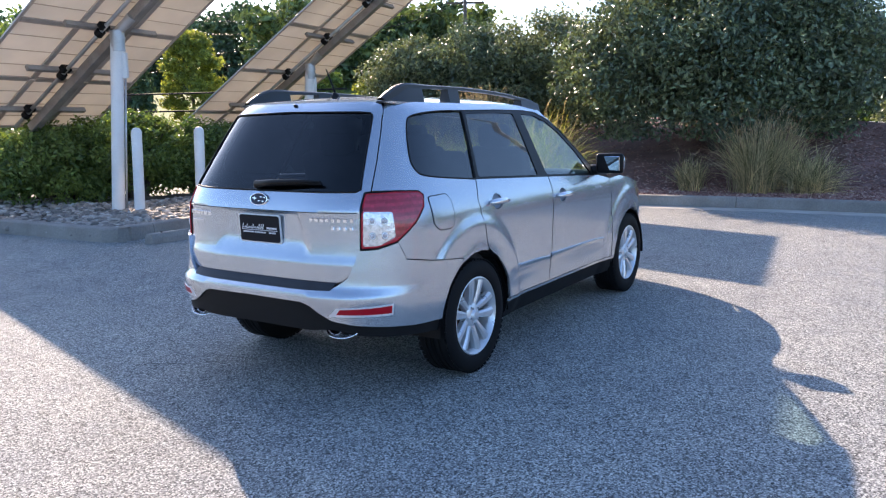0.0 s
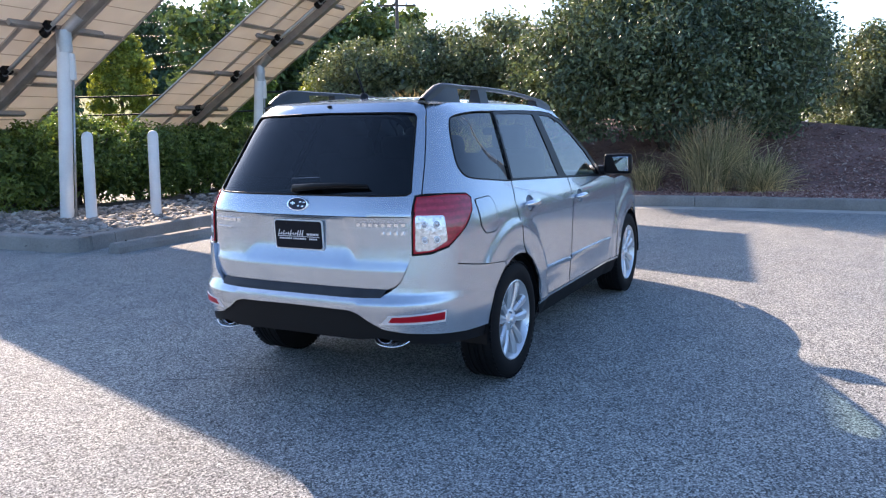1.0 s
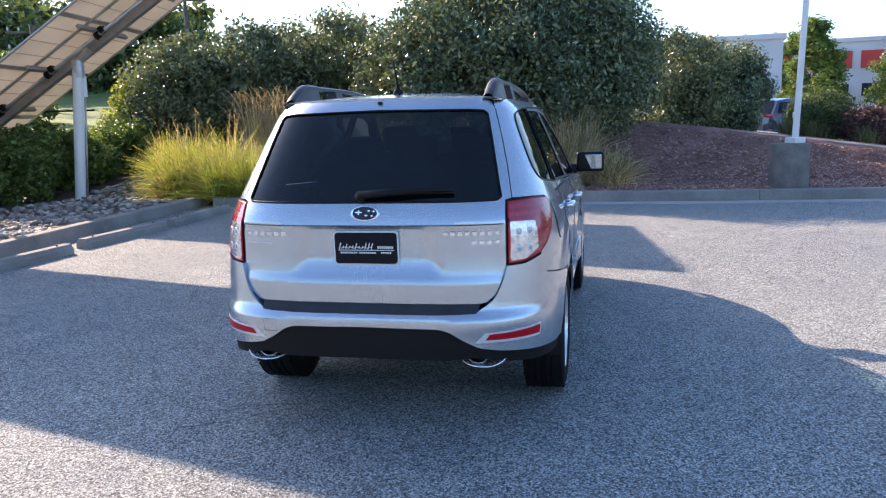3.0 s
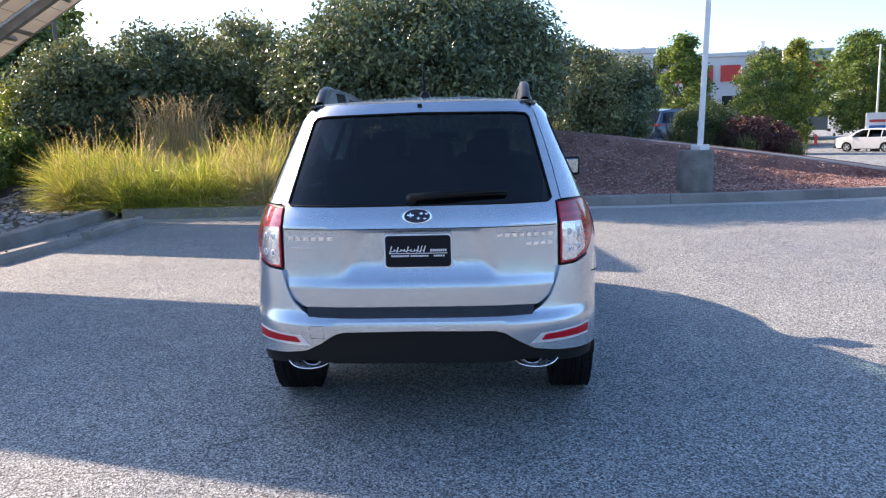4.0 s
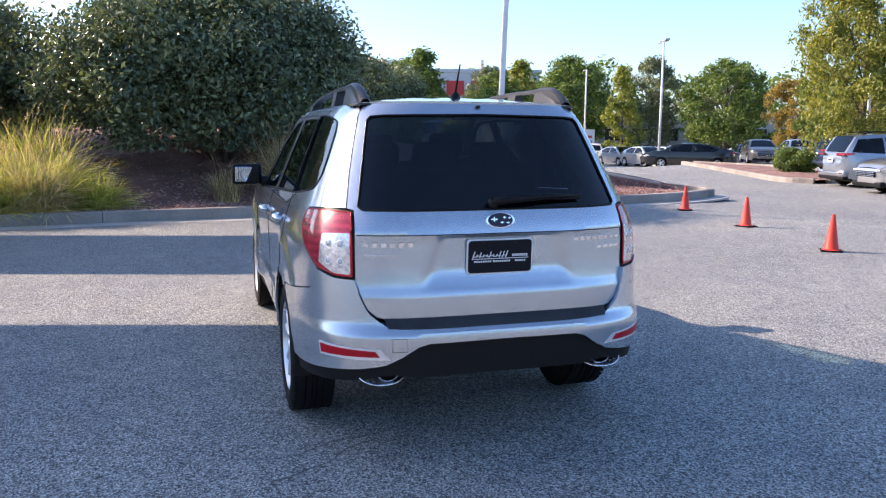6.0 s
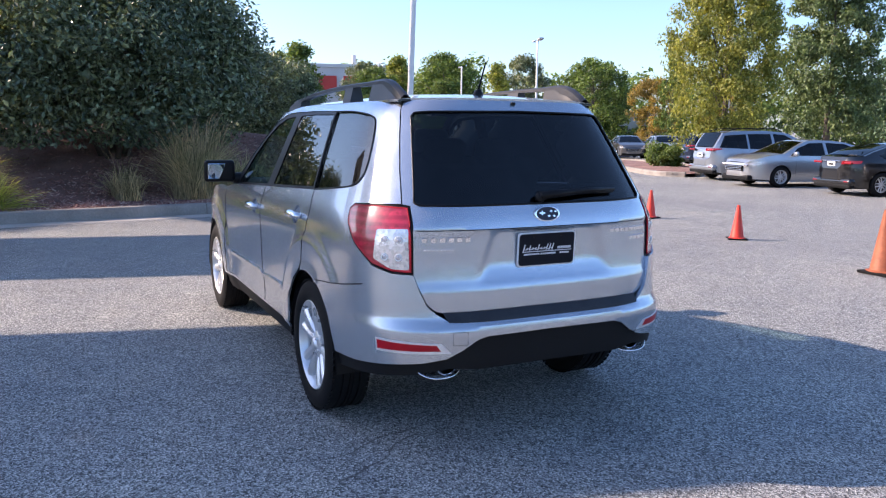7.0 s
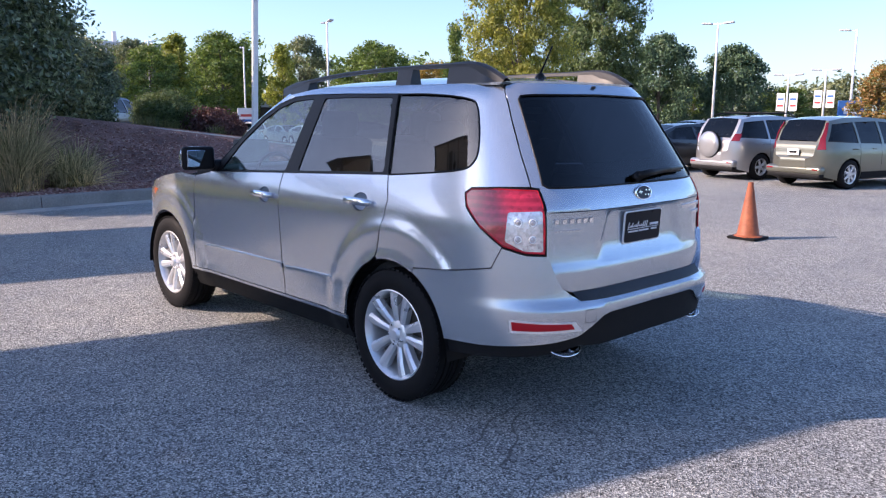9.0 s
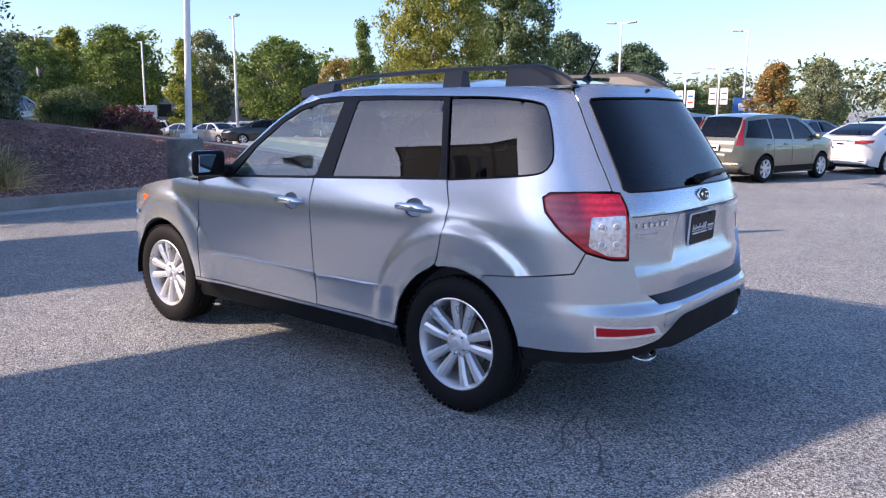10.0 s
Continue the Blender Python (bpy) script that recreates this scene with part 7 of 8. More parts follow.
for proto, x, y, sx, sz, rz in [
        (T_COLUMN2, 39.6, 43.7, 1.5, 0.9, 20), (T_ROUND2, 62.3, 55.6, 0.95, 0.98, 40), (T_COLUMN, 45.8, 39.4, 1.15, 1.02, 70), (T_ROUND, 67.4, 48.8, 1.15, 1.1, 10),
        (T_COLUMN, 52.8, 34.3, 1.1, 1.0, 200), (T_ROUND2, 71.6, 41.6, 0.9, 1.08, 130), (T_ROUND, 70.1, 33.1, 1.15, 1.0, 250), (T_AUTUMN, 62.7, 24.5, 1.0, 1.05, 0),
        (T_ROUND, 78, 55, 1.2, 1.15, 300), (T_ROUND2, 80, 37, 1.2, 1.0, 60), (T_ROUND, 60, 66, 1.0, 0.95, 90), (T_ROUND, 43.5, 39.8, 0.7, 0.7, 33),
        (T_COLUMN2, 60.6, 22.2, 0.9, 1.18, 5), (T_CONE, 57, 5.3, 1.05, 1.22, 15), (T_CONE, 60, -0.1, 0.98, 1.12, 95),
        (T_ROUND, 64.5, -4.5, 0.75, 0.42, 160), (T_ROUND2, 72, -9, 0.9, 0.42, 10), (T_RED, 38.7, -5.5, 1.45, 1.0, 0), (T_ROUND2, 42.0, -8.9, 0.4, 0.48, 40),
        (T_ROUND, 67, -15.8, 0.8, 0.38, 210), (T_AUTUMN, 55, 16.5, 0.9, 0.85, 100), (T_ROUND2, 80, 22, 1.0, 0.9, 0), (T_ROUND, 85, 10, 1.0, 0.7, 45), (T_ROUND, 88, 2, 1.0, 0.6, 145)]:
    plant(proto, x, y, sx, sz, rz)
plant(T_BIG, 29.3, 10.7, 0.8, 1.02, 0)
plant(T_BIG2, 41.0, 8.3, 0.92, 1.13, 120)
for o in (T_ROUND, T_ROUND2, T_COLUMN, T_COLUMN2, T_CONE, T_AUTUMN, T_RED, T_BIG, T_BIG2):
    for c in (*o.children_recursive, o):
        bpy.data.objects.remove(c)


def woods(name, x0, y0, x1, y1, h0, h1, depth, n, material, label, seed, leaf=0.4):
    """A far stand of trees: an uneven mass of leaf clumps."""
    rs = np.random.RandomState(seed)
    blobs = []
    for k in range(n):
        s = rs.random_sample()
        d = rs.uniform(0, depth)
        x, y = x0 + (x1 - x0) * s, y0 + (y1 - y0) * s + d
        hh = h0 + (h1 - h0) * s + 2.6 * noise.noise((x * 0.11, y * 0.11, seed)) + 0.12 * d
        z = hh * rs.uniform(0.02, 1.0)
        c = rs.uniform(1.2, 2.4)
        blobs.append((x, y, z, c, c, c * 0.8))
    p, nr = clump_points(blobs, 78, rs, 0.8)
    me = leaf_mesh(name, p, nr, leaf, seed, material)
    return tagged(new(name, me), label, "woods", kind="stuff")


bm = bmesh.new()
grid_skin(bm, lambda u, v: Vector((-110 + 128 * u, 98 + 60 * v, -0.5 + (14.0 + 3 * noise.noise((u * 5, v * 2, 3)) - 6 * ease((u - 0.82) / 0.18)) * ease(v * 1.6 + 0.12))), 30, 16)
tagged(finish("hillside", bm, surface("dark wooded ground", (0.03, 0.042, 0.024), 0.95, var=0.4, coarse=0.3, fine=3), True), "dark wooded hillside far behind the lawn", "hill", kind="structure")
woods("woods", -62, 96, -18, 104, 14.5, 17, 26, 800, M_LEAF_BLUE, "dark wooded hill under a pale sky", 601, 0.47)
woods("woods", -20, 74, 2, 76, 12, 12, 12, 480, M_LEAF_MID2, "stand of dark green trees behind power lines", 602, 0.48)
woods("woods", 0, 95, 70, 100, 9, 8, 14, 420, M_LEAF_MID, "far green tree line behind the shrubs", 603)
woods("woods", 78, 60, 110, -10, 8.0, 5.5, 20, 260, M_LEAF_MID, "far green tree line beyond the car park", 604)
woods("woods", 110, -12, 80, -60, 4.5, 6, 14, 170, M_LEAF_SUN, "far low tree line beyond the car park", 605)
woods("woods", -90, 80, -30, 60, 11, 9, 12, 420, M_LEAF_MID, "far green tree line past the hedge", 606)
# two added tree lines, out of view, that block low sky round the camera
woods("woods", -70, -60, 60, -60, 8, 8, 10, 260, M_LEAF_MID, "unseen tree line added behind the camera, blocking low sky", 607)
woods("woods", -70, 40, -64, -58, 8, 8, 4, 160, M_LEAF_MID, "unseen tree line added left of the camera, blocking low sky", 608)
# small trees and lawn beyond the hedge
for x, y, h, w, mt, lb, sd, shp in [(-13.7, 39.8, 5.0, 3.2, M_LEAF_YELLOW, "bushy yellow-green tree on a lawn", 610, "round"), (-16.0, 37.5, 5.2, 2.6, M_LEAF_BLUE, "small dark conifer on a lawn", 611, "cone"), (-20.5, 44, 6.0, 4.4, M_LEAF_MID, "green tree on a lawn", 612, "round"), (-9.0, 46.0, 4.0, 3.6, M_LEAF_MID, "low green tree on a lawn", 613, "round")]:
    t = tree_kind("tree", h, w, mt, lb, sd, 0.13, 130, 90, 0.09, shp)
    t.matrix_world = at(x, y, land(x, y))
bm = bmesh.new()
grid_skin(bm, lambda u, v: Vector((-45 + 43 * u, 27 + 50 * v, max(land(-45 + 43 * u, 27 + 50 * v), 0.0) + 0.06 + 3.5 * v * v)), 20, 20)
tagged(finish("lawn", bm, M_LAWN, True), "bright sunlit lawn rising to the woods", "lawn", kind="structure")
# hedge beyond the far cars
rs = np.random.RandomState(620)
bl = [(36.5 - 0.075 * k, -1.8 - 0.42 * k, 0.25 + 0.3 * rs.random_sample(), 0.35, 0.35, 0.35) for k in range(34) for _ in range(3)]
p, nr = clump_points(bl, 90, rs, 0.8)
tagged(new("hedge", leaf_mesh("hedge", p, nr, 0.09, 620, M_LEAF_MID)), "low clipped green hedge behind parked cars", "hedge")

# mulched island in the drive
isl_in = smooth_line([(25.0, 11.0, -0.25), (25.3, 12.3, -0.25), (28.5, 14.8, -0.25), (33.5, 18.6, -0.25), (37.6, 21.9, -0.25)], 5)
isl_out = smooth_line([(25.6, 10.6, -0.25), (28.0, 11.0, -0.25), (32.0, 12.5, -0.25), (36.0, 16.0, -0.25), (38.4, 21.4, -0.25)], 5)
kerb_pieces("kerb", isl_in[::-1], "pale concrete kerb of a mulched island", 3.0, False)
kerb_pieces("kerb", isl_out, "pale concrete kerb of a mulched island", 3.0, False)
bed("mulch_island", isl_in, isl_out, M_MULCH_BED, "low mulched island between drives", lift=0.1, rows=6)

# ---- buildings far behind ----
M_STUCCO = surface("pale stucco", (0.62, 0.62, 0.63), 0.8, var=0.08, coarse=0.5, fine=20)
M_RED_PANEL = surface("red cladding", (0.55, 0.05, 0.04), 0.5, var=0.1, coarse=1, fine=20)
M_WINDOW_FAR = plain("dark window glass", (0.03, 0.035, 0.045), 0.08)


def far_building(name, x, y, rz, w, d, h, label, red=False, base=0.0):
    root = thing(name, pose(x, y, base, 0, 0, rz), label, "building")
    part("wall", box(w, d, h, at(0, 0, h / 2), 0.05), M_STUCCO, root)
    part("parapet", box(w + 0.5, d + 0.5, 0.5, at(0, 0, h + 0.1), 0.05), M_STUCCO, root)
    n = int(w / 3.2)
    for k in range(n):
        xx = -w / 2 + (k + 0.5) * w / n
        if red:
            part("red_panel", box(w / n * 0.72, 0.25, 2.0, at(xx, -d / 2 - 0.1, h - 2.2), 0.03), M_RED_PANEL, root, "red cladding panel")
        fr = part("window", box(w / n * 0.66, 0.2, 1.6, at(xx, -d / 2 - 0.06, h * 0.4), 0.02), M_STUCCO, root)
        part("pane", box(w / n * 0.58, 0.1, 1.45, at(xx, -d / 2 - 0.14, h * 0.4), 0.01), M_WINDOW_FAR, fr)
    if red:
        for xx in (-w * 0.32, -w * 0.22, -w * 0.12, w * 0.3):
            part("roof_mast", box(0.5, 0.5, 2.0, at(xx, 0, h + 1.1), 0.03), M_STUCCO, root)
    return root


far_building("building", 76, 82, -44, 36, 12, 9.5, "white commercial building with red panels behind trees", True)
far_building("building", 49, 68, -38, 14, 9, 8.2, "pale flat-roofed building behind shrubs")
far_building("building", 92, 48, -60, 34, 10, 3.2, "low pale building behind the trees")
far_building("building", -28, 34, 25, 16, 8, 2.7, "low pale building with dark windows behind a hedge")

# ---- masts, wires, lamps and signs ----
def utility_pole(x, y, h, label):
    root = thing("utility_pole", at(x, y, 0), label, "utility pole", "utility poles")
    bm = bmesh.new()
    add_tube(bm, [(0, 0, -0.3), (0, 0, h)], [0.2, 0.14], 10)
    part("pole", bm, M_BARK, root, smooth=True)
    for z in (h - 0.5, h - 1.6):
        cr = part("cross_arm", box(3.2, 0.14, 0.16, at(0, 0.16, z), 0.01), M_BARK, root)
        for xx in (-1.45, -0.8, 0.8, 1.45):
            bm = bmesh.new()
            add_rev(bm, [(0.0, 0.34), (0.06, 0.3), (0.07, 0.18), (0.04, 0.08)], at(xx, 0.16, z), 10)
            part("insulator", bm, M_GALV, cr, smooth=True)
    return root


utility_pole(0.0, 67.5, 13.0, "weathered wooden utility pole above the tree line")
utility_pole(-34, 80, 13.0, "weathered wooden utility pole before a wooded hill")
utility_pole(-10.0, 60, 8.5, "weathered wooden utility pole behind the panels")
for k, (a, b, sag) in enumerate([((0, 67.5, 12.8), (-34, 80, 12.8), 1.6), ((0, 67.5, 11.5), (-34, 80, 11.5), 1.5), ((-10, 60, 8.0), (-44, 66, 7.6), 1.0), ((-10, 60, 7.0), (-44, 66, 6.6), 1.0), ((0, 67.5, 11.6), (-10, 60, 8.2), 0.6), ((-10, 60, 6.0), (4, 64, 6.0), 0.5), ((-10, 60, 5.0), (6, 66, 5.5), 0.5), ((-44, 27, 2.4), (-4, 27, 2.1), 0.2), ((-44, 27, 3.1), (-4, 27, 2.7), 0.25)]):
    bm = bmesh.new()
    va, vb = Vector(a), Vector(b)
    add_tube(bm, [va.lerp(vb, s / 14) - Vector((0, 0, sag * 4 * (s / 14) * (1 - s / 14))) for s in range(15)], 0.022 if k < 7 else 0.03, 5)
    tagged(finish("power_line", bm, M_BLACK, True), "thin dark power line strung before the woods", "cable", "power lines")


def lot_lamp(x, y, h, label, heads=2, rz=0.0, banner=False, r=0.07):
    z0 = land(x, y)
    root = thing("lot_lamp", pose(x, y, z0, 0, 0, rz), label, "street lamp", "lamps of the car park")
    h -= z0
    bm = bmesh.new()
    add_tube(bm, [(0, 0, 0.5), (0, 0, h)], [r * 1.2, r * 0.8], 10)
    part("pole", bm, M_WHITE, root, smooth=True)
    bm = bmesh.new()
    add_rev(bm, [(0.0, 0.7), (0.3, 0.7), (0.33, 0.66), (0.34, -0.1)], Matrix(), 18)
    part("footing", bm, M_CONCRETE, root, smooth=True, angle=40)
    for s in ((-1, 1) if heads == 2 else (1,)):
        arm = part("arm", box(0.5, 0.06, 0.06, at(s * 0.25, 0, h - 0.06)), M_WHITE, root)
        part("lamp_head", box(0.62, 0.3, 0.11, at(s * 0.68, 0, h - 0.02) @ pose(0, 0, 0, 0, -s * 4, 0), 0.03), M_GALV, arm, "flat grey lamp head")
    if banner:
        for s in (-1, 1):
            b = part("banner", box(0.55, 0.025, 1.25, at(s * 0.42, 0, h * 0.58), 0.005), M_BANNER, root, "pale banner with plain bars")
            for z, c in ((0.2, M_BANNER_BLUE), (-0.25, M_BANNER_RED)):
                part("banner_bar", box(0.4, 0.032, 0.14, at(s * 0.42, 0, h * 0.58 + z)), c, b)
    return root


M_BANNER = plain("banner cloth", (0.75, 0.77, 0.8), 0.8)
M_BANNER_BLUE = plain("blue print", (0.05, 0.16, 0.45), 0.7)
M_BANNER_RED = plain("red print", (0.45, 0.06, 0.06), 0.7)
lot_lamp(42.0, 25.5, 7.1, "tall white car park lamp with twin heads", 2, 40)
lot_lamp(52.7, 37.7, 6.6, "tall white car park lamp above a sign", 1, 40)
lot_lamp(66.9, 10.3, 6.4, "white car park lamp with a single head", 1, 90)
lot_lamp(48.1, 1.8, 7.1, "tall white car park lamp with twin heads", 2, 70)
lot_lamp(50.8, -6.6, 6.8, "tall white car park lamp with a single head", 1, 70)
lot_lamp(58.4, -6.3, 4.75, "white car park lamp with two banners", 2, 70, True)
lot_lamp(52, -17, 5.0, "white car park lamp with two banners", 2, 70, True)
lot_lamp(33.6, 11.6, 7.6, "white lamp post partly hidden by a tree", 1, 0)
lot_lamp(56, -3.5, 4.3, "white car park lamp with two banners", 2, 70, True)
lot_lamp(60, 52, 8.0, "white lamp post between far trees", 1, 0)


def bank_lamp():
    """The white lamp post on a round concrete base, on the bank."""
    x, y = 8.3, 11.85
    root = thing("lamp_post", at(x, y, 0.13), "white steel lamp post on a round concrete base", "lamp post")
    bm = bmesh.new()
    add_rev(bm, [(0.33, -0.2), (0.325, 0.795), (0.31, 0.815), (0.0, 0.82)], Matrix(), 40)
    part("concrete_base", bm, surface("stained lamp base concrete", (0.2, 0.185, 0.165), 0.9, var=0.4, coarse=3.5, fine=40, bump=0.4), root, "stained round concrete base", True, 40)
    off = at(0.05, -0.06, 0) @ Matrix.Translation((0, 0, 0.85)) @ Matrix.Shear("XY", 4, (0.016, -0.03)) @ Matrix.Translation((0, 0, -0.85))
    part("foot_cover", box(0.24, 0.24, 0.1, off @ at(0, 0, 0.865), 0.012), M_WHITE, root)
    bm = bmesh.new()
    add_cyl(bm, 0.075, 0.055, 7.5, off @ at(0, 0, 0.9 + 3.75), 4)
    bmesh.ops.bevel(bm, geom=[e for e in bm.edges if abs(e.verts[0].co.z - e.verts[1].co.z) > 1], offset=0.015, segments=2, affect="EDGES")
    part("pole", bm, M_WHITE, root)
    for k in range(4):
        bm = bmesh.new()
        a = math.pi / 4 + k * math.pi / 2
        add_cyl(bm, 0.014, 0.014, 0.06, off @ at(0.15 * math.cos(a), 0.15 * math.sin(a), 0.84), 8)
        part("anchor_bolt", bm, M_GALV, root)
    part("hand_hole_cover", box(0.012, 0.06, 0.1, off @ at(-0.066, 0, 1.3), 0.004), M_WHITE, root)
    arm = part("lamp_arm", box(0.6, 0.06, 0.06, off @ at(0.3, 0, 8.3)), M_WHITE, root)
    part("lamp_head", box(0.6, 0.35, 0.12, off @ at(0.75, 0, 8.33), 0.03), M_GALV, arm)


bank_lamp()


def sign_board(x, y, rz, label, w=1.5, h=1.9, blue=False, base=0.9):
    root = thing("sign_board", pose(x, y, land(x, y), 0, 0, rz), label, "sign")
    for s in (-1, 1):
        bm = bmesh.new()
        add_tube(bm, [(s * w * 0.4, 0, -0.1), (s * w * 0.4, 0, base + h)], 0.05, 8)
        part("leg", bm, M_WHITE, root, smooth=True)
    pn = part("panel", box(w, 0.1, h, at(0, 0, base + h / 2), 0.02), M_BANNER if not blue else M_BANNER_BLUE, root)
    if blue:
        part("emblem", box(w * 0.55, 0.03, h * 0.3, at(0, -0.06, base + h * 0.62), 0.02), M_BANNER, pn, "plain white emblem block")
        part("base_panel", box(w * 1.1, 0.3, base + 0.2, at(0, 0, (base + 0.2) / 2), 0.02), M_BANNER, root)
    else:
        for k in range(3):
            part("sign_bar", box(w * 0.7, 0.03, h * 0.1, at(0, -0.06, base + h * (0.25 + 0.22 * k))), M_BANNER_BLUE if k != 2 else M_BANNER_RED, pn, "plain bar of print")
    return root


sign_board(52.2, 37.3, -50, "white sign board with rows of plain bars", 1.5, 1.9)
sign_board(47.5, -6.0, -80, "blue and white pylon sign with a plain emblem", 1.5, 1.5, True, 1.1)


def cone(x, y, label, mat, seed, tilt=0.0, size=0.66):
    root = thing("traffic_cone", pose(x, y, land(x, y), 0, 0, seed * 37) @ Matrix.Diagonal((size, size, size, 1)), label, "traffic cone", "traffic cones across the lot")
    bm = bmesh.new()
    add_rev(bm, [(0.145, 0.03), (0.135, 0.05), (0.035, 0.68), (0.032, 0.71), (0.024, 0.712), (0.024, 0.68), (0.12, 0.05)], Matrix.Shear("XY", 4, (tilt, 0)), 28)
    part("body", bm, mat, root, smooth=True, angle=40)
    bm = box(0.38, 0.38, 0.035, at(0, 0, 0.0175), 0.03, 3)
    part("base", bm, M_RUBBER, root, "black rubber base")
    bm = bmesh.new()
    add_rev(bm, [(0.175, 0.034), (0.16, 0.045), (0.145, 0.05), (0.14, 0.035)], Matrix(), 28)
    part("collar", bm, mat, root, smooth=True)


cone(10.5, 8.88, "bright orange-red traffic cone with a black base", M_ORANGE, 1)
cone(8.63, 6.97, "bright orange-red traffic cone with a black base", M_ORANGE, 2)
cone(6.75, 5.15, "bright orange-red traffic cone with a black base", M_ORANGE, 3)
cone(4.9, 3.28, "faded scuffed orange traffic cone with a black base", M_ORANGE_OLD, 4, 0.03, 0.95)
bm = bmesh.new()
add_rev(bm, [(0.16, 0.0), (0.16, 0.06), (0.1, 0.08), (0.1, 0.45), (0.13, 0.47), (0.13, 0.52), (0.08, 0.62), (0.03, 0.66), (0.0, 0.665)], at(43.0, 35.4, -0.25), 14)
tagged(finish("fire_hydrant", bm, M_RED_PANEL, True, 40), "red fire hydrant at the far kerb", "hydrant")

# ---- stones and chips of the beds ----
def bed_point(grid, s, t):
    """A place on a bed's sheet, by its share of the length and depth."""
    n, w = grid.shape[0] - 1, grid.shape[1] - 1
    a, b = min(s, 0.9999) * n, min(t, 0.9999) * w
    i, j = int(a), int(b)
    f, g = a - i, b - j
    return (grid[i, j] * (1 - f) + grid[i + 1, j] * f) * (1 - g) + (grid[i, j + 1] * (1 - f) + grid[i + 1, j + 1] * f) * g


def rock_shape(seed):
    """One rounded, uneven river rock about 1 across: points and faces."""
    rs = np.random.RandomState(seed)
    bm = bmesh.new()
    bmesh.ops.create_icosphere(bm, subdivisions=1, radius=0.5)
    sq = np.array([1.25, 0.85, 0.55]) * rs.uniform(0.85, 1.15, 3)
    v = []
    for p in bm.verts:
        k = 1 + 0.28 * noise.noise(p.co * 1.6 + Vector((seed * 3.1, 0, 0)))
        v.append(np.array(p.co) * sq * k)
    f = [[q.index for q in g.verts] for g in bm.faces]
    bm.free()
    return np.array(v), f


def piece_material(name, stops, rough=0.75):
    m, nt, b, _ = nodes_of(name)
    oi = nt.nodes.new("ShaderNodeObjectInfo")
    ge = nt.nodes.new("ShaderNodeNewGeometry")
    ad = nt.nodes.new("ShaderNodeMath")
    ad.operation = "ADD"
    nt.links.new(oi.outputs["Random"], ad.inputs[0])
    nt.links.new(ge.outputs["Random Per Island"], ad.inputs[1])
    fr = nt.nodes.new("ShaderNodeMath")
    fr.operation = "FRACT"
    nt.links.new(ad.outputs[0], fr.inputs[0])
    c = ramp_node(nt, fr.outputs[0], stops)
    n = noise_node(nt, 40.0, 5)
    c2 = ramp_node(nt, n.outputs[0], [(0.3, (0.72, 0.72, 0.72)), (0.7, (1.1, 1.09, 1.07))])
    nt.links.new(mix_node(nt, c.outputs[0], c2.outputs[0], 1.0, "MULTIPLY"), b.inputs["Base Color"])
    b.inputs["Roughness"].default_value = rough
    bump_on(nt, b, n.outputs[0], 0.3, 0.006)
    return m


M_PEBBLE = piece_material("river rock", [(0.0, (0.14, 0.13, 0.12)), (0.35, (0.27, 0.245, 0.22)), (0.6, (0.36, 0.3, 0.25)), (0.85, (0.43, 0.4, 0.36)), (1.0, (0.56, 0.54, 0.5))])
M_CHIP = piece_material("wood chips", [(0.0, (0.18, 0.09, 0.075)), (0.5, (0.37, 0.2, 0.165)), (0.85, (0.5, 0.33, 0.28)), (1.0, (0.66, 0.52, 0.43))], 0.9)
ROCK_SHAPES = [rock_shape(k) for k in range(6)]
ROCK_MESHES = []
for v, f in ROCK_SHAPES:
    me = bpy.data.meshes.new("rock")
    me.from_pydata(v.tolist(), [], f)
    for p in me.polygons:
        p.use_smooth = True
    me.materials.append(M_PEBBLE)
    ROCK_MESHES.append(me)


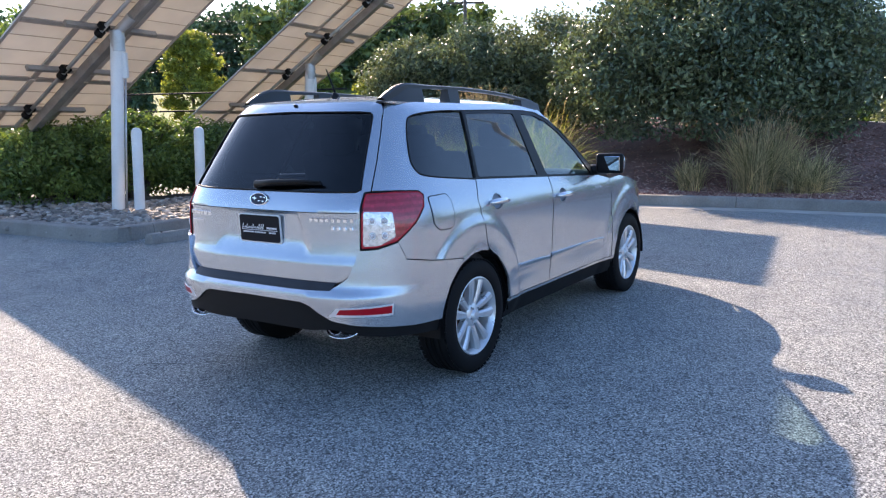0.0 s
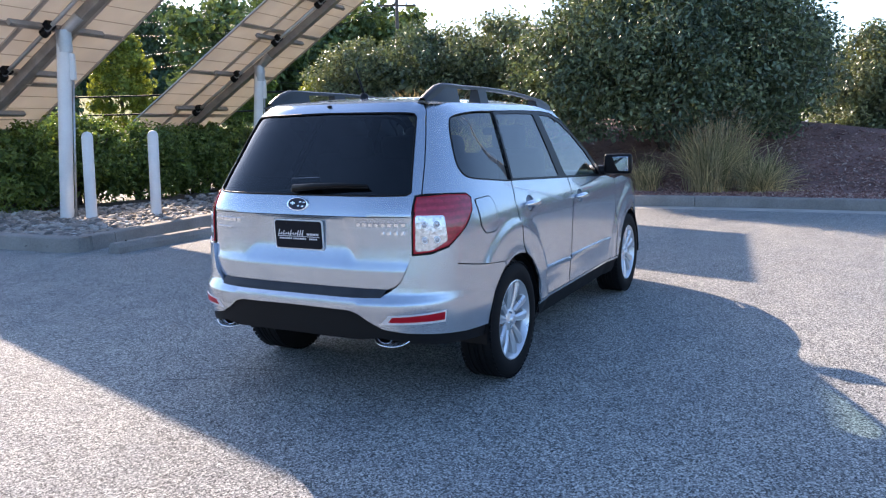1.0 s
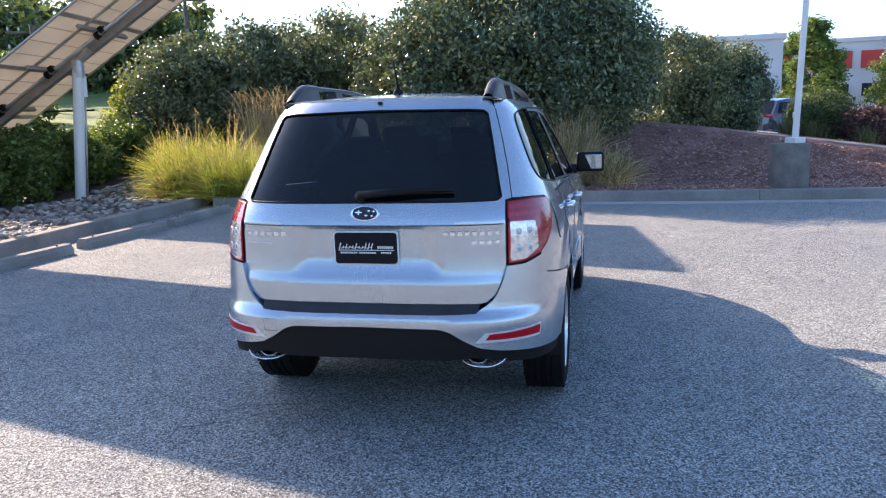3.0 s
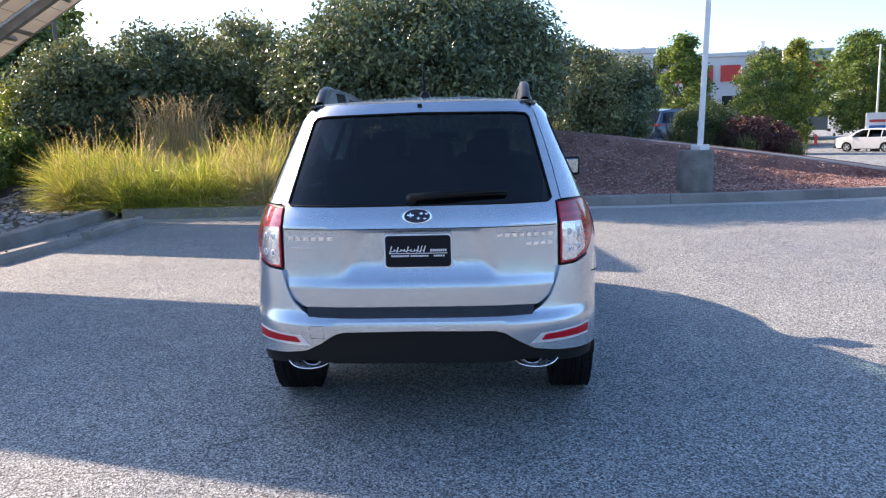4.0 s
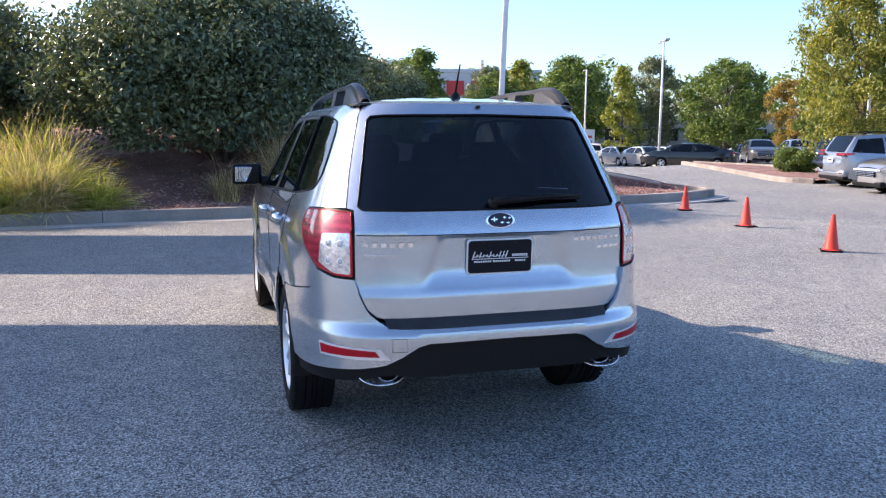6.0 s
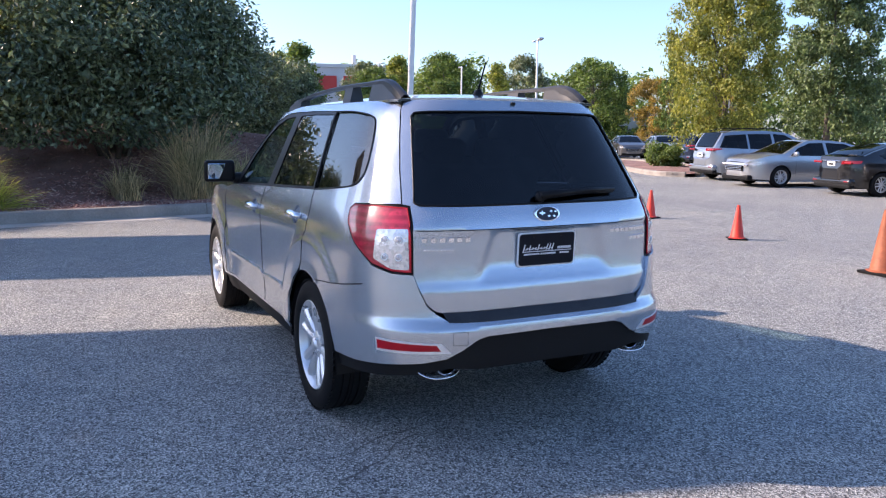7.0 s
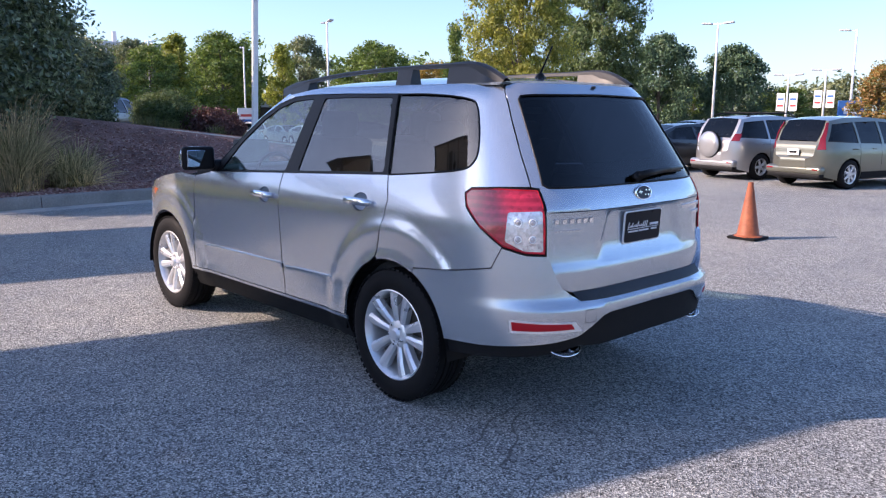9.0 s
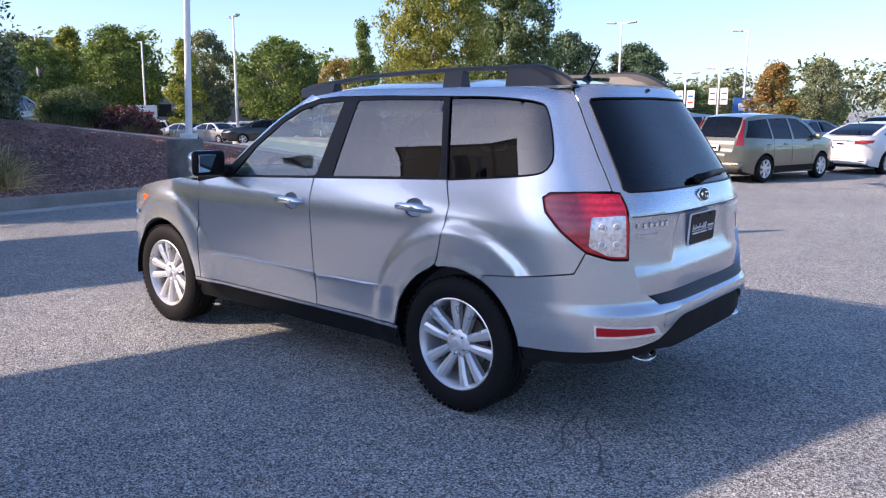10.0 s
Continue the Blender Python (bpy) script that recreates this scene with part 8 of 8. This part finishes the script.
def lay_rocks():
    rs = np.random.RandomState(91)
    grid = BED_GRID["rock_bed"]
    near, rest_v, rest_f, count = [], [], [], 0
    for k in range(5200):
        p = bed_point(grid, rs.random_sample(), rs.random_sample() ** 1.5 * 0.75)
        s = rs.uniform(0.06, 0.13) * (1.5 if rs.random_sample() < 0.06 else 1)
        m = pose(p[0], p[1], p[2] + s * 0.1, rs.uniform(-22, 22), rs.uniform(-22, 22), rs.uniform(0, 360)) @ Matrix.Diagonal((s, s, s, 1))
        near.append((math.hypot(p[0] + 4.2, p[1] - 14.2), k, m))
    near.sort(key=lambda q: q[0])
    for d, k, m in near[:280]:
        ob = new("rock", ROCK_MESHES[k % 6])
        ob.parent = rock_bed
        ob.matrix_basis = m
    for d, k, m in near[280:]:
        v, f = ROCK_SHAPES[k % 6]
        q = v @ np.array(m.to_3x3()).T + np.array(m.translation)
        rest_v.append(q)
        rest_f += [[i + count for i in g] for g in f]
        count += len(v)
    me = bpy.data.meshes.new("river_rock")
    me.from_pydata(np.concatenate(rest_v).tolist(), [], rest_f)
    for p in me.polygons:
        p.use_smooth = True
    me.materials.append(M_PEBBLE)
    tagged(new("river_rock", me), "loose grey and tan river rock over a planted bed", "rock", kind="stuff")


def lay_chips(name, n, seed, depth, label):
    """Split wood chips strewn over the mulch."""
    rs = np.random.RandomState(seed)
    grid = BED_GRID["mulch_bed"]
    verts, faces = [], []
    for k in range(n):
        p = bed_point(grid, rs.random_sample(), depth * rs.random_sample())
        a, b, h = rs.uniform(0.012, 0.05), rs.uniform(0.005, 0.014), rs.uniform(0.003, 0.008)
        m = pose(p[0], p[1], p[2] + 0.006 + 0.012 * rs.random_sample(), rs.uniform(-35, 35), rs.uniform(-35, 35), rs.uniform(0, 360))
        i = len(verts)
        for x, y, z in ((-a, -b, -h), (a, -b * 0.6, -h), (a * 0.9, b, -h), (-a * 0.85, b * 0.8, -h), (-a, -b, h), (a, -b * 0.6, h), (a * 0.9, b, h), (-a * 0.85, b * 0.8, h)):
            verts.append(tuple(m @ Vector((x, y, z))))
        faces += [(i + 4, i + 5, i + 6, i + 7), (i, i + 1, i + 5, i + 4), (i + 1, i + 2, i + 6, i + 5), (i + 2, i + 3, i + 7, i + 6), (i + 3, i, i + 4, i + 7)]
    me = bpy.data.meshes.new(name)
    me.from_pydata(verts, [], faces)
    me.materials.append(M_CHIP)
    tagged(new(name, me), label, "mulch", kind="stuff")


lay_rocks()
lay_chips("wood_chips", 25000, 93, 0.98, "scattered red-brown and tan wood chips on the mulch")
